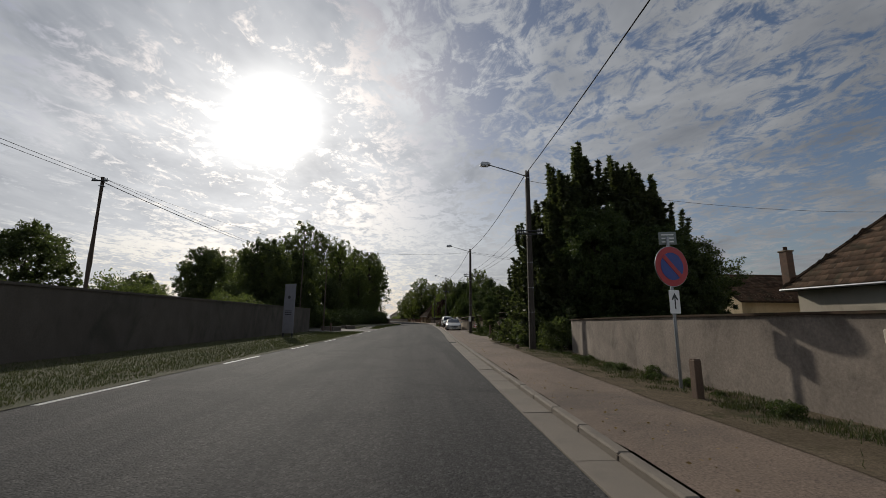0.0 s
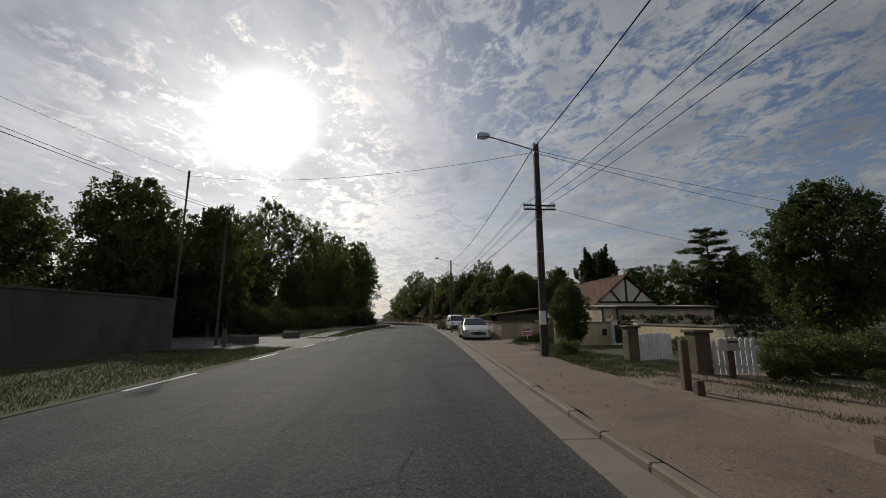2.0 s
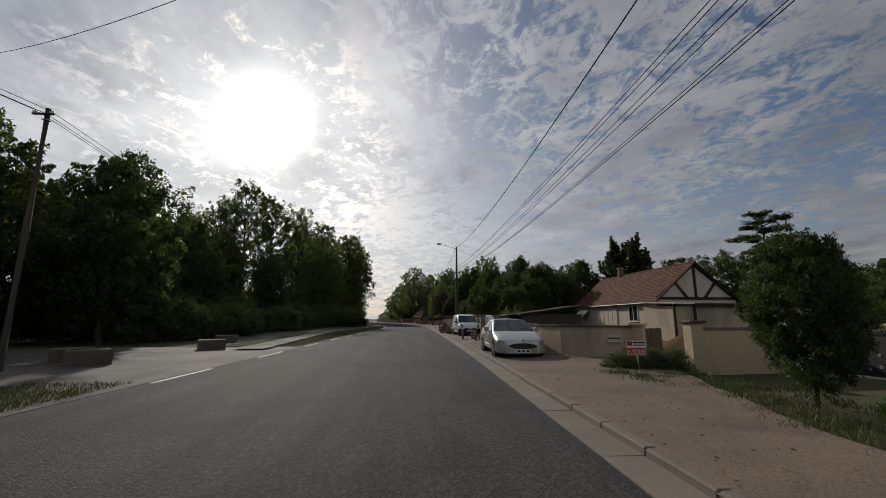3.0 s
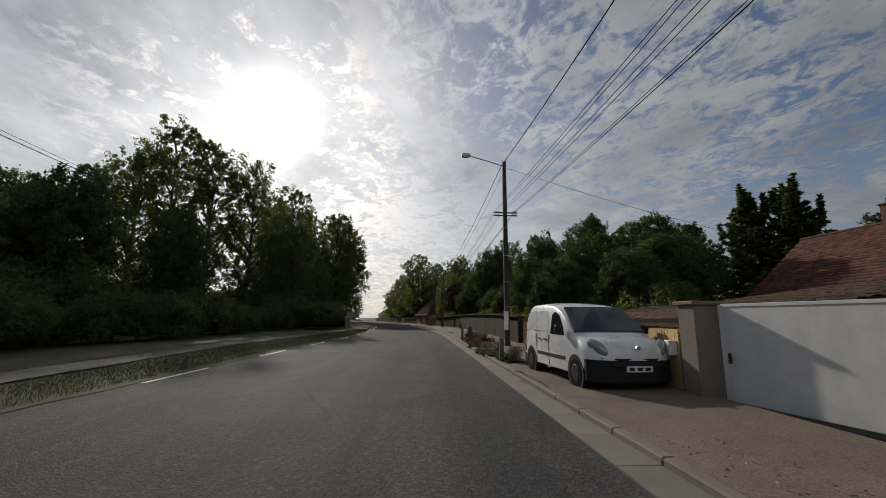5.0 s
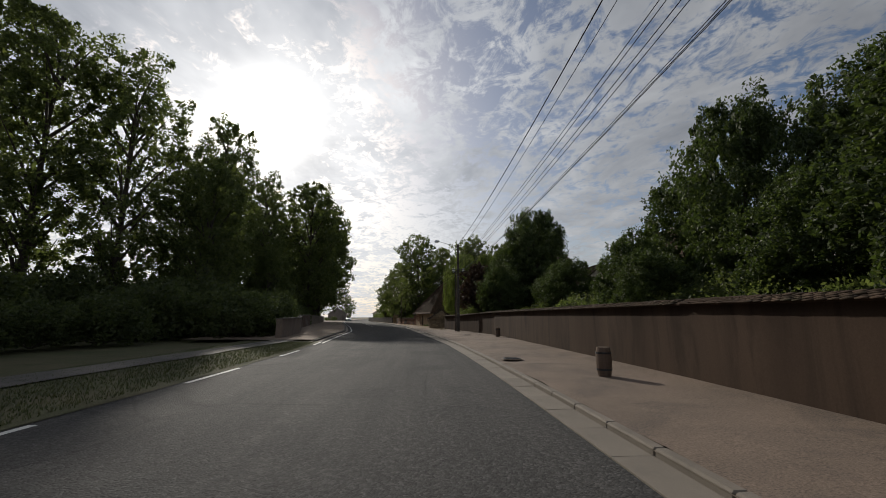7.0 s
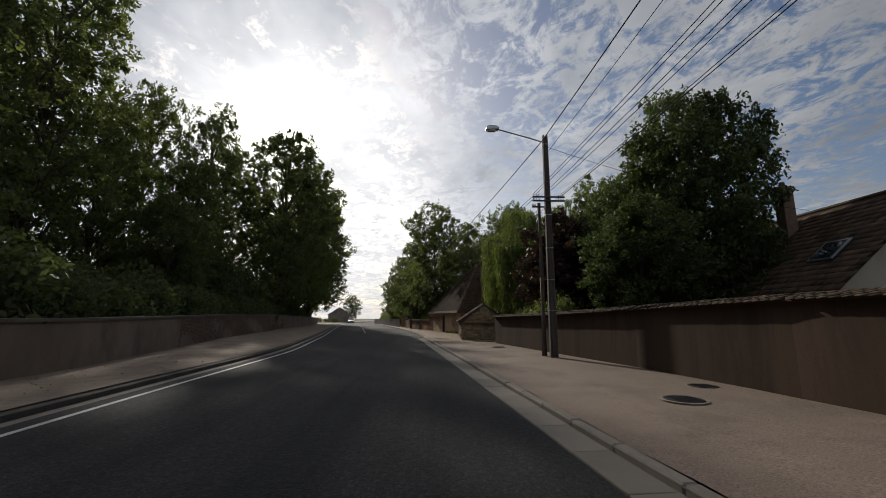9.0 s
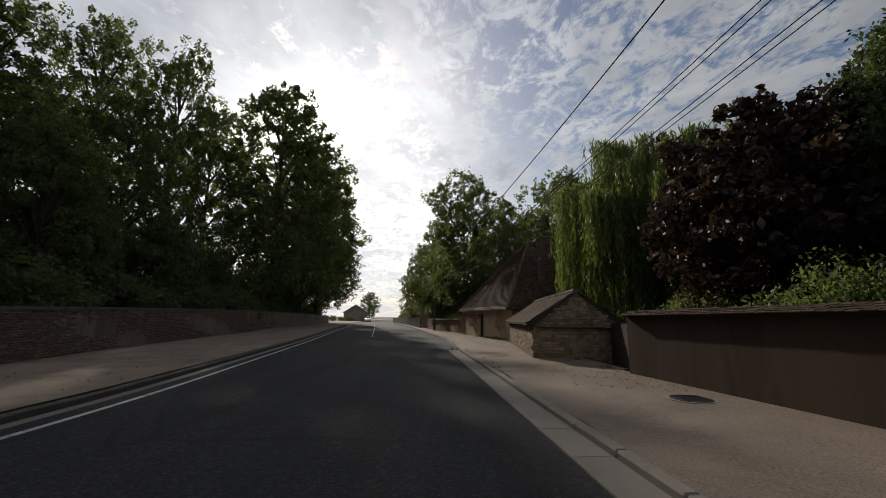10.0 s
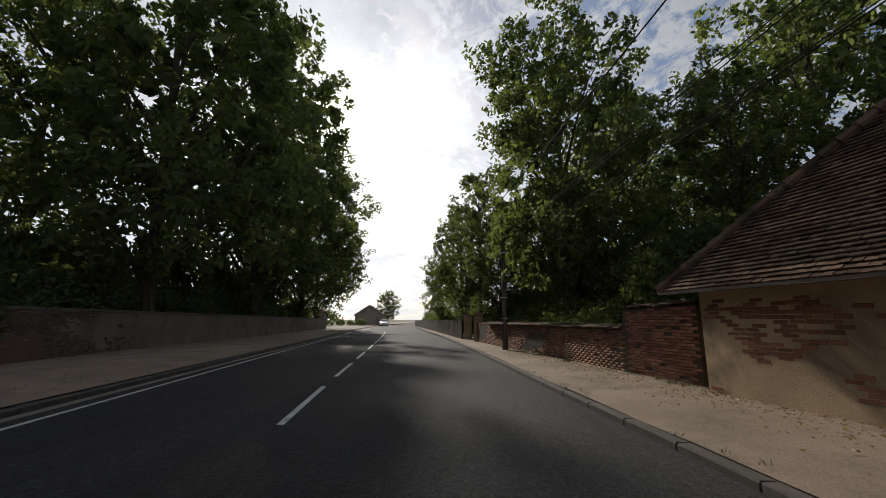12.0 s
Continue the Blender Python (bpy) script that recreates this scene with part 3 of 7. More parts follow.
# ---- trees ----
def leaves(rng, centres, radii, per, size, flat=0.0, droop=0.0, longer=1.6):
    """Corners and faces of many small leaves in clumps round the centres."""
    n = len(centres) * per
    c = np.repeat(centres, per, 0)
    r = np.repeat(radii, per, 0)[:, None]
    d = rng.normal(size=(n, 3))
    d /= np.linalg.norm(d, axis=1, keepdims=True)
    p = c + d * r * (0.45 + 0.55 * rng.random((n, 1))) * np.array([1, 1, 1 - 0.35 * flat])
    u = rng.normal(size=(n, 3)) * np.array([1, 1, 1 - flat])
    u[:, 2] -= droop * 2.0
    u /= np.linalg.norm(u, axis=1, keepdims=True)
    w = np.cross(u, rng.normal(size=(n, 3)))
    w /= np.linalg.norm(w, axis=1, keepdims=True)
    s = size * (0.6 + 0.8 * rng.random((n, 1)))
    v = np.stack([p - u * s * longer * 0.5, p + w * s * 0.42, p + u * s * longer * 0.5, p - w * s * 0.42], 1).reshape(-1, 3)
    return v, np.arange(4 * n).reshape(n, 4)


def broad_tree(name, seed, height, spread, bare, leaf=0.2, dense=1.0, mat_="leaf_oak", label="", category="tree", waist=0.45):
    """A broad-leaved tree: a tapered trunk with limbs, and a lumpy crown of leaf clumps with notches and gaps between its lobes."""
    rng = np.random.default_rng(seed)
    tree = thing(name, 0, 0, 0, 0, label, category)
    crown_h = height - bare
    r_lobe = spread * 0.40
    n_lobes = int(11 + 5.5 * crown_h / spread)
    lobes = []
    for i in range(n_lobes):
        t = (i + 0.5) / n_lobes
        # the crown is widest below its middle and closes in a rounded top
        wide = math.sqrt(max(0.0, 1 - ((t - waist) / (1.06 - waist)) ** 2.4)) if t > waist else 0.70 + 0.30 * t / waist
        out = max(0.15 * spread, spread * wide - r_lobe * 0.8) * rng.uniform(0.66, 1.10)
        a_ = i * 2.39996 + rng.uniform(-0.35, 0.35)
        r = r_lobe * rng.uniform(0.66, 1.14)
        lobes.append((math.cos(a_) * out, math.sin(a_) * out, bare + r * 0.55 + (crown_h - r * 1.45) * t, r))
    bm = bmesh.new()
    r0 = 0.012 * height + 0.05
    tube(bm, [(0, 0, -0.1), (0.06, 0, bare * 0.5), (0.1, 0.1, bare), (0.1, 0.0, height * 0.8)], [r0 * 1.3, r0, r0 * 0.85, r0 * 0.2], 8)
    for x, y_, h, r in lobes:
        z0 = max(bare * 0.8, h - r * 1.6 - 0.25 * math.hypot(x, y_))
        tube(bm, [(0.08, 0, z0), (x * 0.5, y_ * 0.5, (z0 + h) * 0.5 + 0.1), (x, y_, h)], [r0 * 0.40, r0 * 0.24, r0 * 0.07], 5, caps=False)
    part("trunk", bm, "bark", tree)
    cs, rs = [], []
    for x, y_, h, r in lobes:
        each = int(36 * dense)
        d = rng.normal(size=(each, 3))
        d /= np.linalg.norm(d, axis=1, keepdims=True)
        cs.append(np.array([x, y_, h]) + d * r * (0.62 + 0.42 * rng.random((each, 1))) * np.array([1, 1, 0.92]))
        rs.append(r * (0.13 + 0.20 * rng.random(each)))
    cs, rs = np.concatenate(cs), np.concatenate(rs)
    cs[:, 2] = np.maximum(cs[:, 2], bare * 0.75)
    per = int(30 * (r_lobe / 2.0 * 0.16 / leaf) ** 1.2) + 14
    v, f = leaves(rng, cs, rs, per, leaf, 0.15)
    # sprays of leaves that stand out of the outline
    tips = rng.choice(len(cs), len(cs) // 3)
    mid = np.array([0, 0, bare + crown_h * 0.45])
    way = cs[tips] - mid
    way /= np.linalg.norm(way, axis=1, keepdims=True)
    v2, f2 = leaves(rng, cs[tips] + way * rs[tips][:, None] * 1.1, rs[tips] * 0.55, 12, leaf * 0.9, 0.1)
    # broader shaded leaves deep in the lobes
    core = np.array([(x, y_, h) for x, y_, h, r in lobes])
    v3, f3 = leaves(rng, core, np.array([q[3] for q in lobes]) * 0.72, int(36 * dense), leaf * 1.7, 0.2)
    part("crown", arrays("crown", np.concatenate([v, v2, v3]), np.concatenate([f, f2 + len(v), f3 + len(v) + len(v2)]), mat_), None, tree)
    return tree


def conifer(name, seed, height, spread, label):
    """A dense dark conifer with drooping layered boughs."""
    rng = np.random.default_rng(seed)
    tree = thing(name, 0, 0, 0, 0, label, "tree")
    part("trunk", tubed([(0, 0, -0.1), (0, 0, height * 0.5), (0, 0, height * 0.97)], [0.025 * height, 0.016 * height, 0.02], 7), "bark", tree)
    cs, rs = [], []
    n = 150
    for i in range(n):
        h = 0.05 + 0.94 * (i / n) ** 0.9
        reach = spread * (1 - h) ** 0.85 * rng.uniform(0.5, 1.3) + 0.08
        a = i * 2.39996 + rng.uniform(-0.3, 0.3)
        for s in (0.25, 0.45, 0.62, 0.76, 0.88, 1.0):
            cs.append((math.cos(a) * reach * s, math.sin(a) * reach * s, h * height - 0.16 * reach * s + 0.34 * reach * s * s * s))
            rs.append(0.10 * height * (0.30 + 0.35 * (1 - h)) * (1.05 - 0.82 * s))
        # the bough's end turns up into a small spire
        tip = cs[-1]
        for q in range(1, 7 if i % 5 == 0 else 1):
            cs.append((tip[0] * (1 + 0.012 * q), tip[1] * (1 + 0.012 * q), tip[2] + 0.19 * q))
            rs.append(0.17 - 0.025 * q)
    v, f = leaves(rng, np.array(cs), np.array(rs), 20, 0.13, 0.45, 0.1, 2.6)
    part("crown", arrays("crown", v, f, "leaf_conifer"), None, tree)
    return tree


def cedar_tree(name, seed, height, spread, label):
    """A cedar: a stout trunk and flat tiers of foliage with gaps of sky between them."""
    rng = np.random.default_rng(seed)
    tree = thing(name, 0, 0, 0, 0, label, "tree")
    part("trunk", tubed([(0, 0, -0.1), (0.15, 0, height * 0.5), (0.05, 0.1, height * 0.95)], [0.38, 0.24, 0.06], 8), "bark", tree)
    limbs = bmesh.new()
    cs, rs = [], []
    for i in range(26):
        h = height * (0.30 + 0.69 * i / 25)
        reach = spread * (1.05 - 0.55 * (i / 25) ** 1.5) * rng.uniform(0.5, 1.1)
        a = i * 2.39996 + rng.uniform(-0.4, 0.4)
        tip = Vector((math.cos(a) * reach, math.sin(a) * reach, h + 0.08 * reach))
        tube(limbs, [(0, 0, h - 0.3), tip * 0.5 + Vector((0, 0, h * 0.5 - 0.1)), tip], [0.10, 0.06, 0.02], 5, caps=False)
        for k in range(24):
            u, side = rng.uniform(0.25, 1.05), rng.normal(0, 0.28)
            cs.append((math.cos(a + side) * reach * u, math.sin(a + side) * reach * u, h + 0.08 * reach * u + rng.normal(0, 0.08)))
            rs.append(rng.uniform(0.35, 0.75))
    part("limbs", limbs, "bark", tree)
    c, r_ = np.array(cs), np.array(rs)
    v, f = leaves(rng, c, r_, 60, 0.14, 0.6, 0.05, 2.0)
    base = np.repeat(c[:, 2], len(v) // len(c))
    v[:, 2] = base + (v[:, 2] - base) * 0.6
    part("crown", arrays("crown", v, f, "leaf_conifer"), None, tree)
    return tree


def weeping_willow(name, seed, height, spread, label):
    """A willow: limbs arch over, and strands of narrow leaves hang from them."""
    rng = np.random.default_rng(seed)
    tree = thing(name, 0, 0, 0, 0, label, "tree")
    bm = bmesh.new()
    tube(bm, [(0, 0, -0.1), (0.1, 0.1, height * 0.3), (0, 0, height * 0.55)], [0.34, 0.27, 0.2], 8)
    strands = []
    for i in range(34):
        a, out = i * 2.4, spread * rng.uniform(0.35, 0.98)
        x, y_ = math.cos(a) * out, math.sin(a) * out
        zt = height * (1.0 - 0.42 * (out / spread) ** 2) * rng.uniform(0.82, 1.04)
        part("limb", tubed([(0, 0, height * 0.45), (x * 0.5, y_ * 0.5, zt * 0.95), (x, y_, zt)], [0.13, 0.07, 0.02], 5), "bark", tree)
        reach_ = rng.uniform(0.38, 0.86)
        for j in range(60):
            s = rng.uniform(0.35, 1.12)
            zz = zt * (0.93 + 0.07 * (1 - abs(s - 0.8)))
            strands.append((x * s + rng.normal() * 0.2, y_ * s + rng.normal() * 0.2, zz, reach_ * rng.uniform(0.5, 1.05) * zz))
    part("trunk", bm, "bark", tree)
    pts = []
    for x, y_, zt, ln in strands:
        m = int(ln / 0.048)
        t = np.arange(m) / m
        sway = rng.normal(size=2) * 0.18
        pts.append(np.stack([x + sway[0] * t + rng.normal(size=m) * 0.035, y_ + sway[1] * t + rng.normal(size=m) * 0.035, zt - ln * t], 1))
    cs = np.concatenate(pts)
    v, f = leaves(rng, cs, np.full(len(cs), 0.05), 1, 0.052, 0.6, 1.6, 4.6)
    part("crown", arrays("crown", v, f, "leaf_willow"), None, tree)
    return tree


def shrub(name, seed, height, spread, mat_, label, n=46, per=46, size=0.10, category="shrub"):
    rng = np.random.default_rng(seed)
    ob = thing(name, 0, 0, 0, 0, label, category)
    bm = bmesh.new()
    cs, rs = [], []
    for i in range(n):
        a, out = rng.uniform(0, 6.28), spread * math.sqrt(rng.uniform(0, 1)) * 0.8
        h = height * rng.uniform(0.15, 0.92) * (1 - 0.5 * (out / spread) ** 2)
        cs.append((math.cos(a) * out, math.sin(a) * out, h))
        rs.append(spread * rng.uniform(0.16, 0.3))
        if i % 4 == 0:
            tube(bm, [(0.1 * math.cos(a), 0.1 * math.sin(a), 0), cs[-1]], [0.018, 0.006], 4, caps=False)
    part("stem_clump", bm, "bark", ob)
    v, f = leaves(rng, np.array(cs), np.array(rs), per, size, 0.1)
    v[:, 2] = np.maximum(v[:, 2], 0.01)
    part("foliage", arrays("foliage", v, f, mat_), None, ob)
    return ob


def plant(proto, x, y, z=0.0, rz=0.0, s=1.0, sz=None, label=""):
    ob = copy_thing(proto, pose(x, y, z, 0, 0, rz) @ Matrix.Diagonal((s, s, sz or s, 1)))
    return tagged(ob, label)


def drop_proto(ob):
    for o in (*ob.children_recursive, ob):
        bpy.data.objects.remove(o)


OAK_L, LIME_L = "tall dark green broad-leaved tree in the roadside park", "dense rounded roadside lime tree in full leaf"
oak = [broad_tree("park_tree", 11 + i, 16, 5.2, 2.0, 0.155, 0.7, "leaf_oak", OAK_L) for i in range(3)]
tall = [broad_tree("park_tree", 15 + i, 24, 5.4, 3.0, 0.165, 0.55, "leaf_oak", "tall old park tree with a lacy crown") for i in range(3)]
lime = [broad_tree("lime_tree", 31 + i, 11, 4.2, 0.9, 0.14, 1.15, "leaf_dark", LIME_L) for i in range(2)]
garden = [broad_tree("garden_tree", 51 + i, 8, 3.0, 0.8, 0.085, 1.55, "leaf_fresh", "leafy green garden tree behind the wall") for i in range(3)]
purple = broad_tree("copper_tree", 71, 8.5, 3.4, 1.2, 0.15, 1.0, "leaf_purple", "purple-leaved tree behind the brown wall")
firs = [conifer("fir_tree", 81 + i, 9, 3.1, "dense dark green conifer in the garden") for i in range(2)]

random.seed(3)


def wood(x, y, r, h, i, label=""):
    """A park tree of a given crown radius and height, from the stock nearest to it in proportion."""
    stock, h0, r0 = (tall, 24, 5.4) if h / r > 3.7 else (oak, 16, 5.2)
    plant(stock[i % 3], x, y, 0, random.uniform(0, 360), r / r0, h / h0, label)


# left: rounded limes beyond the lot, then the wooded park
for x, y, s, h, i in ((-18.3, 48.2, 0.82, 10.9, 0), (-15.8, 54.8, 0.80, 10.9, 1), (-22.0, 56.5, 0.85, 10.0, 1), (-24.5, 47.5, 0.8, 9.6, 0), (-20.0, 63.0, 0.85, 10.6, 0), (-26.5, 66.0, 0.9, 11.5, 1),
                      (-21.5, 73.0, 0.9, 11.5, 1), (-28.0, 79.0, 1.0, 13.0, 0), (-24.0, 85.0, 0.9, 12.2, 1), (-30.0, 88.0, 0.95, 12.4, 0), (-36.0, 86.0, 0.95, 12.0, 1), (-19.5, 91.0, 0.75, 11.0, 0)):
    plant(lime[i], x, y, 0, random.uniform(0, 360), s, h / 11)
for x, y, s, h, i in ((-30.0, 106, 1.0, 27.4, 1), (-35.0, 107.5, 0.95, 24.0, 0), (-25.4, 107, 0.95, 25.0, 2), (-21.0, 109, 0.85, 23.0, 0), (-40.0, 108, 0.95, 21.5, 2), (-46.0, 106, 1.0, 19.5, 1), (-52.0, 104, 1.0, 18.5, 0),
                      (-18.8, 119.5, 0.8, 23.0, 1), (-24.0, 122, 0.9, 20.0, 2), (-16.2, 112.5, 0.72, 15.0, 0), (-22.8, 128, 0.7, 19.0, 0),                       (-29.0, 141, 0.9, 27.5, 0), (-22.6, 141.5, 0.72, 25.2, 2), (-19.0, 133, 0.62, 15.5, 1), (-26.0, 133, 0.8, 17.0, 0), (-15.8, 126, 0.5, 10.0, 2)):
    wood(x, y, s * 5.7, h, i)
for x, y, s, h, i in ((-17.9, 151.5, 0.92, 27.0, 0), (-26.5, 152.5, 0.62, 26.0, 1), (-19.6, 164.0, 0.98, 27.0, 1), (-22.4, 178.5, 0.96, 24.5, 2), (-25.6, 192.0, 0.94, 20.5, 0)):
    wood(x, y, s * 8.9, h, i)
# right, behind the walls
plant(garden[1], 13.6, 117.0, 0, 200, 1.18, 1.58, "tall rounded dark green tree behind the brown wall")
plant(garden[0], 11.6, 118.6, 0, 80, 0.9, 1.15, "rounded dark green tree behind the brown wall")
plant(garden[2], 12.7, 90.3, 0, 10, 0.78, 1.16, "slender leafy green tree above the brown wall")
plant(garden[1], 16.4, 88.3, 0, 120, 0.98, 1.32, "leafy green garden tree rising above the wall")
plant(garden[0], 14.8, 95.8, 0, 220, 0.9, 1.05)
plant(garden[2], 8.4, 17.9, 0, 60, 0.78, 0.85, "light green leafy tree before the conifers")
plant(garden[1], 10.6, 17.2, 0, 160, 0.7, 0.72, "light green leafy tree before the conifers")
for x, y, s, i in ((9.6, 82.5, 0.72, 0), (13.4, 81.5, 0.92, 1), (10.6, 86, 0.62, 2), (10.7, 94, 0.62, 1), (18.5, 97, 0.9, 2), (10.6, 101, 0.62, 0), (9.6, 77.8, 0.62, 2), (16.8, 80.5, 1.06, 0), (11.5, 73.5, 0.62, 0),
                   (14, 74.5, 0.75, 2), (9.6, 114.8, 0.8, 2), (20.3, 83, 1.0, 0), (26, 90, 1.3, 1), (19.5, 89, 1.1, 2), (9.0, 90.0, 0.45, 0)):
    plant(garden[i], x, y, 0, random.uniform(0, 360), s)
for x, y, s in ((8.6, 120.8, 0.85), (13.0, 124.5, 1.05), (16.5, 128.0, 1.2)):
    plant(purple, x, y, 0, random.uniform(0, 360), s)
for x, y, s, h, i in ((1.9, 151.8, 0.92, 17.2, 1), (11.4, 149, 0.95, 16.6, 2), (6.6, 156.5, 0.8, 15.6, 0), (17, 148.5, 0.8, 15.0, 0), (23.5, 148.5, 1.1, 20.5, 1), (-3.4, 172, 0.68, 12.9, 0), (4, 166, 0.85, 13.5, 2), (-6.3, 187, 0.62, 10.5, 1), (13, 162, 1.0, 16, 1),
                      (13.5, 139.5, 0.62, 11.5, 2), (19, 133, 0.9, 14, 0), (6.4, 146.5, 0.5, 10.5, 1), (-1.6, 164.5, 0.62, 13.5, 2), (-0.4, 158.8, 0.45, 9.0, 0)):
    wood(x, y, s * 5.3, h, i, "tall dark green tree behind the old wall")
for x, y, s, i in ((7.5, 20.3, 1.0, 0), (9.25, 20.7, 1.16, 1), (11.1, 20.4, 1.07, 0), (12.4, 20.9, 1.04, 1), (13.6, 21.0, 0.93, 0), (6.3, 20.5, 0.78, 1), (7.5, 18.9, 0.9, 0), (9.4, 24.0, 0.85, 0), (51.0, 79.0, 1.25, 1), (54.0, 82.0, 1.1, 0), (31.0, 87.8, 1.38, 1), (32.4, 85.0, 1.38, 0)):
    plant(firs[i], x, y, 0, random.uniform(0, 360), s * (1.2 if y > 60 else 1.0), s)
cedar = cedar_tree("cedar_tree", 95, 14.2, 5.6, "old cedar with flat spreading tiers behind the house")
cedar.matrix_basis = pose(44.9, 77.2, 0)
for x, y, s, h, i in ((34.6, 80, 0.7, 9.4, 0), (38.0, 81, 0.7, 9.9, 1), (42.3, 80, 0.75, 10.6, 2), (46.5, 80, 0.8, 10.4, 0), (55.0, 79, 0.8, 8.2, 1), (47.0, 73, 0.7, 8.8, 2), (60.5, 82, 0.8, 8.0, 0), (80.3, 100, 0.9, 12.6, 1), (88.0, 100, 1.0, 11.6, 2), (72, 101, 0.9, 9.5, 0), (106, 122, 1.0, 16.0, 1)):
    wood(x, y, s * 5.0, h, i, "dark green tree rising behind the house")
willow = weeping_willow("weeping_willow", 91, 9.9, 4.6, "weeping willow with long hanging green strands")
willow.matrix_basis = pose(9.2, 127.6, 0)
plant(oak[1], -27.2, 250, 0, 40, 0.72, 10.2 / 16, label="round far tree behind the grey house")
# far trees that close the view
for i in range(46):
    a = random.uniform(-1.35, 1.45)
    r = random.uniform(215, 300)
    if -0.30 < a < -0.13:
        continue
    plant(oak[i % 3], math.sin(a) * r, math.cos(a) * r + 20, 0, random.uniform(0, 360), random.uniform(0.8, 1.1), label="far dark tree on the skyline")
for x, y, s, i in ((30, 40, 0.5, 0), (36, 52, 0.6, 1), (42, 62, 0.62, 1), (40, 30, 0.7, 0), (48, 75, 1.0, 0), (11.8, 17.4, 0.52, 0), (14.4, 19.8, 0.5, 1), (10.4, 16.6, 0.42, 1), (-19.2, 20.5, 0.55, 1), (-20.6, 31, 0.42, 1), (-17, 37, 0.42, 0), (-24, 8, 0.6, 1)):
    plant(lime[i], x, y, 0, random.uniform(0, 360), s, label="rounded dark green tree in a garden")
garden_keep = garden.pop()
for proto in (*oak, *tall, *lime, *garden, purple, *firs):
    drop_proto(proto)


# ---- walls ----
def wall_run(name, line, height, thick, mat_, label, coping=None, cop_h=0.08, base=-0.1, over=0.05):
    """A free-standing wall along (x, y) points; its top may change from point to point."""
    hs = height if isinstance(height, (list, tuple)) else [height] * len(line)
    pts = [Vector((x, y, 0)) for x, y in line]

    def offsets(half):
        out = []
        for i, p in enumerate(pts):
            d = (pts[min(i + 1, len(pts) - 1)] - pts[max(i - 1, 0)]).normalized()
            side = Vector((d.y, -d.x, 0)) * half
            out.append((p - side, p + side))
        return out

    def body(half, z0s, z1s):
        bm = bmesh.new()
        rows = [[bm.verts.new((a.x, a.y, z0)), bm.verts.new((b.x, b.y, z0)), bm.verts.new((b.x, b.y, z1)), bm.verts.new((a.x, a.y, z1))]
                for (a, b), z0, z1 in zip(offsets(half), z0s, z1s)]
        for p, q in zip(rows[:-1], rows[1:]):
            for j in range(4):
                bm.faces.new((p[j], p[(j + 1) % 4], q[(j + 1) % 4], q[j]))
        bm.faces.new(rows[0][::-1])
        bm.faces.new(rows[-1])
        bmesh.ops.recalc_face_normals(bm, faces=bm.faces[:])
        return bm

    w = setting(name, body(thick / 2, [base] * len(pts), hs), mat_, label)
    if coping:
        part("coping", body(thick / 2 + over, [h + 0.002 for h in hs], [h + cop_h for h in hs]), coping, w)
    return w


wall_run("wall_1", [(5.2, -30), (5.4, -4), (5.55, 4), (5.68, 9), (5.85, 12.8), (6.2, 15.4)], [1.46, 1.46, 1.45, 1.42, 1.37, 1.33], 0.22, "lime_render", "long patchy lime-rendered garden wall with a thin tiled coping", "tile_moss", 0.04)
wall_run("wall_2", [(-11.6, -30), (-11.4, 5), (-11.2, 20), (-10.7, 40.8)], 2.2, 0.3, "dark_wall", "dark weathered garden wall along the verge", "dark_wall", 0.08)
wall_run("wall_3", [(5.68, 47.0), (5.62, 49.5), (5.65, 52.4)], [1.1, 1.12, 1.15], 0.2, "render_beige", "beige rendered boundary wall behind the parked car", "tile", 0.06)
wall_run("wall_13", [(5.65, 52.41), (6.1, 55.5), (6.4, 58.5)], [1.15, 1.2, 1.25], 0.2, "render_yellow", "stained ochre rendered wall with a dark tiled top", "tile", 0.08)
wall_run("wall_4", [(7.6, 44.15), (6.6, 44.75), (5.95, 45.75), (5.68, 46.98)], 1.1, 0.2, "render_beige", "beige rendered garden wall beside the gateway", "tile", 0.06)
wall_run("wall_5", [(8.2, 42.0), (10.95, 42.25)], 1.1, 0.2, "render_cream", "cream rendered garden wall with a letterbox", "render_grey", 0.06)
wall_run("wall_6", [(11.08, 39.5), (10.95, 36.6), (10.83, 34.3)], 1.04, 0.2, "render_cream", "pale yellow rendered wall beside the drive", "render_grey", 0.06)
wall_run("wall_7", [(6.35, 66.3), (6.95, 68.6), (7.08, 71.5), (6.78, 75.2)], 1.27, 0.2, "render_yellow", "stained ochre rendered wall behind the flower bed", "tile", 0.05)
wall_run("wall_8", [(6.62, 75.3), (6.9, 80), (7.2, 86), (7.3, 94), (7.35, 101), (7.2, 106), (6.7, 110), (5.95, 114), (4.78, 120.3)], [1.4, 1.52, 1.6, 1.63, 1.65, 1.65, 1.58, 1.48, 1.42], 0.3, "shaded_wall_brown", "long stained brown wall along the pavement, coloured as in shade")
wall_run("wall_9", [(-6.7, 103), (-7.6, 110), (-9.4, 117), (-11.6, 125), (-14.6, 140.5), (-16.4, 147.5), (-19.0, 165), (-23.5, 190)], [1.2, 1.25, 1.35, 1.5, 1.65, 1.65, 1.55, 1.4], 0.35, "park_render", "old park wall of brick and render under the trees", "dark_wall", 0.08)


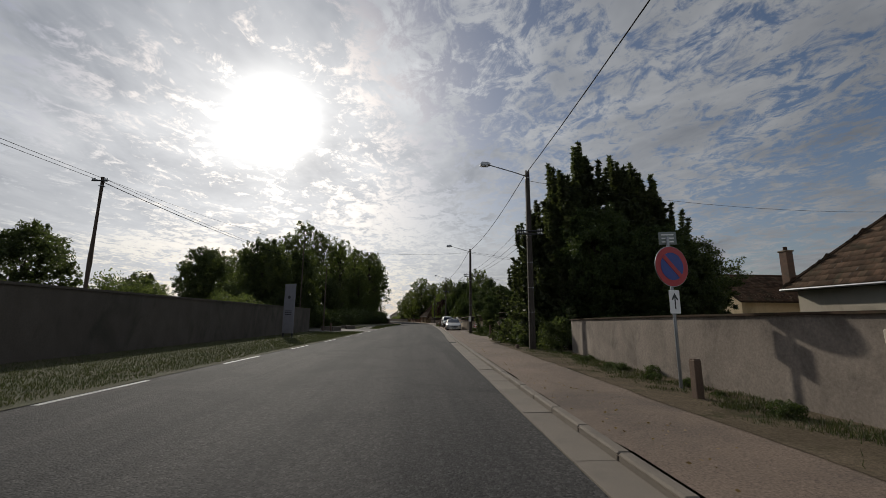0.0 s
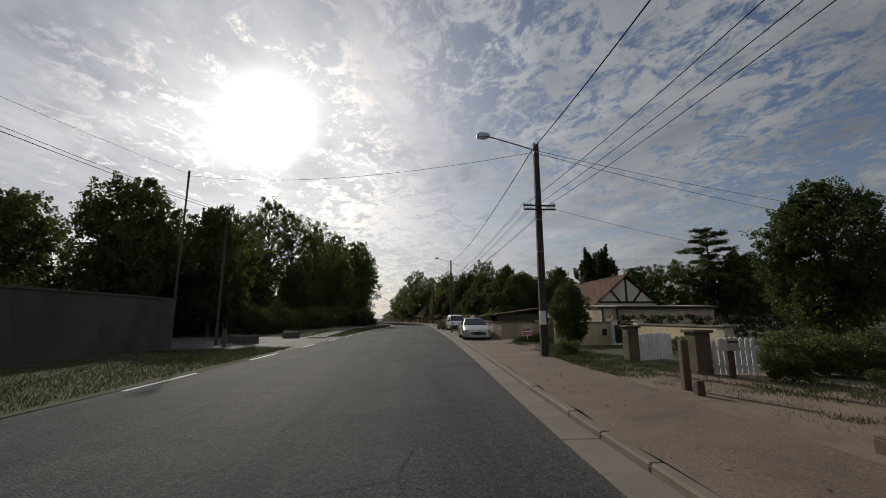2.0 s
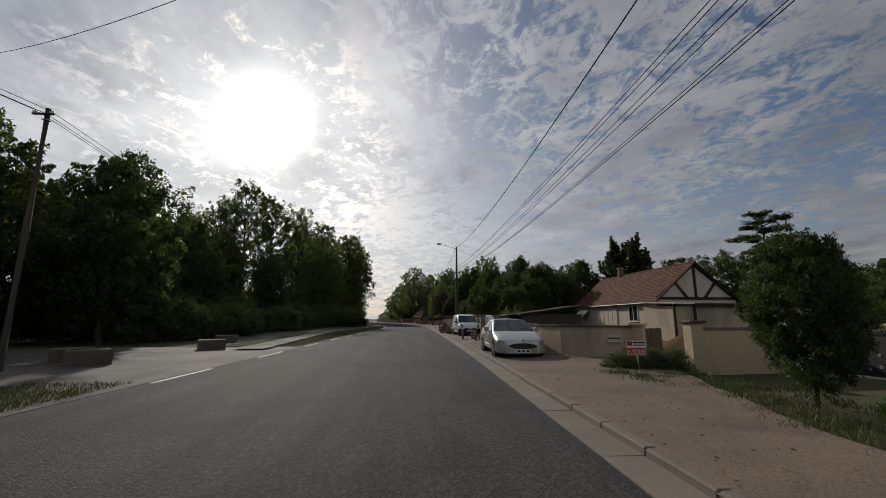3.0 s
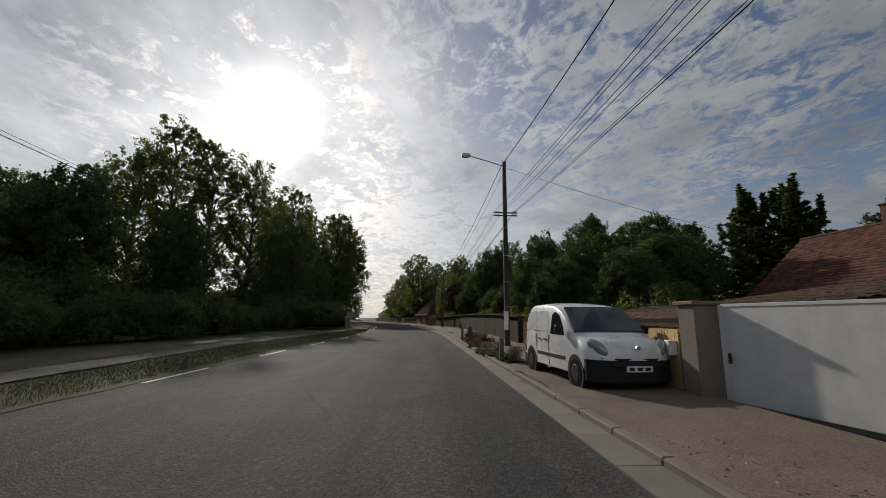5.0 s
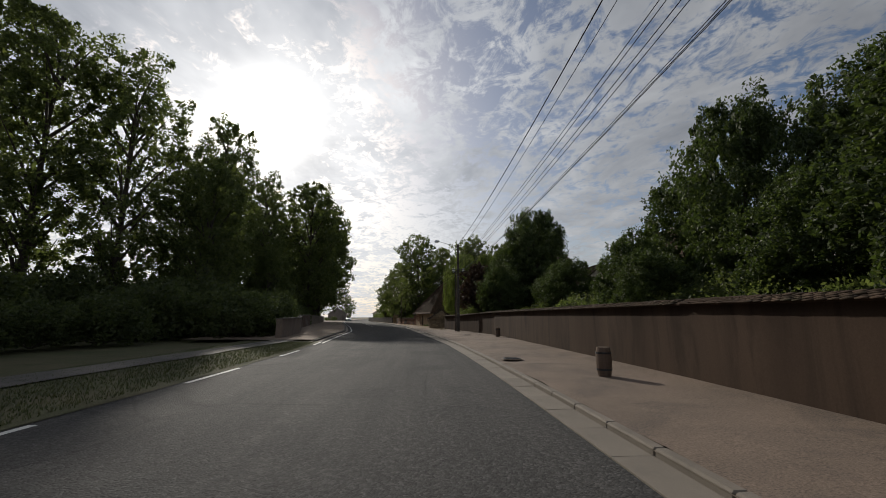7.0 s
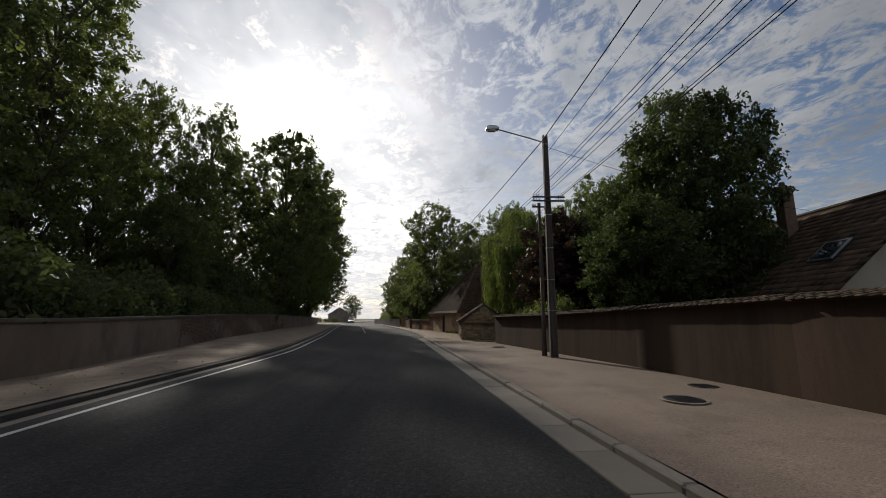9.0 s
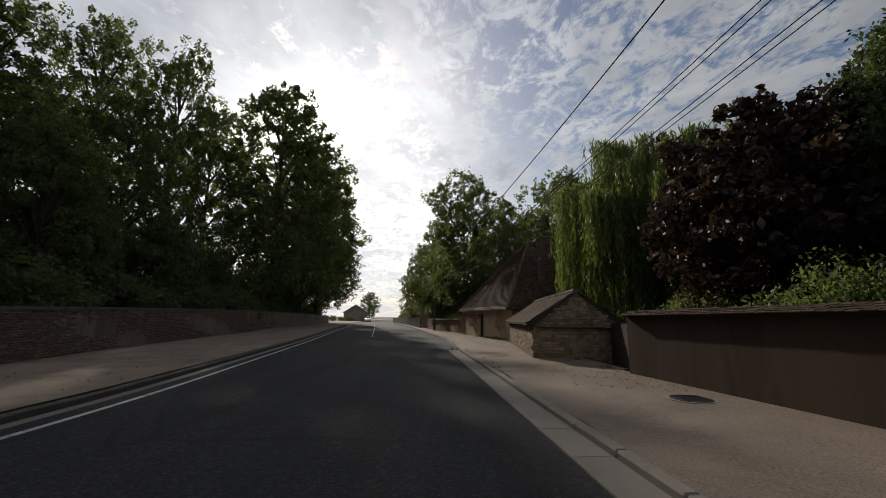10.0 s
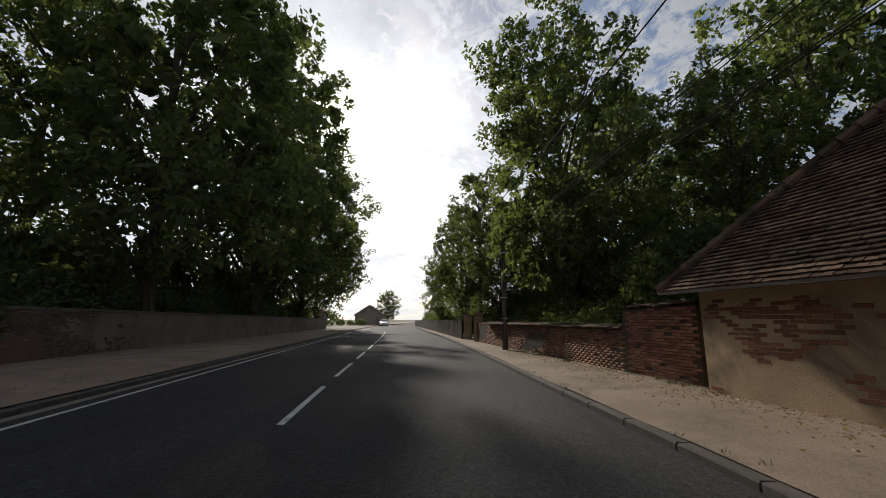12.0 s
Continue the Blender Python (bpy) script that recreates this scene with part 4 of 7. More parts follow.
# ---- poles and cables ----
def lamp_bracket(pole, top, reach, rise=0.22):
    arm = part("lamp_arm", tubed([(0, 0, top - 0.28), (-reach * 0.35, 0, top - 0.10), (-reach, 0, top + rise - 0.02)], 0.022, 6), "galv", pole)
    bm = bmesh.new()
    prism(bm, [(-reach - 0.42, top + rise - 0.02), (-reach - 0.34, top + rise + 0.10), (-reach - 0.05, top + rise + 0.09), (-reach + 0.05, top + rise + 0.03), (-reach + 0.03, top + rise - 0.05), (-reach - 0.36, top + rise - 0.08)], -0.11, 0.11)
    bmesh.ops.bevel(bm, geom=bm.edges[:], offset=0.02, segments=1, affect="EDGES")
    head = part("lamp_head", bm, "galv", pole, "grey metal street-lamp head")
    part("lens", boxed(-reach - 0.36, -reach - 0.06, -0.085, 0.085, top + rise - 0.105, top + rise - 0.06, 0.015), "white", head)
    return arm


def pole_thing(x, y, top, label, reach=1.7, cross=None, mat_="concrete", box_z=None, box_h=0.46, rz=0.0, conduit=True, fat=1.0):
    pole = thing("utility_pole", x, y, 0.08, rz, label, "utility pole", "poles along the road")
    bm = bmesh.new()
    w0, w1 = 0.125, 0.08
    if mat_ == "concrete":
        # a tapering concrete post with sunk panels on its two wide faces
        n = int(top / 0.62)
        for sx in (-1, 1):
            lo, hi = (sx * w0, sx * w0 * 0.55), (sx * w1, sx * w1 * 0.55)
            prism(bm, [(min(lo), -0.08), (max(lo), -0.08), (max(hi), top), (min(hi), top)], -0.07, 0.07)
        for i in range(n):
            z = 0.35 + i * (top - 0.5) / n
            w = w0 + (w1 - w0) * z / top
            box(bm, -w * 0.56, w * 0.56, -0.063, 0.063, z, z + 0.22)
        part("shaft", bm, mat_, pole)
        part("panel", prism(bmesh.new(), [(-w0 * 0.56, -0.08), (w0 * 0.56, -0.08), (w1 * 0.56, top - 0.05), (-w1 * 0.56, top - 0.05)], -0.042, 0.042), mat_, pole)
    else:
        part("shaft", tube(bm, [(0, 0, -0.08), (0.01, 0, top * 0.5), (0, 0, top)], [0.13 * fat, 0.11 * fat, 0.085 * fat], 10), mat_, pole, smooth=True)
    if reach:
        lamp_bracket(pole, top, reach)
    if conduit:
        part("conduit", tubed([(-0.06, -0.12, 0.05), (-0.055, -0.115, top * 0.45), (-0.04, -0.10, top - 0.3)], 0.016, 6), "concrete", pole)
    for z in (top - 0.36, top * 0.62, top * 0.47, top * 0.33, top * 0.2)[: 5 if fat > 0.9 else 1]:
        w = (w0 + (w1 - w0) * z / top + 0.006) if mat_ == "concrete" else (0.15 - 0.055 * z / top) * fat + 0.006
        part("strap", boxed(-w, w, -(0.075 if mat_ == "concrete" else w), 0.075 if mat_ == "concrete" else w, z, z + 0.022), "galv", pole)
    if cross:
        wide_ = 1.0 if fat > 0.9 else 0.5
        for j, z in enumerate((cross, cross - 0.14)[: 2 if fat > 0.9 else 1]):
            arm = part("cross_arm", boxed(-0.56 * wide_, 0.56 * wide_, -0.16, -0.10, z, z + 0.05, 0.008), "iron", pole)
            for u in (-0.52 * wide_, -0.42 * wide_, -0.32 * wide_, 0.36 * wide_, 0.44 * wide_, 0.52 * wide_):
                part("insulator", tubed([(u, -0.13, z + 0.05), (u, -0.13, z + 0.09), (u, -0.13, z + 0.13)], [0.02, 0.028, 0.012], 6), "white", arm, "white porcelain insulator")
    if box_z:
        b = part("meter_box", boxed(-0.17, 0.02, -0.26, -0.10, box_z, box_z + box_h, 0.015), "plaster", pole, "pale grey plastic connection box")
        part("lid", boxed(-0.20, -0.02, -0.292, -0.28, box_z + 0.03, box_z + box_h - 0.03, 0.004), "white", b)
    return pole


POLES = [(3.4, -14.0, 7.8), (4.82, 16.45, 7.8), (4.70, 34.3, 7.4), (5.48, 73.45, 8.95), (5.28, 112.8, 7.75), (-0.95, 150.4, 6.6), (-6.4, 186, 6.6)]
pole_thing(*POLES[0], "grey concrete pole with a street lamp on an arm")
pole_thing(*POLES[1], "tall concrete pole with a street lamp beside the conifers", cross=5.0)
pole_thing(*POLES[2], "concrete pole with a street lamp, cross arms and a white box", cross=5.05, box_z=1.05)
pole_thing(*POLES[3], "tall concrete pole with a street lamp by the flower bed", cross=6.25, box_z=0.75, box_h=0.85)
pole_thing(*POLES[4], "concrete pole with a street lamp against the brown wall", cross=5.4)
pole_thing(*POLES[5], "weathered pole by the old brick wall", reach=0, mat_="wood_pole")
pole_thing(*POLES[6], "far pole with a street lamp", mat_="wood_pole")
pole_thing(5.13, 113.35, 5.4, "slim wooden telephone pole with a pale conduit", reach=0, fat=0.72, mat_="wood_pole", cross=5.2)
pole_thing(-11.9, 15.1, 6.45, "slim wooden pole behind the garden wall", reach=0, fat=0.72, mat_="wood_pole", cross=6.25, conduit=False)
pole_thing(-9.7, 43.15, 7.1, "slim wooden telephone pole at the opening", reach=0, fat=0.72, mat_="wood_pole", cross=6.85, conduit=False)
pole_thing(-12.55, 44.2, 9.7, "tall wooden pole at the opening", reach=0, fat=0.72, mat_="wood_pole", conduit=False)


def cable(a, b, sag=0.5, r=0.009, name="overhead_cable", label="thin black overhead cable between poles"):
    a, b = Vector(a), Vector(b)
    n = 12
    pts = [a.lerp(b, i / n) - Vector((0, 0, 4 * sag * (i / n) * (1 - i / n))) for i in range(n + 1)]
    ob = new(name, finish(name, tubed(pts, r, 5), "cable", True))
    return tagged(ob, label, "cable", "overhead cables")


tops = [(x, y, z + 0.05) for x, y, z in POLES]
for (a, b), sag in zip(zip(tops[:-1], tops[1:]), (0.5, 0.4, 0.75, 0.7, 0.6, 0.6)):
    cable((a[0] - 0.12, a[1], a[2] - 0.2), (b[0] - 0.12, b[1], b[2] - 0.2), sag, 0.016, label="thick twisted black cable along the lamp poles")
# telephone wires on the cross arms
for u, dz in ((-0.52, 0), (-0.42, 0), (-0.32, -0.14), (-0.2, -0.14), (0.36, -0.14), (0.44, 0), (0.52, 0)):
    cable((4.70 + u, 34.17, 5.26 + dz), (5.48 + u, 73.32, 6.46 + dz), 0.45, 0.007)
    cable((5.48 + u, 73.32, 6.46 + dz), (5.28 + u, 112.67, 5.61 + dz), 0.6, 0.007)
for u, z in ((-0.45, 4.75), (-0.32, 4.72), (0.5, 4.45)):
    cable((5.28 + u, 112.67, 5.61), (-0.95 + u * 0.4, 150.4, z), 0.6, 0.008)
cable((5.13, 113.35, 5.25), (-0.95, 150.4, 4.1), 0.5, 0.008)
cable((5.4, 73.45, 8.3), (5.2, 112.8, 7.0), 0.6, 0.008)
for u in (-0.4, 0.05, 0.42):
    cable((4.82 + u, 16.4, 5.2), (4.70 + u, 34.17, 5.26), 0.3, 0.007)
for dx, dz in ((-0.18, 0), (0.18, 0), (0.1, -0.1)):
    cable((-11.9 + dx, 14.97, 6.42 + dz), (-9.7 + dx, 43.02, 7.05 + dz), 0.5, 0.008)
    cable((-11.9 + dx, 14.97, 6.42 + dz), (-11.9 + dx, -20, 6.6 + dz), 0.5, 0.008)
    cable((-9.7 + dx, 43.02, 7.05 + dz), (-13.5 + dx, 85, 7.8 + dz), 0.5, 0.008)
cable((-11.9, 15.1, 6.5), (-12.55, 44.2, 9.6), 0.4, 0.006)
cable((4.65, 34.3, 7.15), (-12.55, 44.2, 9.5), 0.6, 0.008)
for z, end in ((7.2, (34.0, 40.4, 6.2)), (7.1, (34.0, 41.4, 5.6))):
    cable((4.75, 34.3, z), end, 0.5, 0.008)
cable((4.75, 34.3, 5.2), (24.0, 40.0, 4.0), 0.4, 0.006)
cable((4.87, 16.45, 7.4), (24.0, 18.0, 6.9), 0.4, 0.008)
cable((5.53, 73.45, 8.7), (23.2, 69.8, 3.2), 0.5, 0.009)
cable((5.33, 112.8, 7.4), (16.4, 114.5, 5.7), 0.3, 0.008)


# ---- houses ----
M["glass"] = plain("dark_window_glass", (0.02, 0.024, 0.027), 0.06, 0.0, 0.0, 0.9)


def tile_slope(name, corner, along, up, length, rise, tw, th, parent, mat_="tile_many", inside=None, lift=0.018, seed=1, skip=None):
    """A roof slope of overlapping flat tiles. corner: lower left; along and up: unit vectors in the slope."""
    rng = np.random.default_rng(seed)
    corner, along, up = Vector(corner), Vector(along).normalized(), Vector(up).normalized()
    out = along.cross(up)
    v, f = [], []
    for j in range(int(rise / th)):
        for i in range(int(length / tw) + 1):
            u = i * tw + (tw * 0.5 if j % 2 else 0.0)
            w = j * th
            if u + tw > length + tw * 0.51 or (inside and not inside(u + tw / 2, w + th / 2)) or (skip and skip(u, w)):
                continue
            loose = min(1.0, tw / 0.22)
            a, b, c = rng.uniform(-0.006, 0.006) * loose, lift * rng.uniform(0.8, 1.3), rng.uniform(-0.008, 0.008) * loose * loose
            tilt = rng.uniform(-0.005, 0.005) * loose
            p = corner + along * (u + a) + up * (w + c)
            q = [p + out * (b + tilt), p + along * (tw - 0.008) + out * (b - tilt), p + along * (tw - 0.008) + up * (th * 1.12) + out * 0.004, p + up * (th * 1.12) + out * 0.004,
                 p - out * 0.01, p + along * (tw - 0.008) - out * 0.01]
            n = len(v)
            v += [tuple(k) for k in q]
            f += [(n, n + 1, n + 2, n + 3), (n + 4, n + 5, n + 1, n), (n + 4, n, n + 3, n + 3), (n + 5, n + 2, n + 1, n + 1)]
    f = [q for q in f if len(set(q)) == 4]
    return part(name, arrays(name, v, f, mat_), None, parent)


def window(parent, x0, x1, z0, z1, y, axis="y", out=-1):
    """A framed window set on a wall face at y (axis y) or x (axis x); out is the side it looks to."""
    def slab(a0, a1, b0, b1, d0, d1, mat_, name, under, bevel=0.0):
        lo, hi = sorted((y + out * d0, y + out * d1))
        bm = boxed(a0, a1, lo, hi, b0, b1, bevel) if axis == "y" else boxed(lo, hi, a0, a1, b0, b1, bevel)
        return part(name, bm, mat_, under)
    w = slab(x0, x1, z0, z1, 0.004, 0.03, "glass", "window", parent)
    for a0, a1, b0, b1 in ((x0 - 0.06, x0, z0 - 0.06, z1 + 0.06), (x1, x1 + 0.06, z0 - 0.06, z1 + 0.06), (x0, x1, z0 - 0.06, z0), (x0, x1, z1, z1 + 0.06), ((x0 + x1) / 2 - 0.025, (x0 + x1) / 2 + 0.025, z0, z1)):
        slab(a0, a1, b0, b1, 0.003, 0.055, "white", "window_frame", w)
    slab(x0 - 0.1, x1 + 0.1, z0 - 0.12, z0 - 0.062, 0.0, 0.13, "plaster", "sill", w)
    return w


def gable_house(name, x, y, rz, width, length, eave, ridge, label, wall_mat="plaster", roof_mat="tile_red", over=0.3, tw=0.22, th=0.2, chimney=None):
    """A house with its ridge along local y. The origin is the middle of the south gable's foot."""
    h = thing(name, x, y, 0, rz, label, "house")
    w2 = width / 2
    bm = bmesh.new()
    prism(bm, [(-w2, -0.1), (w2, -0.1), (w2, eave), (0, ridge - 0.12), (-w2, eave)], 0, length)
    part("wall", bm, wall_mat, h)
    slope = math.hypot(w2 + over, (ridge - eave) * (w2 + over) / w2)
    drop = (ridge - eave) / w2 * over
    roof = bmesh.new()
    for s in (-1, 1):
        prism(roof, [(s * (w2 + over), eave - drop - 0.02), (0, ridge - 0.02), (0, ridge - 0.11), (s * (w2 + over), eave - drop - 0.10)], -over, length + over)
    r = part("roof", roof, "timber", h)
    up_l = Vector((w2, 0, ridge - eave)).normalized()
    up_r = Vector((-w2, 0, ridge - eave)).normalized()
    tile_slope("roof_tiles", (-(w2 + over), length + over, eave - drop), (0, -1, 0), up_l, length + 2 * over, slope, tw, th, r, roof_mat, seed=5, lift=0.034)
    tile_slope("roof_tiles", (w2 + over, -over, eave - drop), (0, 1, 0), up_r, length + 2 * over, slope, tw, th, r, roof_mat, seed=6)
    part("ridge_tiles", tubed([(0, -over, ridge + 0.0), (0, length + over, ridge + 0.0)], 0.09, 6), roof_mat if roof_mat != "tile_many" else "tile_many", r)
    if chimney:
        cx, cy, top = chimney
        c = part("chimney", boxed(cx - 0.25, cx + 0.25, cy - 0.22, cy + 0.22, eave + 0.5, top, 0.01), "park_brick", h, "dark brick chimney stack")
        part("chimney_cap", boxed(cx - 0.30, cx + 0.30, cy - 0.27, cy + 0.27, top, top + 0.09, 0.015), "mortar", c)
        part("chimney_pot", tubed([(cx, cy, top + 0.09), (cx, cy, top + 0.32)], [0.12, 0.1], 8), "tile", c)
    part("gutter_pipe", tubed([(-(w2 + over + 0.05), -over, eave - drop - 0.05), (-(w2 + over + 0.05), length + over, eave - drop - 0.05)], 0.05, 6), "iron", h, "dark eaves gutter")
    return h


# the big hipped house behind the first wall, with a small one behind it
hip = thing("hipped_house", 24.9, 10.9, 0, 0, "house with a steep brown hipped tile roof behind the wall", "house")
part("wall", boxed(-6.8, 6.8, -6.8, 6.8, -0.1, 2.95), "plaster", hip)
hr = part("roof", prism(bmesh.new(), [(-7.2, -7.2), (7.2, -7.2), (7.2, 7.2), (-7.2, 7.2)], 2.78, 2.86, "z"), "timber", hip)
for corner, along, up_v in (((-7.2, 7.2, 2.9), (0, -1, 0), (7.2, 0, 8.0)), ((7.2, 7.2, 2.9), (-1, 0, 0), (0, -7.2, 8.0)), ((-7.2, -7.2, 2.9), (1, 0, 0), (0, 7.2, 8.0)), ((7.2, -7.2, 2.9), (0, 1, 0), (-7.2, 0, 8.0))):
    tile_slope("roof_tiles", corner, along, up_v, 14.4, 10.76, 0.3, 0.34, hr, "tile_many", inside=lambda u, w: u > w * 0.669 - 0.1 and u < 14.4 - w * 0.669 + 0.1, seed=7)
for sx, sy in ((-1, 1), (1, 1), (-1, -1), (1, -1)):
    part("hip_tiles", tubed([(sx * 7.2, sy * 7.2, 2.9), (0, 0, 10.92)], 0.09, 6), "tile_many", hr)
part("chimney", boxed(-3.3, -2.4, 1.6, 2.3, 4.5, 9.0, 0.02), "brick_many", hip)
part("gutter_pipe", tubed([(-7.28, -7.2, 2.82), (-7.28, 7.2, 2.82)], 0.06, 6), "galv", hip)
gable_house("small_house", 19.0, 24.6, -90, 5.0, 8.0, 2.7, 4.3, "small cream house with a dark roof and a chimney", "render_cream", "tile_many", chimney=(1.8, 3.9, 5.6))

# the house with the half-timbered gable, for sale
house_b = gable_house("timbered_house", 22.06, 60.2, 0, 6.3, 14.3, 2.9, 5.68, "long low house with a red tile roof and half-timbered gable", chimney=(0.0, 10.4, 6.45))
for a, b in (((-3.1, 2.92), (0, 5.5)), ((3.1, 2.92), (0, 5.5)), ((-3.0, 2.92), (3.0, 2.92)), ((0, 2.92), (0, 5.45)), ((-1.6, 4.1), (-0.7, 2.96)), ((1.6, 4.1), (0.7, 2.96))):
    d = Vector((b[0] - a[0], 0, b[1] - a[1]))
    nrm = Vector((-d.z, 0, d.x)).normalized() * 0.1
    bm = bmesh.new()
    prism(bm, [(a[0] + nrm.x, a[1] + nrm.z), (b[0] + nrm.x, b[1] + nrm.z), (b[0] - nrm.x, b[1] - nrm.z), (a[0] - nrm.x, a[1] - nrm.z)], -0.05, 0.02)
    part("gable_beam", bm, "timber", house_b, "dark timber beam")
window(house_b, 2.6, 3.8, 1.25, 2.4, -3.15, "x", -1)
gd = part("garage_door", boxed(-3.20, -3.152, 5.7, 8.9, 0.0, 2.25), "plaster", house_b, "pale panelled garage door")
for q in range(4):
    part("door_panel", boxed(-3.22, -3.20, 5.78 + q * 0.78, 6.50 + q * 0.78, 0.12, 2.12, 0.01), "plaster", gd)
bm = bmesh.new()
prism(bm, [(-3.2, 2.4), (-4.2, 1.45), (-4.2, 1.37), (-3.2, 2.31)], 11.2, 13.2)
part("awning", bm, "white", house_b, "white canvas awning over the side window")
canopy = thing("flat_roofed_garage", 17.4, 56.4, 0, 0, "low flat-roofed garage with a dark fascia before the gable", "garage")
part("wall", boxed(0.3, 11.0, 0.15, 3.6, -0.1, 2.22), "render_beige", canopy)
bm = bmesh.new()
prism(bm, [(-0.12, 2.44), (3.72, 2.62), (3.72, 2.54), (-0.12, 2.36)], 0.0, 11.3, "x")
part("roof_slab", bm, "plaster", canopy, "pale sheet roof")
part("fascia", boxed(1.5, 11.3, -0.19, -0.125, 2.20, 2.40, 0.01), "timber", canopy, "dark painted fascia board")
part("gutter_board", boxed(0.0, 1.5, -0.19, -0.125, 2.34, 2.43, 0.01), "white", canopy, "white gutter board")
for px in (0.1, 1.5):
    part("post", boxed(px, px + 0.12, -0.1, 0.02, -0.1, 2.36), "timber", canopy)

lean = thing("lean_to", 8.1, 63.2, 0, 0, "brown tiled lean-to shed behind the ochre wall", "shed")
part("wall", boxed(-1.2, 0.5, -0.8, 4.2, -0.1, 1.35), "render_brown", lean)
ls = part("roof", prism(bmesh.new(), [(-1.5, 1.36), (0.7, 1.76), (0.7, 1.68), (-1.5, 1.28)], -1.0, 4.4), "timber", lean)
tile_slope("roof_tiles", (-1.5, 4.4, 1.38), (0, -1, 0), (4.4, 0, 0.80), 5.4, 2.2, 0.2, 0.16, ls, "tile_many", seed=9)
M["red"] = plain("red_paint", (0.42, 0.03, 0.035), 0.5)


# houses behind the brown wall
gable_house("tall_roofed_house", 21.5, 101.5, 0, 9.6, 9.6, 2.3, 8.2, "house with a tall steep tile roof behind the wall", "plaster", "tile_many", tw=0.26, th=0.3)
house_e = gable_house("skylight_house", 17.6, 111.3, 0, 8.6, 7.2, 2.3, 5.9, "house with a brown tile roof, skylight and chimney", "plaster", "tile_many", tw=0.26, th=0.3, chimney=(-1.2, 4.2, 6.9))
sl = part("skylight", boxed(-0.55, 0.55, -0.45, 0.45, 0.0, 0.06, 0.01), "galv", house_e, "tilted roof skylight", at=pose(-2.75, 1.2, 3.68, 0, -40, 0))
part("pane", boxed(-0.47, 0.47, -0.37, 0.37, 0.062, 0.07), "glass", sl)

# the village end of the road
gable_house("village_house", -26.6, 226, 8, 6.4, 9, 2.6, 4.7, "grey gabled house at the end of the road", "render_grey", "tile_many", tw=0.5, th=0.5)
gable_house("village_house", -41.0, 236, 98, 6, 7, 2.2, 3.6, "low pale house at the end of the road", "render_grey", "tile_many", tw=0.5, th=0.5)
gable_house("village_house", -11.0, 236, 8, 7, 9, 3.0, 5.2, "far house beyond the hedges", "plaster", "tile_many", tw=0.5, th=0.5)

# ---- barn and stone shed ----
barn = thing("old_barn", 3.93, 132.9, 0, 15.5, "old barn with a steep mossy tile roof and crumbling render", "barn")
M["barn_render"] = material("crumbling_barn_render", (0.56, 0.42, 0.27), (0.38, 0.28, 0.185), 0.93, 1.1, 40, 0.7, stain=(0.14, 0.10, 0.072), stain_scale=0.8, stretch=(1, 1, 0.8))
BW, BL, BE, AX, AY, AZ = 7.4, 8.2, 2.0, 3.1, 4.0, 6.45
bm = bmesh.new()
for x0, x1, y0, y1, z0, z1 in ((0, 0.4, 0, 4.45, -0.1, BE), (0, 0.4, 5.35, BL, -0.1, BE), (0, 0.4, 4.45, 5.35, 1.52, BE), (BW - 0.4, BW, 0, BL, -0.1, BE), (0.4, BW - 0.4, 0, 0.4, -0.1, BE), (0.4, BW - 0.4, BL - 0.4, BL, -0.1, BE)):
    part("wall", boxed(x0, x1, y0, y1, z0, z1), "barn_render", barn)
door = part("door", boxed(0.16, 0.22, 4.45, 5.35, -0.05, 1.52), "timber", barn, "dark plank door in the barn wall")
for i in range(6):
    part("plank", boxed(0.13, 0.16, 4.46 + i * 0.148, 4.60 + i * 0.148, 0.02, 1.50, 0.006), "timber", door)
part("lintel", boxed(-0.004, 0.1, 4.35, 5.45, 1.50, 1.60, 0.01), "timber", barn)
# bare bricks where the render has fallen
rng = random.Random(5)
brick_me = finish("brick", boxed(-0.007, 0.02, 0.0, 0.212, 0.0, 0.056, 0.005), "brick")
laid = 0
for j in range(29):
    for i in range(int(BL / 0.22)):
        py, pz = 0.02 + i * 0.22 + (0.11 if j % 2 else 0), 0.06 + j * 0.065
        bare_ = 1.0 - math.hypot((py - 6.75) / 1.15, (pz - 1.28 - 0.12 * math.sin(py * 2.6)) / 0.46) + 0.16 * math.sin(py * 4.3 + pz * 3.0) + 0.10 * math.sin(py * 9.0 - pz * 8.0)
        corner_ = 0.55 - abs(py - 8.1) * 1.6 + 0.3 * math.sin(pz * 5.2 + 0.6)
        low_ = 0.30 - math.hypot((py - 5.75) / 0.5, (pz - 0.45) / 0.5) * 0.55
        bare_ = max(bare_, corner_ - 0.35, low_) + rng.uniform(-0.09, 0.09)
        if bare_ > 0.06 and not 4.2 < py < 5.4 and py + 0.2 < BL and pz < BE - 0.12 and laid < 300:
            part("brick", brick_me, None, barn, at=pose(rng.uniform(-0.006, 0.012), py, pz, rng.uniform(-2.5, 2.5)))
            laid += 1
OV = 0.45
base = [(-OV, -OV), (BW + OV, -OV), (BW + OV, BL + OV), (-OV, BL + OV)]
bm = bmesh.new()
apex = bm.verts.new((AX, AY, AZ - 0.05))
ring = [bm.verts.new((x, y_, BE - 0.17)) for x, y_ in base]
for i in range(4):
    bm.faces.new((ring[i], ring[(i + 1) % 4], apex))
bm.faces.new(ring[::-1])
roof = part("roof", bm, "timber", barn)


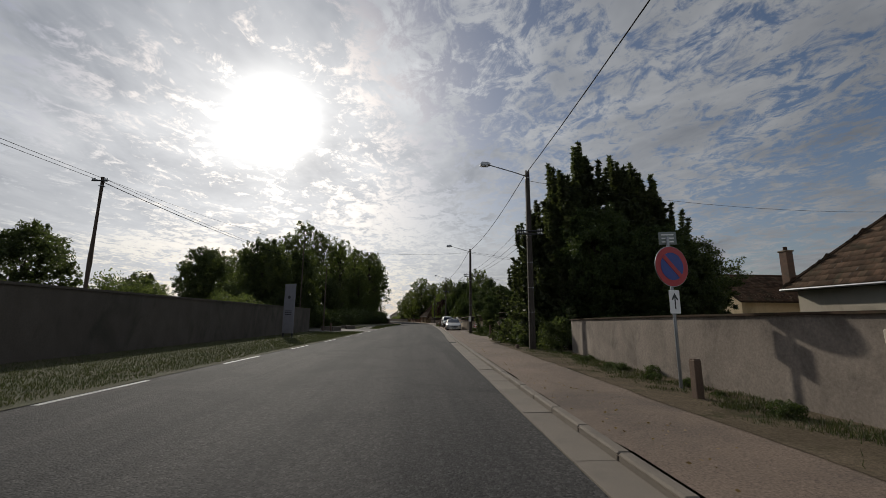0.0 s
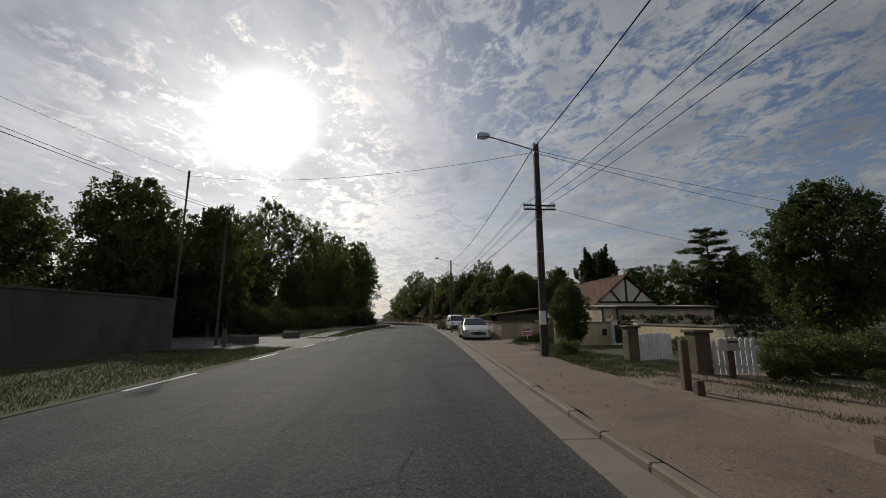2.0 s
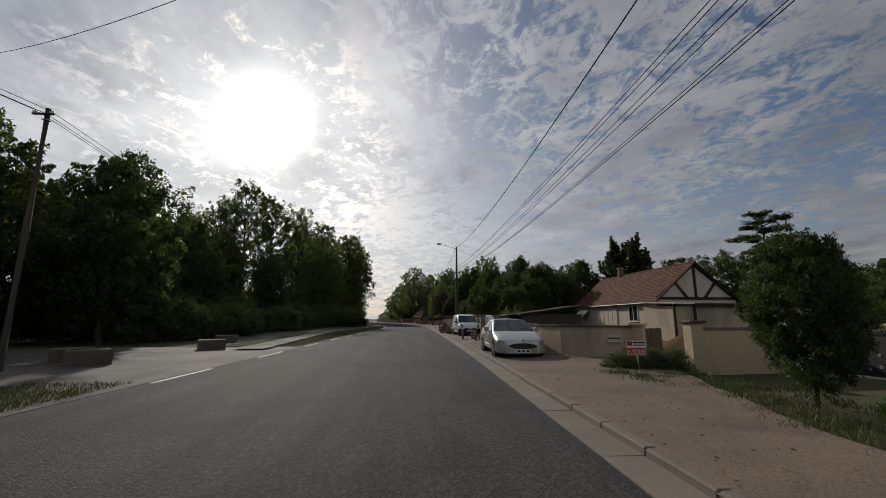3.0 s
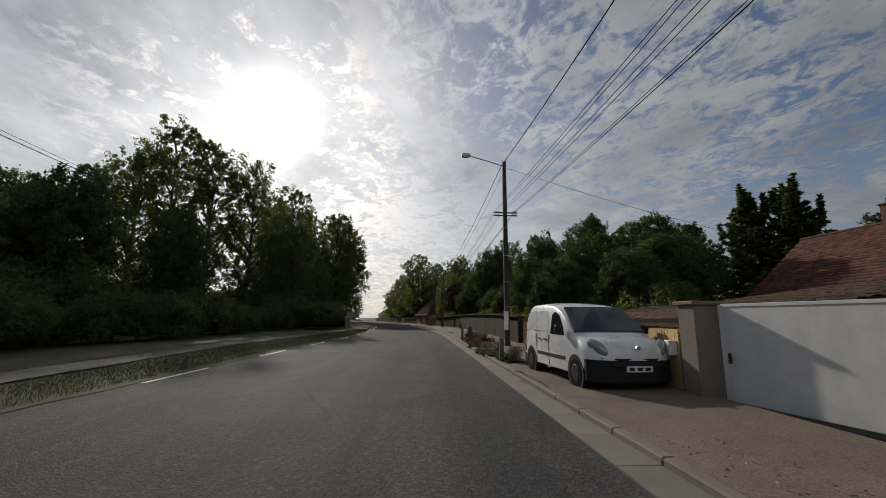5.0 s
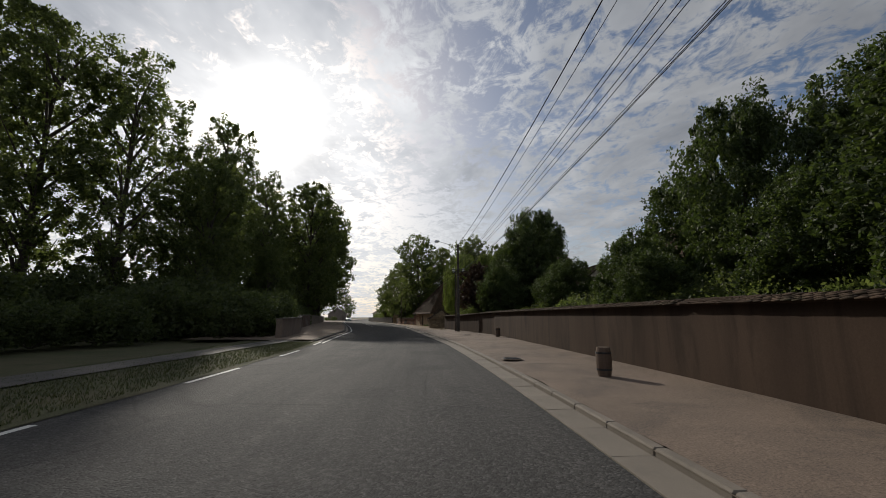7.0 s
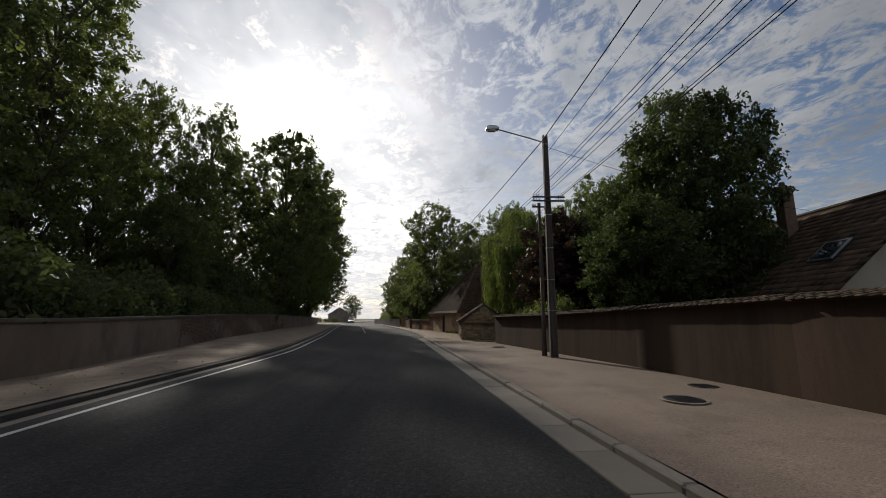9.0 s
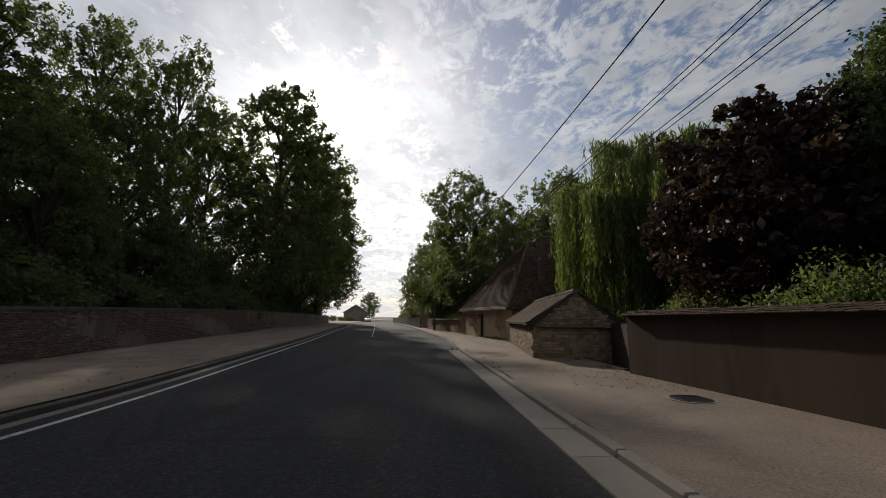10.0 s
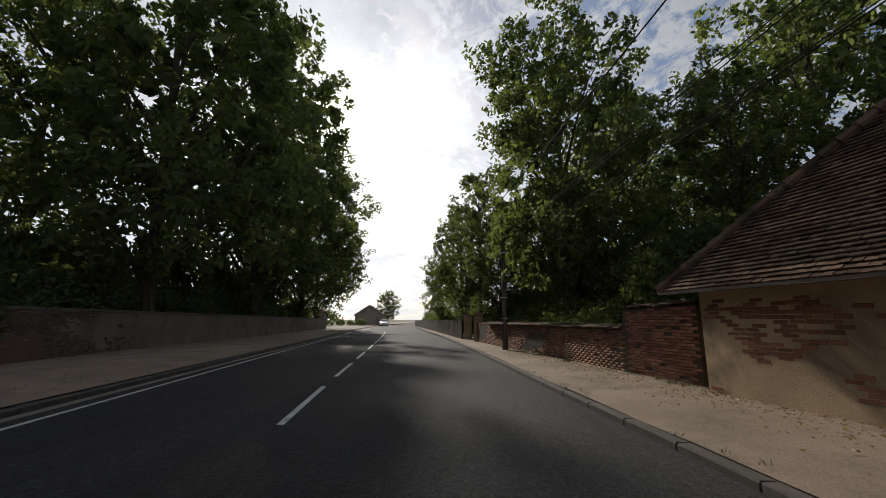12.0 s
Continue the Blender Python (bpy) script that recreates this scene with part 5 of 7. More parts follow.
def barn_slope(a, b, seed):
    """One of the barn's four triangular slopes, tile by tile; the lowest rows of the road side are single tiles."""
    a, b, top = Vector((*a, BE - 0.15)), Vector((*b, BE - 0.15)), Vector((AX, AY, AZ))
    along = (b - a).normalized()
    foot = a + along * ((top - a) @ along)
    up_v = (top - foot)
    rise, la, lb = up_v.length, (foot - a).length, (b - foot).length
    return a, along, up_v.normalized(), (b - a).length, rise, lambda u, w: la * w / rise - 0.06 < u < la + lb - lb * w / rise + 0.06


rng_t = random.Random(8)
road_a, road_along, road_up, road_len, road_rise, road_in = barn_slope(base[3], base[0], 1)
TW, TH = 0.125, 0.088
tile_bm = boxed(0.0, TW - 0.008, 0.0, TH * 1.12, -0.01, 0.036)
for corner in tile_bm.verts:
    if corner.co.y > 0.01:
        corner.co.z = max(corner.co.z - 0.032, -0.01)
tile_me = finish("roof_tile", tile_bm, "tile")
m3 = Matrix((road_along, road_up, road_along.cross(road_up))).transposed().to_4x4()
single = 0
for j in range(40):
    for i in range(int(road_len / TW) + 1):
        u, w = i * TW + (TW / 2 if j % 2 else 0), j * TH
        if not road_in(u + TW / 2, w + TH / 2) or u + TW > road_len + 0.05 or j > 2 or single >= 300:
            continue
        single += 1
        at = Matrix.Translation(road_a + road_along * u + road_up * w + road_along.cross(road_up) * rng_t.uniform(-0.004, 0.006)) @ m3
        part("roof_tile", tile_me, None, roof, at=at @ pose(0, rng_t.uniform(-0.006, 0.006), 0, 0, rng_t.uniform(-2.5, 2.5), rng_t.uniform(-2, 2)))
tile_slope("roof_tiles", road_a, road_along, road_up, road_len, road_rise, TW, TH, roof, "tile_many", inside=road_in, lift=0.036, seed=12, skip=lambda u, w: w < 3 * TH - 0.01)
for k_, (p, q) in enumerate(((base[0], base[1]), (base[1], base[2]), (base[2], base[3]))):
    a_, al_, up_, ln_, ri_, in_ = barn_slope(p, q, k_)
    tile_slope("roof_tiles", a_, al_, up_, ln_, ri_, TW, TH, roof, "tile_many", inside=in_, lift=0.036, seed=13 + k_)
for i, (x, y_) in enumerate(base):
    n = 26
    for s in range(n):
        t0 = s / n
        p0, p1 = Vector((x, y_, BE - 0.12)).lerp(Vector((AX, AY, AZ + 0.05)), t0), Vector((x, y_, BE - 0.12)).lerp(Vector((AX, AY, AZ + 0.05)), t0 + 1.15 / n)
        if i in (0, 3):
            part("hip_tile", tubed([p0, p1], [0.105, 0.075], 6), "tile", roof)
part("eaves_board", boxed(-OV - 0.015, -OV + 0.02, -OV, BL + OV, BE - 0.20, BE - 0.145, 0.004), "render_grey", barn, "pale eaves strip under the tiles")
stack = thing("brick_chimney", 6.25, 134.5, 0, 15.5, "tall weathered brick chimney beside the barn", "chimney")
part("shaft", boxed(-0.34, 0.34, -0.34, 0.34, 0, 6.1, 0.02), "park_brick", stack)
part("cap", boxed(-0.4, 0.4, -0.4, 0.4, 6.1, 6.25, 0.02), "park_brick", stack)

M["shed_mortar"] = material("sandy_shed_mortar", (0.165, 0.125, 0.082), (0.115, 0.088, 0.060), 0.95, 2.0, 50, 0.6)
M["brick_bed"] = material("dirty_brick_joints", (0.105, 0.082, 0.062), (0.065, 0.052, 0.042), 0.95, 2.0, 50, 0.5)
shed = thing("stone_shed", 3.2, 123.9, 0, -3.5, "low shed of rough pale stone with a mossy tile roof", "shed")
SL, SE = 8.15, 1.2  # length and eaves; the ridge runs over x = 1.35
part("wall", boxed(-0.008, 2.6, 0.0, SL - 0.05, -0.1, SE), "shed_mortar", shed)


def stone_face(origin, along, length, height, parent, seed, n_max, top=None):
    """Rough squared stones in courses on a wall face; along: the unit way from the origin."""
    r = random.Random(seed)
    along = Vector(along).normalized()
    turn = math.degrees(math.atan2(along.y, along.x))
    z, n = 0.0, 0
    shapes = []
    for k in range(6):
        b = boxed(-0.5, 0.5, -0.5, 0.5, -0.5, 0.5)
        for vert in b.verts:
            vert.co += Vector((r.uniform(-0.09, 0.07), r.uniform(-0.05, 0.05), r.uniform(-0.11, 0.09)))
        bmesh.ops.bevel(b, geom=b.edges[:], offset=0.13, segments=1, affect="EDGES")
        shapes.append(finish("stone", b, "stone"))
    far_v, far_f = [], []
    while z < height - 0.03:
        h = min(r.uniform(0.075, 0.125), height - z)
        s = -r.uniform(0, 0.1)
        while s < length:
            w = min(r.choice((0.10, 0.13, 0.16, 0.19, 0.23, 0.28)), length - s + 0.03)
            if w > 0.06 and (top is None or z + h < top(s + w / 2)):
                at = Matrix.Translation(Vector(origin) + along * (s + w / 2) + Vector((0, 0, z + h / 2 + r.uniform(-0.008, 0.008)))) @ pose(0, 0, 0, 0, r.uniform(-4, 4), turn) @ Matrix.Diagonal((w + 0.004, 0.13 + r.uniform(-0.015, 0.02), h + 0.004 + r.uniform(-0.008, 0.008), 1))
                if n < n_max:
                    part("stone", shapes[n % 6], None, parent, at=at)
                else:
                    me = shapes[n % 6]
                    k0 = len(far_v)
                    far_v += [tuple(at @ q.co) for q in me.vertices]
                    far_f += [tuple(k0 + q for q in face.vertices) for face in me.polygons]
                n += 1
            s += w
        z += h
    if far_v:
        me = bpy.data.meshes.new("stonework")
        me.from_pydata(far_v, [], far_f)
        me.materials.append(M["stone_many"])
        tagged(part("stonework", me, None, parent), "", "", "", "stuff")
    return n


stone_face((0.052, 0, 0), (0, 1, 0), SL, SE - 0.22, shed, 4, 200)
stone_face((0, 0.0, 0), (1, 0, 0), 2.7, SE - 0.08, shed, 5, 60)
part("wall_plate", boxed(-0.05, 0.06, -0.03, SL, SE - 0.22, SE - 0.02, 0.01), "timber", shed, "dark timber beam under the eaves")
srf = bmesh.new()
RZ = 2.22
lo = [srf.verts.new(p) for p in ((-0.25, -0.2, SE - 0.04), (2.95, -0.2, SE - 0.04), (2.95, SL + 0.1, SE - 0.04), (-0.25, SL + 0.1, SE - 0.04))]
hi = [srf.verts.new(p) for p in ((1.35, -0.2, RZ), (1.35, SL + 0.1, RZ))]
for q in ((lo[0], lo[1], hi[0]), (lo[1], lo[2], hi[1], hi[0]), (lo[2], lo[3], hi[1]), (lo[3], lo[0], hi[0], hi[1]), (lo[3], lo[2], lo[1], lo[0])):
    srf.faces.new(q)
sroof = part("roof", srf, "timber", shed)
part("gable", prism(bmesh.new(), [(0.0, SE - 0.06), (2.7, SE - 0.06), (1.35, RZ - 0.04)], -0.215, -0.02), "brick_bed", shed)
stone_face((0, -0.20, SE - 0.1), (1, 0, 0), 2.7, RZ - SE + 0.06, shed, 6, 40, top=lambda u: (RZ - SE) * (1 - abs(u - 1.35) / 1.35) + 0.02)
tile_slope("roof_tiles", (-0.25, SL + 0.1, SE), (0, -1, 0), (1.6, 0, RZ + 0.03 - SE), SL + 0.3, 1.91, 0.12, 0.084, sroof, "tile_many", seed=21, lift=0.034)
tile_slope("roof_tiles", (2.95, -0.2, SE), (0, 1, 0), (-1.6, 0, RZ + 0.03 - SE), SL + 0.3, 1.91, 0.12, 0.084, sroof, "tile_many", seed=22, lift=0.034)
for s in range(20):
    part("ridge_tile", tubed([(1.35, -0.2 + s * 0.42, RZ + 0.04), (1.35, -0.2 + (s + 1.1) * 0.42, RZ + 0.03)], [0.10, 0.085], 8), "tile", sroof)

gate_dark = thing("dark_gate", 5.6, 123.6, 0, -104, "dark solid wooden gate between the wall and the shed", "gate")
part("panel", boxed(0.0, 2.9, 0.0, 0.06, 0.05, 1.25), "timber", gate_dark)
for i in range(15):
    part("plank", boxed(i * 0.195, i * 0.195 + 0.185, -0.02, 0.0, 0.05, 1.2, 0.005), "timber", gate_dark)

# the brick wall beyond the barn
bw = wall_run("wall_10", [(2.05, 141.3), (1.46, 143.38), (1.44, 143.45), (-0.55, 150.9), (-1.9, 156.5)], [1.64, 1.58, 1.14, 1.14, 1.2], 0.28, "brick_bed", "old brick wall with clay coping tiles beyond the barn")
rngb = random.Random(15)
brick2 = finish("brick", boxed(0.0, 0.217, -0.014, 0.012, 0.0, 0.052, 0.003), "brick")
nb = 0
joined_v, joined_f = [], []
for seg, (p, q, h0, h1) in enumerate((((2.05, 141.3), (1.46, 143.38), 1.64, 1.58), ((1.46, 143.38), (-0.55, 150.9), 1.14, 1.14), ((-0.55, 150.9), (-1.9, 156.5), 1.14, 1.2))):
    d = Vector((q[0] - p[0], q[1] - p[1], 0))
    ln, d = d.length, d.normalized()
    side = Vector((-d.y, d.x, 0)) * 0.142
    turn = math.degrees(math.atan2(d.y, d.x))
    for j in range(26):
        for i in range(int(ln / 0.22)):
            s, z = i * 0.22 + (0.11 if j % 2 else 0), 0.02 + j * 0.0635
            if z + 0.06 > h0 + (h1 - h0) * s / ln or rngb.random() < 0.07 or (seg and s > 2.0 and math.sin(s * 1.3 + seg) + 0.7 * math.sin(z * 5 + s) + rngb.uniform(-0.45, 0.45) > 0.75):
                continue
            o = Vector((p[0], p[1], z)) + side + d * s
            if seg == 0 and nb < 300:
                part("brick", brick2, None, bw, at=Matrix.Translation(o + side * rngb.uniform(-0.03, 0.05)) @ pose(0, 0, 0, 0, rngb.uniform(-1.5, 1.5), turn))
                nb += 1
            else:
                k0 = len(joined_v)
                e = side.normalized() * rngb.uniform(0.003, 0.005)
                z1 = Vector((0, 0, 0.051))
                joined_v += [tuple(c) for c in (o, o + d * 0.219, o + d * 0.219 + z1, o + z1, o + e, o + d * 0.219 + e, o + d * 0.219 + z1 + e, o + z1 + e)]
                joined_f += [(k0 + 4, k0 + 5, k0 + 6, k0 + 7), (k0, k0 + 1, k0 + 5, k0 + 4), (k0 + 3, k0 + 7, k0 + 6, k0 + 2), (k0, k0 + 4, k0 + 7, k0 + 3), (k0 + 1, k0 + 2, k0 + 6, k0 + 5)]
tagged(part("bricks", arrays("bricks", joined_v, joined_f, "brick_many"), None, bw), "", "", "", "stuff")
# slipped clay tiles along the lower top, mossy rubble on the high end
ctop = finish("coping_tile", boxed(-0.16, 0.16, 0.0, 0.21, 0.0, 0.022, 0.004), "tile")
for i in range(52):
    k = i * 0.215 / 7.75
    at = Vector((1.44 + (-0.55 - 1.44) * k, 143.5 + (150.9 - 143.5) * k, 1.145))
    for row, (off, tip_) in enumerate(((-0.10, -16), (0.10, 16))):
        if k < 1.5:
            part("coping_tile", ctop, None, bw, at=Matrix.Translation(at) @ pose(0, 0, 0, 0, 0, 15) @ pose(off, 0, rngb.uniform(0.03, 0.05), rngb.uniform(-4, 4), tip_ + rngb.uniform(-5, 5), rngb.uniform(-6, 6)))
for i in range(16):
    k = i / 16
    for off in (-0.09, 0.06):
        part("coping_tile", ctop, None, bw, at=Matrix.Translation((2.05 - 0.59 * k + off, 141.35 + 2.05 * k, 1.645 - 0.06 * k)) @ pose(0, 0, rngb.uniform(0.0, 0.05), rngb.uniform(-10, 10), rngb.uniform(-14, 14), 15 + rngb.uniform(-30, 30)) @ Matrix.Diagonal((rngb.uniform(0.5, 0.9), rngb.uniform(0.6, 1.0), rngb.uniform(1.0, 2.2), 1)))


M["old_pillar"] = material("weathered_pillar_stone", (0.17, 0.132, 0.095), (0.105, 0.083, 0.062), 0.92, 3.0, 45, 0.6, stain=(0.065, 0.056, 0.042), stain_scale=2.5, depth=0.02)


def pillar(name, x, y, w, h, mat_, label, cap="render_grey", ball=False, rz=0.0):
    p = thing(name, x, y, 0, rz, label, "gate pillar")
    part("shaft", boxed(-w / 2, w / 2, -w / 2, w / 2, 0, h, 0.012), mat_, p)
    part("cap", boxed(-w / 2 - 0.06, w / 2 + 0.06, -w / 2 - 0.06, w / 2 + 0.06, h, h + 0.07, 0.015), cap, p)
    if ball:
        part("finial", tubed([(0, 0, h + 0.07), (0, 0, h + 0.12), (0, 0, h + 0.2), (0, 0, h + 0.26)], [0.05, 0.08, 0.07, 0.02], 8), cap, p)
    return p


for x, y in ((-1.95, 156.95), (-2.6, 159.8)):
    pillar("gate_pillar", x, y, 0.5, 1.65, "stone", "pale stone gate pillar in the brick wall", "stone", True)
fence = wall_run("wall_11", [(-2.95, 160.0), (-6.05, 176.0), (-14, 215)], 1.25, 0.08, "timber", "dark plank fence along the pavement")
for i in range(98):
    part("plank", finish("plank", boxed(0, 0.155, -0.012, 0.012, 0.05, 1.30 + random.uniform(-0.03, 0.03), 0.004), "timber"), None, fence, at=pose(-3.02 - i * 0.0314, 160.0 + i * 0.162, 0, random.uniform(-1, 1), 0, 101))

# ---- gates, fences and pillars by the drive ----
pillar("gate_pillar", 11.15, 39.75, 0.36, 1.2, "white", "white rendered gate pillar", "render_cream", False, 4)
pillar("gate_pillar", 11.15, 42.25, 0.36, 1.2, "white", "white rendered gate pillar with a finial", "render_cream", True, 4)
pillar("gate_pillar", 8.03, 41.98, 0.34, 1.26, "render_cream", "ochre rendered pillar beside the gateway", "old_pillar")
pillar("gate_pillar", 10.83, 34.12, 0.36, 1.04, "plaster", "pale pillar at the end of the wall", "render_grey", False, 4)
pillar("gate_pillar", 7.82, 44.2, 0.36, 1.16, "render_beige", "beige pillar beside the wooden doors", "render_cream", False, 45)
pillar("gate_pillar", 7.13, 33.4, 0.34, 1.06, "old_pillar", "weathered brown stone gate pillar", "old_pillar")
pillar("gate_pillar", 7.22, 30.6, 0.38, 1.0, "old_pillar", "weathered brown stone gate pillar", "old_pillar")
pillar("gate_pillar", 6.45, 58.75, 0.40, 1.56, "render_grey", "worn brown pillar beside the white gate", "stone")
pillar("gate_pillar", 6.08, 61.75, 0.42, 1.6, "render_grey", "worn brown pillar beside the white gate", "stone")


def picket_gate(x, y, rz, width, label):
    g = thing("picket_gate", x, y, 0, rz, label, "gate")
    n = int(width / 0.125)
    for i in range(n):
        h = 0.80 + 0.06 * math.sin(math.pi * i / n)
        bm = bmesh.new()
        prism(bm, [(i * 0.125, 0.05), (i * 0.125 + 0.085, 0.05), (i * 0.125 + 0.085, h), (i * 0.125 + 0.0425, h + 0.05), (i * 0.125, h)], -0.012, 0.012)
        part("picket", bm, "white", g)
    for z in (0.2, 0.62):
        part("rail", boxed(-0.02, width, 0.012, 0.045, z, z + 0.07, 0.005), "white", g)
    return g


picket_gate(7.42, 33.5, 22, 1.65, "white painted picket gate standing ajar")
picket_gate(7.5, 30.5, -8, 1.05, "white painted picket fence beside the drive")
iron_gate = thing("openwork_gate", 11.15, 42.05, 0, -90, "dark openwork iron gate between white pillars", "gate")
part("panel", boxed(0.0, 2.1, -0.012, 0.012, 0.08, 0.98), "iron", iron_gate)
for i in range(9):
    for j in range(1 + i % 3):
        zz = 0.24 + 0.26 * j + 0.07 * (i % 2)
        part("rosette", tubed([(0.18 + i * 0.23, -0.02, zz), (0.18 + i * 0.23, 0.02, zz)], 0.032 + 0.012 * (i % 2), 7), "galv", iron_gate)
doors = thing("wooden_gate", 8.0, 44.4, 0, 38, "low brown plank gate standing open inwards", "gate")
for i in range(10):
    h = 1.04 + 0.015 * (i % 3)
    part("plank", boxed(0.03 + i * 0.182, 0.205 + i * 0.182, -0.025, 0.025, 0.06, h, 0.006), "post_wood", doors)
for z in (0.2, 0.6):
    part("rail", boxed(0.02, 1.85, 0.025, 0.06, z, z + 0.1, 0.006), "post_wood", doors)

M["gate_white"] = plain("dull_white_gate_paint", (0.68, 0.68, 0.67), 0.5)
white_gate = thing("white_sliding_gate", 6.6, 59.0, 0, 9.5, "tall plain white metal sliding gate", "gate")
part("panel", boxed(0.0, 0.05, 0.0, 2.45, 0.10, 1.58, 0.008), "gate_white", white_gate)
for y_ in (0.0, 2.4):
    part("stile", boxed(-0.012, 0.062, y_, y_ + 0.05, 0.08, 1.60, 0.005), "gate_white", white_gate)
part("top_rail", boxed(-0.012, 0.062, 0.05, 2.4, 1.56, 1.61, 0.005), "gate_white", white_gate)
part("handle", boxed(-0.05, -0.012, 2.28, 2.32, 0.68, 0.84, 0.006), "iron", white_gate)
part("track", boxed(-0.03, 0.09, 0.0, 2.5, 0.0, 0.06), "iron", white_gate)
wall_run("wall_12", [(6.15, 62.1), (6.4, 63.6), (6.35, 66.2)], 1.22, 0.2, "render_yellow", "ochre rendered wall behind the parked van", "tile", 0.06)
ydoor = thing("ochre_door", 6.1, 62.05, 0, 76, "ochre painted plank door with a white letterbox", "door")
for i in range(6):
    part("plank", boxed(0.05 + i * 0.16, 0.20 + i * 0.16, 0.13, 0.16, 0.1, 1.18, 0.006), "render_yellow", ydoor)
part("letterbox", boxed(0.12, 0.36, 0.16, 0.30, 0.72, 0.98, 0.01), "white", ydoor, "small white letterbox")

# letterboxes
def letterbox(x, y, z, rz, label, w=0.26, h=0.30, post=False, mat_="white"):
    b = thing("letterbox", x, y, z, rz, label, "letterbox")
    part("case", boxed(-w / 2, w / 2, -0.16 if post else -0.06, 0.0, 0, h, 0.012), mat_, b)
    part("flap", boxed(-w / 2 + 0.03, w / 2 - 0.03, -0.168 if post else -0.068, -0.16 if post else -0.06, h - 0.10, h - 0.06, 0.003), "black", b)
    if post:
        part("post", boxed(-0.045, 0.045, -0.11, -0.03, -z + 0.05, 0.0), "post_wood", b)
    return b


letterbox(5.43, 4.2, 0.66, -88, "pale letterbox on the rendered wall", 0.22, 0.28, False, "plaster")
letterbox(5.44, 4.25, 1.10, -88, "small pale intercom on the rendered wall", 0.12, 0.17, False, "plaster")
letterbox(10.6, 42.12, 0.45, 5, "dark letterbox set in the cream wall", 0.26, 0.34, False, "iron")
letterbox(7.55, 30.1, 0.62, 5, "pale letterbox on a thin post beside the picket fence", 0.34, 0.28, post=True, mat_="plaster")
letterbox(7.1, 44.33, 0.62, -31, "pair of pale letterboxes in the beige wall", 0.44, 0.22, False, "plaster")

# ---- vehicles ----
M["tyre"] = material("tyre_rubber", (0.010, 0.010, 0.010), (0.016, 0.016, 0.016), 0.9, 8, 60, 0.3, spec=0.05)
M["trim"] = plain("dark_bumper_plastic", (0.022, 0.022, 0.023), 0.6, 0.0, 0.0, 0.2)
M["lamp_glass"] = plain("headlamp_glass", (0.30, 0.31, 0.32), 0.12, 0.3, 0.4, 0.8)


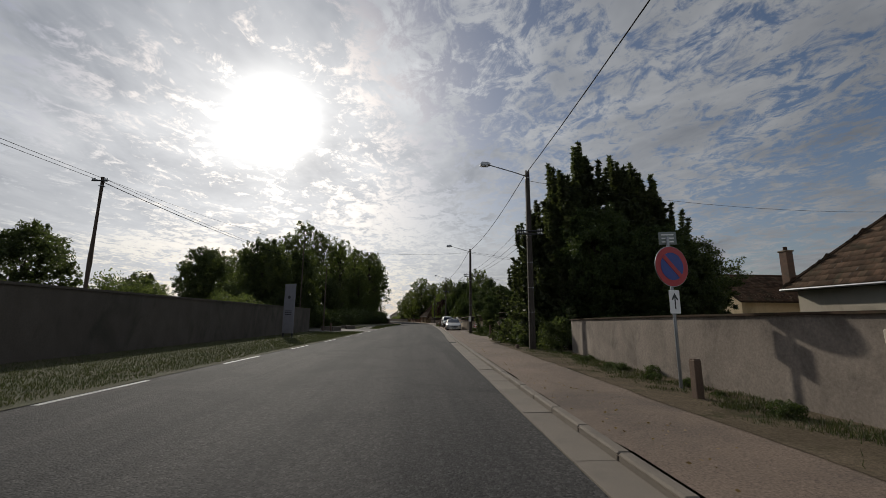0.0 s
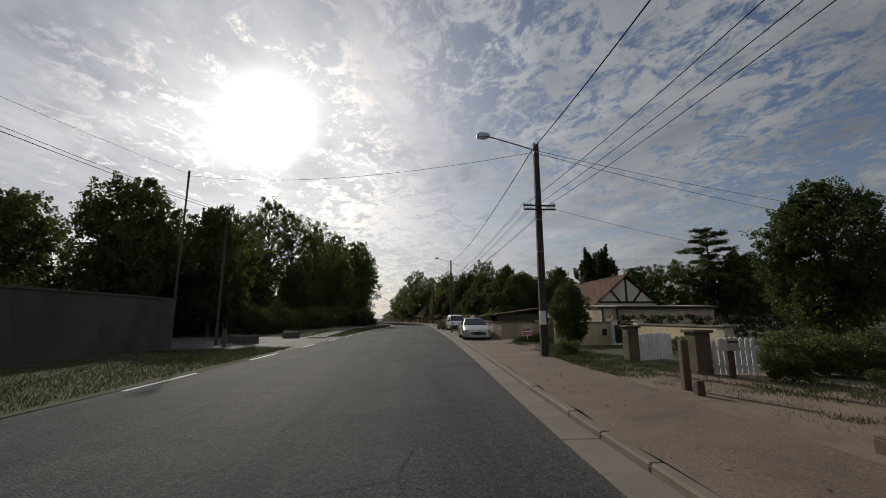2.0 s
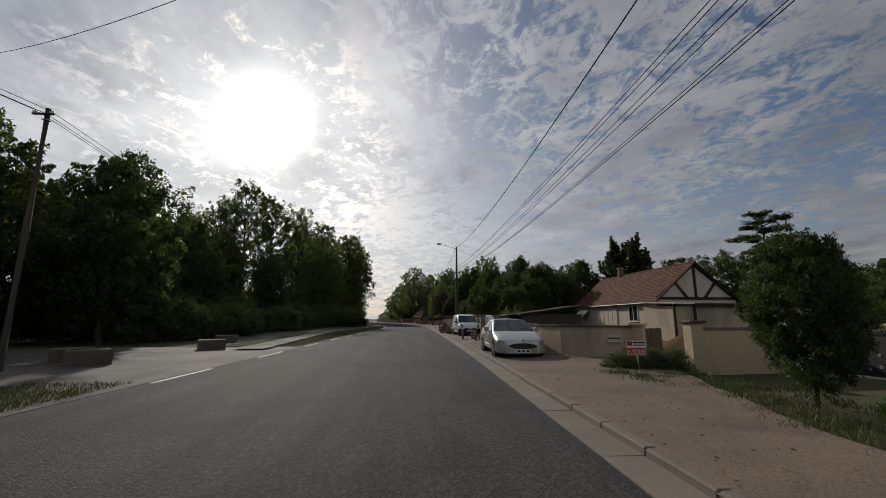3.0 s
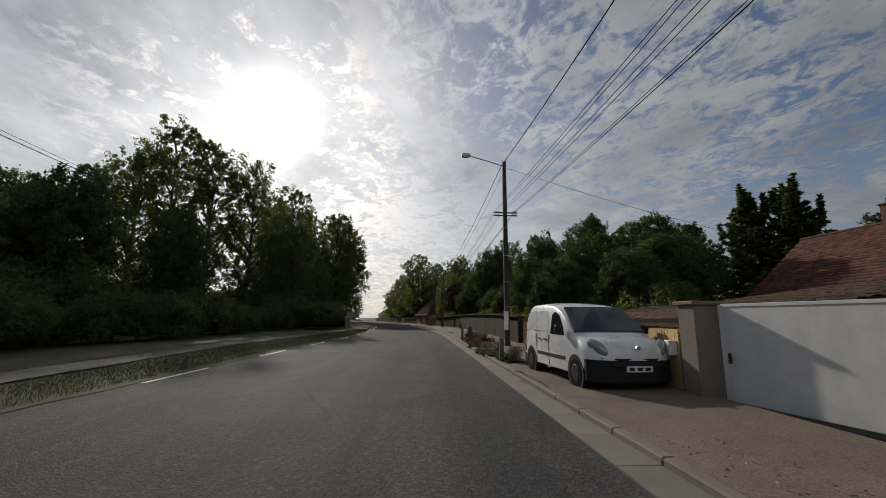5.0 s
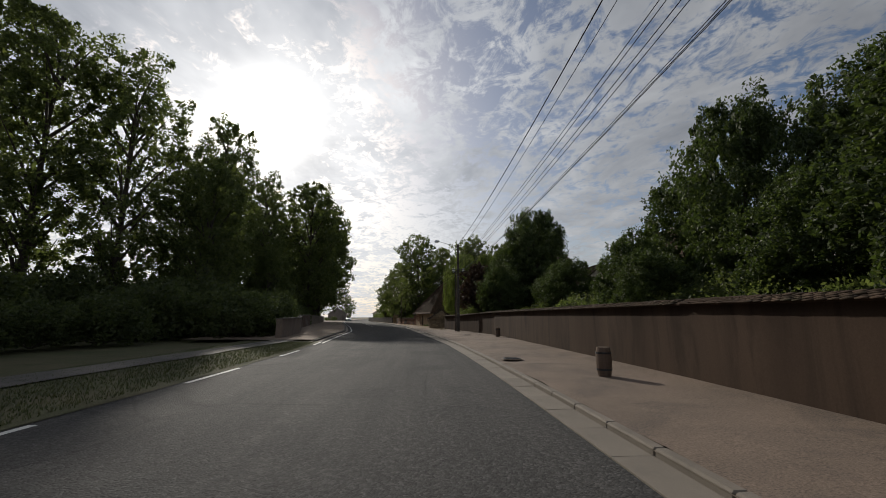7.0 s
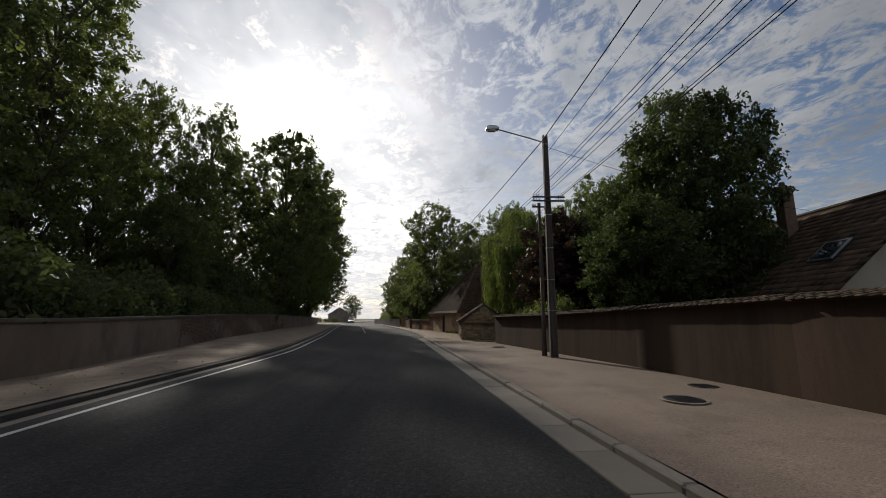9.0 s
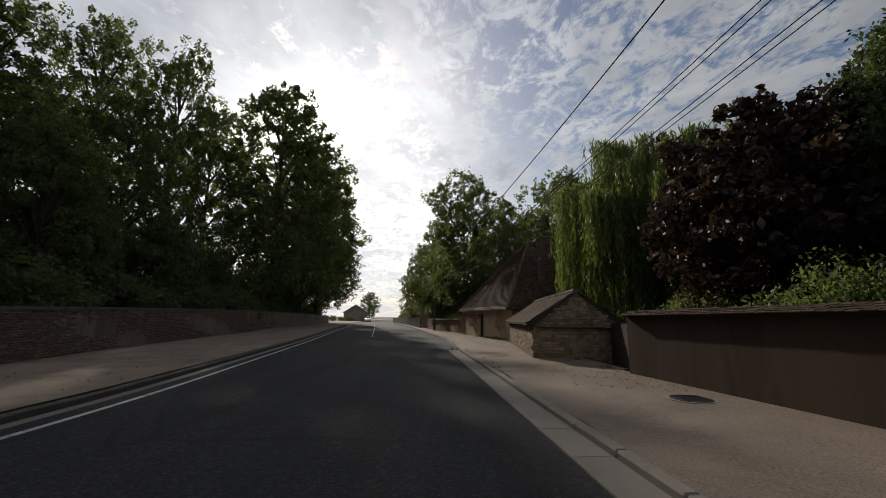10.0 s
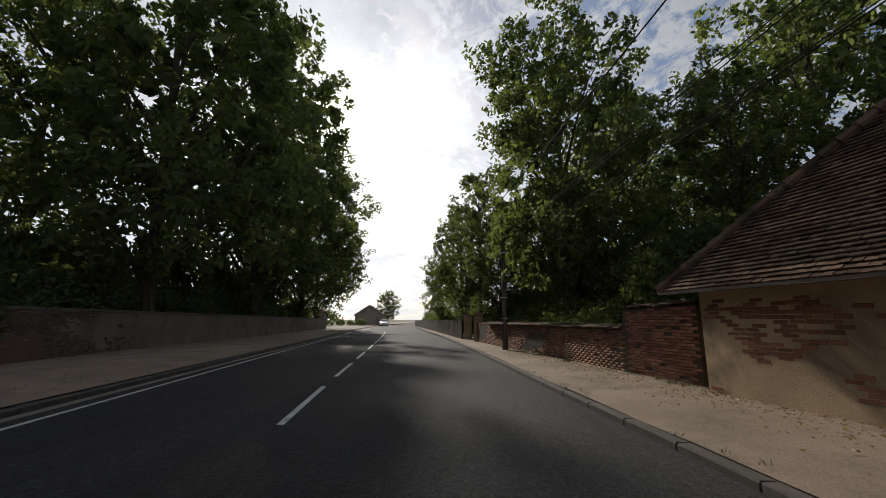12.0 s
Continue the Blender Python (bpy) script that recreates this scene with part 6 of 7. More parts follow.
def vehicle(name, profile, width, x, y, rz, belt, paint, label, category, wheels, wheel_r, panes, screen, back, bumper, tumble=0.2, grille=None):
    """A vehicle with its front to local -y: a body lofted over its width from a side profile, with panes, wheels, lamps and trim."""
    car = thing(name, x, y, 0.05, rz, label, category)
    half = width / 2

    def side_x(z):
        return half - max(0.0, z - belt) * tumble - 0.03 * max(0, belt - 0.45 - z)

    bm = bmesh.new()
    rows = []
    mid_y, top_z = 0.0, max(z for _, z in profile)
    for s in (-1, -0.96, -0.86, -0.6, 0, 0.6, 0.86, 0.96, 1):
        e = {1: 0.055, 0.96: 0.022, 0.86: 0.006}.get(abs(s), 0.0)
        bow = 0.30 * s ** 4 + 0.06 * s * s
        rows.append([bm.verts.new((math.copysign(min(abs(s) * half, side_x(z) * abs(s)), s) if s else 0.0, (py - mid_y) * (1 - e * 0.9) + (bow if py < -1.2 else 0.0) * (1 if z < belt + 0.15 else 0.5) - (bow * 0.5 if py > 1.6 else 0), z - e * (1.1 if z > 0.5 else -0.6) - (0.035 * s * s if z > top_z - 0.25 else 0))) for py, z in profile])
    n = len(profile)
    for a, b in zip(rows[:-1], rows[1:]):
        for j in range(n):
            bm.faces.new((a[j], a[(j + 1) % n], b[(j + 1) % n], b[j]))
    bm.faces.new(rows[0])
    bm.faces.new(rows[-1][::-1])
    bmesh.ops.recalc_face_normals(bm, faces=bm.faces[:])
    part("body", bm, paint, car, smooth=True)
    for s in (-1, 1):
        for k_, pane in enumerate(panes):
            bm = bmesh.new()
            o = [bm.verts.new((s * (side_x(z + 0.06) + 0.004), py, z)) for py, z in pane]
            i_ = [bm.verts.new((s * (side_x(z) - 0.05), py, z)) for py, z in pane]
            m = len(pane)
            bm.faces.new(o if s < 0 else o[::-1])
            for j in range(m):
                bm.faces.new((o[j], o[(j + 1) % m], i_[(j + 1) % m], i_[j]))
            bmesh.ops.recalc_face_normals(bm, faces=bm.faces[:])
            part("side_window" if k_ < back else "side_panel", bm, "glass" if k_ < back else paint, car)
        for wy in wheels:
            part("wheel_arch", tubed([(s * (half - 0.30), wy, wheel_r), (s * (half + 0.004), wy, wheel_r)], wheel_r + 0.065, 18), "black", car)
            wheel = part("wheel", tubed([(s * (half - 0.19), wy, wheel_r), (s * (half - 0.012), wy, wheel_r), (s * (half + 0.012), wy, wheel_r)], [wheel_r, wheel_r, wheel_r - 0.04], 20), "tyre", car)
            part("rim", tubed([(s * (half + 0.008), wy, wheel_r), (s * (half + 0.018), wy, wheel_r)], [wheel_r * 0.60, wheel_r * 0.52], 16), "black" if "van" in name else "galv", wheel)
            for q in range(5):
                a_ = q * 2 * math.pi / 5
                part("spoke_gap", tubed([(s * (half + 0.014), wy + math.cos(a_) * wheel_r * 0.38, wheel_r + math.sin(a_) * wheel_r * 0.38), (s * (half + 0.021), wy + math.cos(a_) * wheel_r * 0.38, wheel_r + math.sin(a_) * wheel_r * 0.38)], wheel_r * 0.11, 6), "black", wheel)
        mir = part("door_mirror", boxed(min(s * (half + 0.02), s * (half + 0.21)), max(s * (half + 0.02), s * (half + 0.21)), screen[0][0] + 0.28, screen[0][0] + 0.40, belt + 0.06, belt + 0.24, 0.03), "trim" if "van" in name else paint, car)
        part("door_handle", boxed(min(s * half * 0.995, s * (half + 0.022)), max(s * half * 0.995, s * (half + 0.018)), 0.30, 0.42, belt - 0.13, belt - 0.10), "trim" if "van" in name else paint, car)
        part("door_handle", boxed(min(s * half * 0.995, s * (half + 0.022)), max(s * half * 0.995, s * (half + 0.022)), 0.66 if "van" in name else 1.05, 0.78 if "van" in name else 1.18, belt - 0.13, belt - 0.10), "trim" if "van" in name else paint, car)
        part("side_strip", boxed(min(s * half * 0.99, s * (half + 0.014)), max(s * half * 0.99, s * (half + 0.014)), wheels[0] + 0.48, wheels[1] - 0.5, belt - 0.50, belt - 0.42, 0.006), "trim" if "van" in name else paint, car)
        for q in (0.14, 0.98) if "van" in name else (0.0, 0.95):
            part("door_seam", boxed(min(s * (half - 0.01), s * (half + 0.002)), max(s * (half - 0.01), s * (half + 0.002)), q, q + 0.012, 0.32, belt), "trim", car)
        bm = bmesh.new()
        bmesh.ops.create_icosphere(bm, subdivisions=3, radius=1.0)
        wide = "van" not in name
        if wide:
            turned = pose(s * (half - 0.28), bumper[0] + 0.22, bumper[1] + 0.10, 18, 0, -s * 58) @ Matrix.Diagonal((0.09, 0.27, 0.085, 1))
        else:
            turned = pose(s * (half - 0.23), bumper[0] + 0.27, bumper[1] + 0.19, 32, 0, -s * 36) @ Matrix.Diagonal((0.10, 0.25, 0.12, 1))
        bmesh.ops.transform(bm, matrix=turned, verts=bm.verts[:])
        part("headlamp", bm, "lamp_glass", car, "clear glass headlamp", smooth=True)
        M.setdefault("tail", plain("tail_lamp_red", (0.30, 0.02, 0.02), 0.25))
        part("tail_lamp", boxed(min(s * (half - 0.20), s * (half - 0.09)), max(s * (half - 0.20), s * (half - 0.09)), profile[-2][0] - 0.16, profile[-2][0] - 0.02, belt - 0.10, belt + 0.22, 0.02), "tail", car)
    (y0, z0), (y1, z1) = screen
    nrm = Vector((0, -(z1 - z0), (y1 - y0))).normalized() * 0.022
    bm = bmesh.new()
    w0, w1 = side_x(z0) - 0.07, side_x(z1) - 0.09
    qs = [Vector((-w0, y0 + 0.0, z0)), Vector((0, y0 - 0.02, z0)), Vector((w0, y0 + 0.0, z0)), Vector((w1, y1, z1)), Vector((0, y1 - 0.01, z1 + 0.012)), Vector((-w1, y1, z1))]
    o = [bm.verts.new(p + nrm) for p in qs]
    i_ = [bm.verts.new(p - nrm * 4) for p in qs]
    bm.faces.new((o[0], o[1], o[4], o[5]))
    bm.faces.new((o[1], o[2], o[3], o[4]))
    for j in range(6):
        bm.faces.new((o[j], o[(j + 1) % 6], i_[(j + 1) % 6], i_[j]))
    bmesh.ops.recalc_face_normals(bm, faces=bm.faces[:])
    part("windscreen", bm, "glass", car)
    bm = bmesh.new()
    curve = [(q / 8 * (half - 0.005), bumper[0] - 0.03 + 0.30 * (q / 8) ** 4 + 0.06 * (q / 8) ** 2) for q in range(-8, 9)]
    prism(bm, curve + [(half - 0.03, bumper[0] + 0.62), (-half + 0.03, bumper[0] + 0.62)], 0.2, bumper[1], "z")
    bmesh.ops.bevel(bm, geom=[e for e in bm.edges if abs(e.verts[0].co.z - e.verts[1].co.z) < 1e-4], offset=0.035, segments=2, affect="EDGES")
    part("front_bumper", bm, bumper[2], car, smooth=True)
    part("rear_bumper", boxed(-half + 0.05, half - 0.05, profile[-1][0] - 0.25, profile[-1][0] + 0.06, 0.22, 0.50, 0.04), bumper[2], car)
    plate_z = 0.42 if "van" in name else 0.24
    plate = part("number_plate", boxed(-0.26, 0.26, bumper[0] - 0.05, bumper[0] - 0.02, plate_z, plate_z + 0.11, 0.004), "white", car)
    for q in (-0.16, 0.0, 0.16):
        part("plate_bar", boxed(q - 0.055, q + 0.055, bumper[0] - 0.054, bumper[0] - 0.05, plate_z + 0.025, plate_z + 0.085), "black", plate)
    if grille:
        part("grille", prism(bmesh.new(), [(grille[0] * math.cos(q * math.pi / 12), (grille[1] + grille[2]) / 2 + (grille[2] - grille[1]) / 2 * math.sin(q * math.pi / 12)) for q in range(24)], bumper[0] - 0.04, bumper[0] + 0.1), "black", car)
    part("badge", tubed([(0, bumper[0] - 0.05, grille[3]), (0, bumper[0] - 0.01, grille[3])], 0.045, 6), "galv", car)
    car.scale = (0.93, 0.93, 0.93)
    for a_, b_ in ((-0.45, 0.05), (0.05, 0.55)):
        part("wiper", tubed([(a_, y0 + 0.02, z0 + 0.03), (b_, y0 + 0.14, z0 + 0.10)], 0.009, 4), "black", car)
    return car


vehicle("panel_van", [(-2.08, 0.26), (-2.12, 0.60), (-2.06, 0.84), (-1.86, 0.98), (-1.45, 1.06), (-1.12, 1.13), (-0.78, 1.40), (-0.42, 1.64), (0.0, 1.76), (0.7, 1.815), (1.7, 1.80), (1.96, 1.71), (2.04, 1.35), (2.09, 0.95), (2.10, 0.5), (2.06, 0.26)],
        1.78, 5.1, 64.1, 2.5, 1.02, "car_white", "white compact panel van parked on the pavement", "van", (-1.30, 1.40), 0.31,
        [[(-0.78, 1.04), (0.05, 1.05), (0.06, 1.50), (-0.10, 1.57), (-0.36, 1.50), (-0.62, 1.27)], [(0.20, 1.10), (0.95, 1.10), (0.98, 1.60), (0.40, 1.60), (0.28, 1.50)], [(1.08, 1.10), (1.85, 1.12), (1.80, 1.52), (1.62, 1.60), (1.12, 1.60)]],
        ((-1.14, 1.14), (-0.40, 1.66)), 1, (-2.10, 0.66, "trim"), 0.17, (0.55, 0.50, 0.60, 0.86))
vehicle("saloon_car", [(-2.28, 0.24), (-2.34, 0.50), (-2.26, 0.66), (-1.9, 0.80), (-1.15, 0.93), (-0.92, 0.97), (-0.45, 1.20), (-0.05, 1.37), (0.45, 1.43), (0.95, 1.38), (1.45, 1.20), (1.8, 1.05), (2.2, 1.0), (2.32, 0.75), (2.28, 0.26)],
        1.80, 4.38, 47.15, -2.0, 0.86, "car_silver", "silver saloon car parked facing the road's near end", "car", (-1.38, 1.34), 0.32,
        [[(-0.62, 0.93), (0.22, 0.95), (0.22, 1.33), (0.0, 1.32), (-0.32, 1.18)], [(0.30, 0.95), (1.12, 0.97), (1.02, 1.22), (0.72, 1.32), (0.30, 1.34)]],
        ((-0.94, 0.97), (-0.08, 1.36)), 2, (-2.32, 0.46, "car_silver"), 0.42, (0.50, 0.36, 0.56, 0.66))
vehicle("saloon_car", [(-2.28, 0.24), (-2.34, 0.50), (-2.26, 0.66), (-1.9, 0.80), (-1.15, 0.93), (-0.92, 0.97), (-0.45, 1.20), (-0.05, 1.37), (0.45, 1.43), (0.95, 1.38), (1.45, 1.20), (1.8, 1.05), (2.2, 1.0), (2.32, 0.75), (2.28, 0.26)],
        1.80, -21.4, 219, 12, 0.86, "car_white", "far white car at the junction", "car", (-1.38, 1.34), 0.32,
        [[(-0.62, 0.93), (0.22, 0.95), (0.22, 1.33), (0.0, 1.32), (-0.32, 1.18)], [(0.30, 0.95), (1.12, 0.97), (1.02, 1.22), (0.72, 1.32), (0.30, 1.34)]],
        ((-0.94, 0.97), (-0.08, 1.36)), 2, (-2.32, 0.46, "car_white"), 0.42, (0.50, 0.36, 0.56, 0.66))


# ---- signs, bollards and street furniture ----
M["sign_red"] = plain("sign_red", (0.40, 0.025, 0.03), 0.4)
M["sign_blue"] = plain("sign_blue", (0.02, 0.05, 0.26), 0.4)
M["plate_green"] = plain("plate_green_grey", (0.20, 0.225, 0.215), 0.5)


def disc(bm, r, y0, y1, cz, n=32):
    return prism(bm, [(r * math.cos(2 * math.pi * i / n), cz + r * math.sin(2 * math.pi * i / n)) for i in range(n)], y0, y1)


sign = thing("no_parking_sign", 4.86, 7.2, 0.1, 12, "round red and blue no-parking sign on a grey post", "road sign")
part("post", tubed([(0, 0.03, 0), (0, 0.03, 2.85)], 0.03, 8), "galv", sign)
part("disc", disc(bmesh.new(), 0.39, -0.012, 0.0, 2.27), "galv", sign)
part("red_ring", disc(bmesh.new(), 0.38, -0.018, -0.012, 2.27), "sign_red", sign)
part("blue_field", disc(bmesh.new(), 0.265, -0.024, -0.018, 2.27), "sign_blue", sign)
bm = bmesh.new()
c45 = math.sqrt(0.5)
prism(bm, [(-0.26 * c45 - 0.03, 2.27 + 0.26 * c45 - 0.03), (-0.26 * c45 + 0.03, 2.27 + 0.26 * c45 + 0.03), (0.26 * c45 + 0.03, 2.27 - 0.26 * c45 + 0.03), (0.26 * c45 - 0.03, 2.27 - 0.26 * c45 - 0.03)], -0.03, -0.024)
part("red_bar", bm, "sign_red", sign)
plate = part("arrow_plate", boxed(-0.12, 0.12, -0.012, 0.0, 1.38, 1.82, 0.01), "white", sign, "white plate with a black arrow")
bm = boxed(-0.012, 0.012, -0.017, -0.012, 1.46, 1.70)
prism(bm, [(0, 1.76), (-0.075, 1.64), (-0.05, 1.625), (0, 1.70), (0.05, 1.625), (0.075, 1.64)], -0.017, -0.012)
part("arrow", bm, "black", plate)
top_plate = part("street_plate", boxed(-0.16, 0.16, 0.05, 0.065, 2.70, 2.96, 0.01), "plate_green", sign, "small grey-green plate", at=pose(0, 0, 0, 0, 0, -25))
for z in (2.76, 2.83, 2.90):
    part("text_bar", boxed(-0.11, 0.11, 0.044, 0.05, z - 0.012, z + 0.012), "white", top_plate)

sale = thing("sale_sign", 6.3, 41.75, 0.1, -4, "red and white sale board on a leaning stake", "sign")
part("stake", tubed([(0.06, 0, -0.05), (-0.02, 0, 0.48)], 0.014, 6), "white", sale)
bd = part("board", boxed(-0.30, 0.30, -0.012, 0.0, 0.38, 0.76, 0.005), "white", sale)
part("red_field", boxed(-0.285, 0.285, -0.017, -0.012, 0.395, 0.575), "red", bd)
part("red_corner", boxed(-0.285, -0.13, -0.017, -0.012, 0.63, 0.745), "red", bd)
part("text_bar", boxed(-0.10, 0.27, -0.016, -0.012, 0.69, 0.735), "black", bd)
part("text_bar", boxed(-0.10, 0.27, -0.016, -0.012, 0.63, 0.66), "red", bd)
part("text_bar", boxed(-0.24, 0.24, -0.0205, -0.017, 0.41, 0.43), "white", bd)
words = bpy.data.curves.new("lettering", "FONT")
words.body, words.size, words.align_x, words.extrude = "A VENDRE", 0.115, "CENTER", 0.001
words.materials.append(M["white"])
wob = new("lettering", words)
wob.parent, wob.matrix_basis = bd, pose(0, -0.0195, 0.455, 90, 0, 0)
sale.matrix_basis = sale.matrix_basis @ Matrix.Diagonal((0.84, 1, 0.95, 1))


def bollard(x, y, h=0.68, s=0.13, label="square weathered wooden bollard"):
    b = thing("wooden_bollard", x, y, 0.09, random.uniform(-6, 6), label, "bollard", "wooden bollards")
    part("post", boxed(-s / 2, s / 2, -s / 2, s / 2, -0.05, h, 0.012), "post_wood", b)
    part("cap", boxed(-s / 2 + 0.008, s / 2 - 0.008, -s / 2 + 0.008, s / 2 - 0.008, h, h + 0.015, 0.006), "post_wood", b)
    return b


for x, y, h in ((4.5, 6.3, 0.64), (4.84, 22.6, 0.36), (4.83, 25.0, 0.14), (5.16, 27.9, 0.22), (4.3, 16.9, 0.2), (5.3, 28.4, 0.86), (3.95, 57.3, 0.64), (4.5, 55.6, 0.6), (3.9, 67.5, 0.66), (4.38, 66.3, 0.62), (4.08, 79.1, 0.70)):
    bollard(x, y, h)


def barrel(x, y):
    b = thing("barrel_planter", x, y, 0.12, 0, "brown wooden barrel standing on the pavement", "planter")
    part("barrel_body", tubed([(0, 0, 0), (0, 0, 0.15), (0, 0, 0.31), (0, 0, 0.47), (0, 0, 0.6)], [0.13, 0.155, 0.165, 0.155, 0.135], 14), "post_wood", b)
    for z in (0.12, 0.46):
        part("hoop", tubed([(0, 0, z), (0, 0, z + 0.04)], 0.162, 14), "iron", b)
    return b


barrel(5.55, 86.5)
barrel(6.7, 103.0)


def manhole(x, y, r, label):
    b = thing("manhole_cover", x, y, 0.125, 0, label, "manhole cover")
    part("ring", tubed([(0, 0, 0), (0, 0, 0.014)], r, 24), "mortar", b)
    part("lid", tubed([(0, 0, 0.014), (0, 0, 0.022)], r * 0.85, 24), "iron", b)
    for i in range(-3, 4):
        part("rib", boxed(-r * 0.6, r * 0.6, i * r * 0.2 - 0.012, i * r * 0.2 + 0.012, 0.022, 0.028), "iron", b)


manhole(4.3, 117.4, 0.36, "dark round iron manhole cover in the pavement")
manhole(6.3, 107.2, 0.3, "round manhole cover with a pale concrete ring")
manhole(5.15, 106.0, 0.34, "dark round iron manhole cover in the pavement")
manhole(4.4, 90.0, 0.32, "dark round iron manhole cover in the pavement")
drain = thing("storm_drain", 1.93, 23.4, 0.012, 1, "dark iron storm drain in the gutter", "drain")
part("recess", boxed(-0.02, 0.40, -0.3, 0.3, 0.0, 0.006), "black", drain)
for i in range(9):
    part("bar", boxed(0.0, 0.38, -0.28 + i * 0.065, -0.25 + i * 0.065, 0.006, 0.018, 0.003), "iron", drain)


def stone_block(x, y, w, d, h, rz):
    b = boxed(-w / 2, w / 2, -d / 2, d / 2, -0.05, h, 0.035)
    r = random.Random(int(x * 10 + y))
    for v in b.verts:
        v.co += Vector((r.uniform(-0.02, 0.02), r.uniform(-0.02, 0.02), r.uniform(-0.02, 0.02)))
    ob = new("stone_block", finish("stone_block", b, "dark_wall"))
    ob.matrix_basis = pose(x, y, 0.02, 0, 0, rz)
    tagged(ob, "rough grey stone block barring the opening", "stone block", "stone blocks")


for x, y, rz in ((-8.7, 44.6, 40), (-9.9, 45.6, 35), (-8.1, 50.6, 30), (-9.6, 55.5, 10)):
    stone_block(x, y, 1.05, 0.6, 0.42, rz)
bollard(-8.6, 41.6, 0.75, 0.16, "dark square wooden post at the edge of the grass")

M["panel_grey"] = plain("dull_panel_paint", (0.20, 0.195, 0.215), 0.6, spec=0.2)
panel = thing("upright_panel", -8.75, 28.3, 0.05, -28, "tall narrow grey information panel on the verge", "sign")
part("board", boxed(-0.48, 0.48, -0.05, 0.05, 0.25, 3.62, 0.02), "panel_grey", panel)
part("face", boxed(-0.44, 0.44, -0.058, -0.05, 0.35, 3.55, 0.004), "panel_grey", panel)
part("emblem", disc(bmesh.new(), 0.12, -0.064, -0.058, 2.7, 12), "iron", panel)
for z in (1.5, 1.62, 1.74):
    part("text_bar", boxed(-0.3, 0.3, -0.063, -0.058, z, z + 0.05), "iron", panel)
for s in (-0.4, 0.4):
    part("leg", boxed(s - 0.04, s + 0.04, -0.04, 0.04, -0.05, 0.25), "iron", panel)
util = thing("cable_box", 6.3, 17.1, 0.08, 5, "small pale concrete cable box by the wall's end", "utility box")
part("case", boxed(-0.2, 0.2, -0.14, 0.14, 0, 0.55, 0.015), "plaster", util)
part("lid", boxed(-0.22, 0.22, -0.16, 0.16, 0.55, 0.59, 0.01), "plaster", util)

# ---- planting ----
random.seed(21)
sh_dark = [shrub("shrub", 101 + i, 1.7, 1.25, "leaf_dark", "dense dark green shrub", 56, 80, 0.07) for i in range(2)]
sh_fresh = [shrub("shrub", 111 + i, 1.5, 1.1, "leaf_fresh", "leafy green shrub", 56, 80, 0.06) for i in range(2)]
under = [shrub("undergrowth", 121 + i, 3.6, 2.9, "leaf_dark", "dark undergrowth below the park trees", 80, 110, 0.13) for i in range(3)]
hedge = [shrub("hedge_bush", 131 + i, 2.4, 1.8, "leaf_oak", "dark hedge bush behind the wall", 64, 180, 0.058) for i in range(2)]


def clipped_hedge(name, length, depth, height, label):
    """A flat-topped hedge along local x, dense with small leaves."""
    q = np.random.default_rng(151)
    ob = thing(name, 0, 0, 0, 0, label, "hedge")
    bm = bmesh.new()
    for i in range(int(length / 0.6)):
        tube(bm, [(0.3 + i * 0.6, depth / 2, -0.05), (0.3 + i * 0.6 + q.uniform(-0.1, 0.1), depth / 2, height * 0.7)], [0.03, 0.012], 5, caps=False)
    part("stem_row", bm, "bark", ob)
    n = int(length * 22)
    cs = np.stack([q.uniform(0, length, n), q.uniform(0.1, depth - 0.1, n), q.uniform(0.12, height - 0.12, n)], 1)
    v, f = leaves(q, cs, np.full(n, 0.17), 60, 0.06, 0.1)
    v[:, 2] = np.minimum(v[:, 2], height + q.uniform(-0.03, 0.03, len(v)))
    part("foliage", arrays("foliage", v, f, "leaf_hedge_shaded"), None, ob)
    return ob


def scatter(protos, spots, s0=0.85, s1=1.15, label=""):
    for i, (x, y) in enumerate(spots):
        s = random.uniform(s0, s1)
        plant(protos[i % len(protos)], x, y, 0.03, random.uniform(0, 360), s, s * random.uniform(0.85, 1.15), label)


# by the first wall's end and under the conifers
scatter(sh_dark, [(6.0, 16.6), (6.6, 18.2), (5.9, 19.4), (6.3, 21.0), (5.7, 22.4), (7.6, 16.6), (8.6, 17.2)], 0.8, 1.1, "dense shrub at the foot of the conifers")
scatter(sh_fresh, [(5.0 + 0.03 * q + random.uniform(-0.35, 0.25), q) for q in (3.2, 5.1, 6.6, 7.4, 8.3, 9.1, 9.9, 10.4, 11.2, 12.0, 12.7, 13.3, 14.2, 14.9)], 0.09, 0.24, "leafy weed growing at the foot of the wall")
scatter(sh_fresh, [(5.3, 18.4), (5.25, 20.4), (5.2, 22.8), (5.3, 23.6)], 0.5, 0.75, "wild green shrub beside the pavement")
for x, y, s, z_ in ((19.9, 38.4, 0.95, 1.0), (7.12, 38.1, 0.29, 0.37)):
    plant(garden_keep, x, y, 0, 40 * x, s, z_, "bushy green tree beside the drive")
scatter(sh_fresh, [(5.7, 35.2), (6.2, 36.0)], 0.3, 0.42, "rose bush at the foot of the pole")
juniper = shrub("juniper_bush", 155, 0.85, 0.95, "leaf_conifer", "low dark spreading juniper bush by the sale board", 70, 120, 0.035)
for x, y, k in ((6.65, 42.25, 0.85), (7.15, 42.0, 0.8), (6.15, 42.3, 0.6)):
    plant(juniper, x, y, 0.05, 70 * x, k, k * 0.85)
drop_proto(juniper)
scatter(sh_fresh, [(10.2, 37.6), (10.35, 35.6), (9.9, 31.0)], 0.45, 0.65, "garden shrub beside the drive")
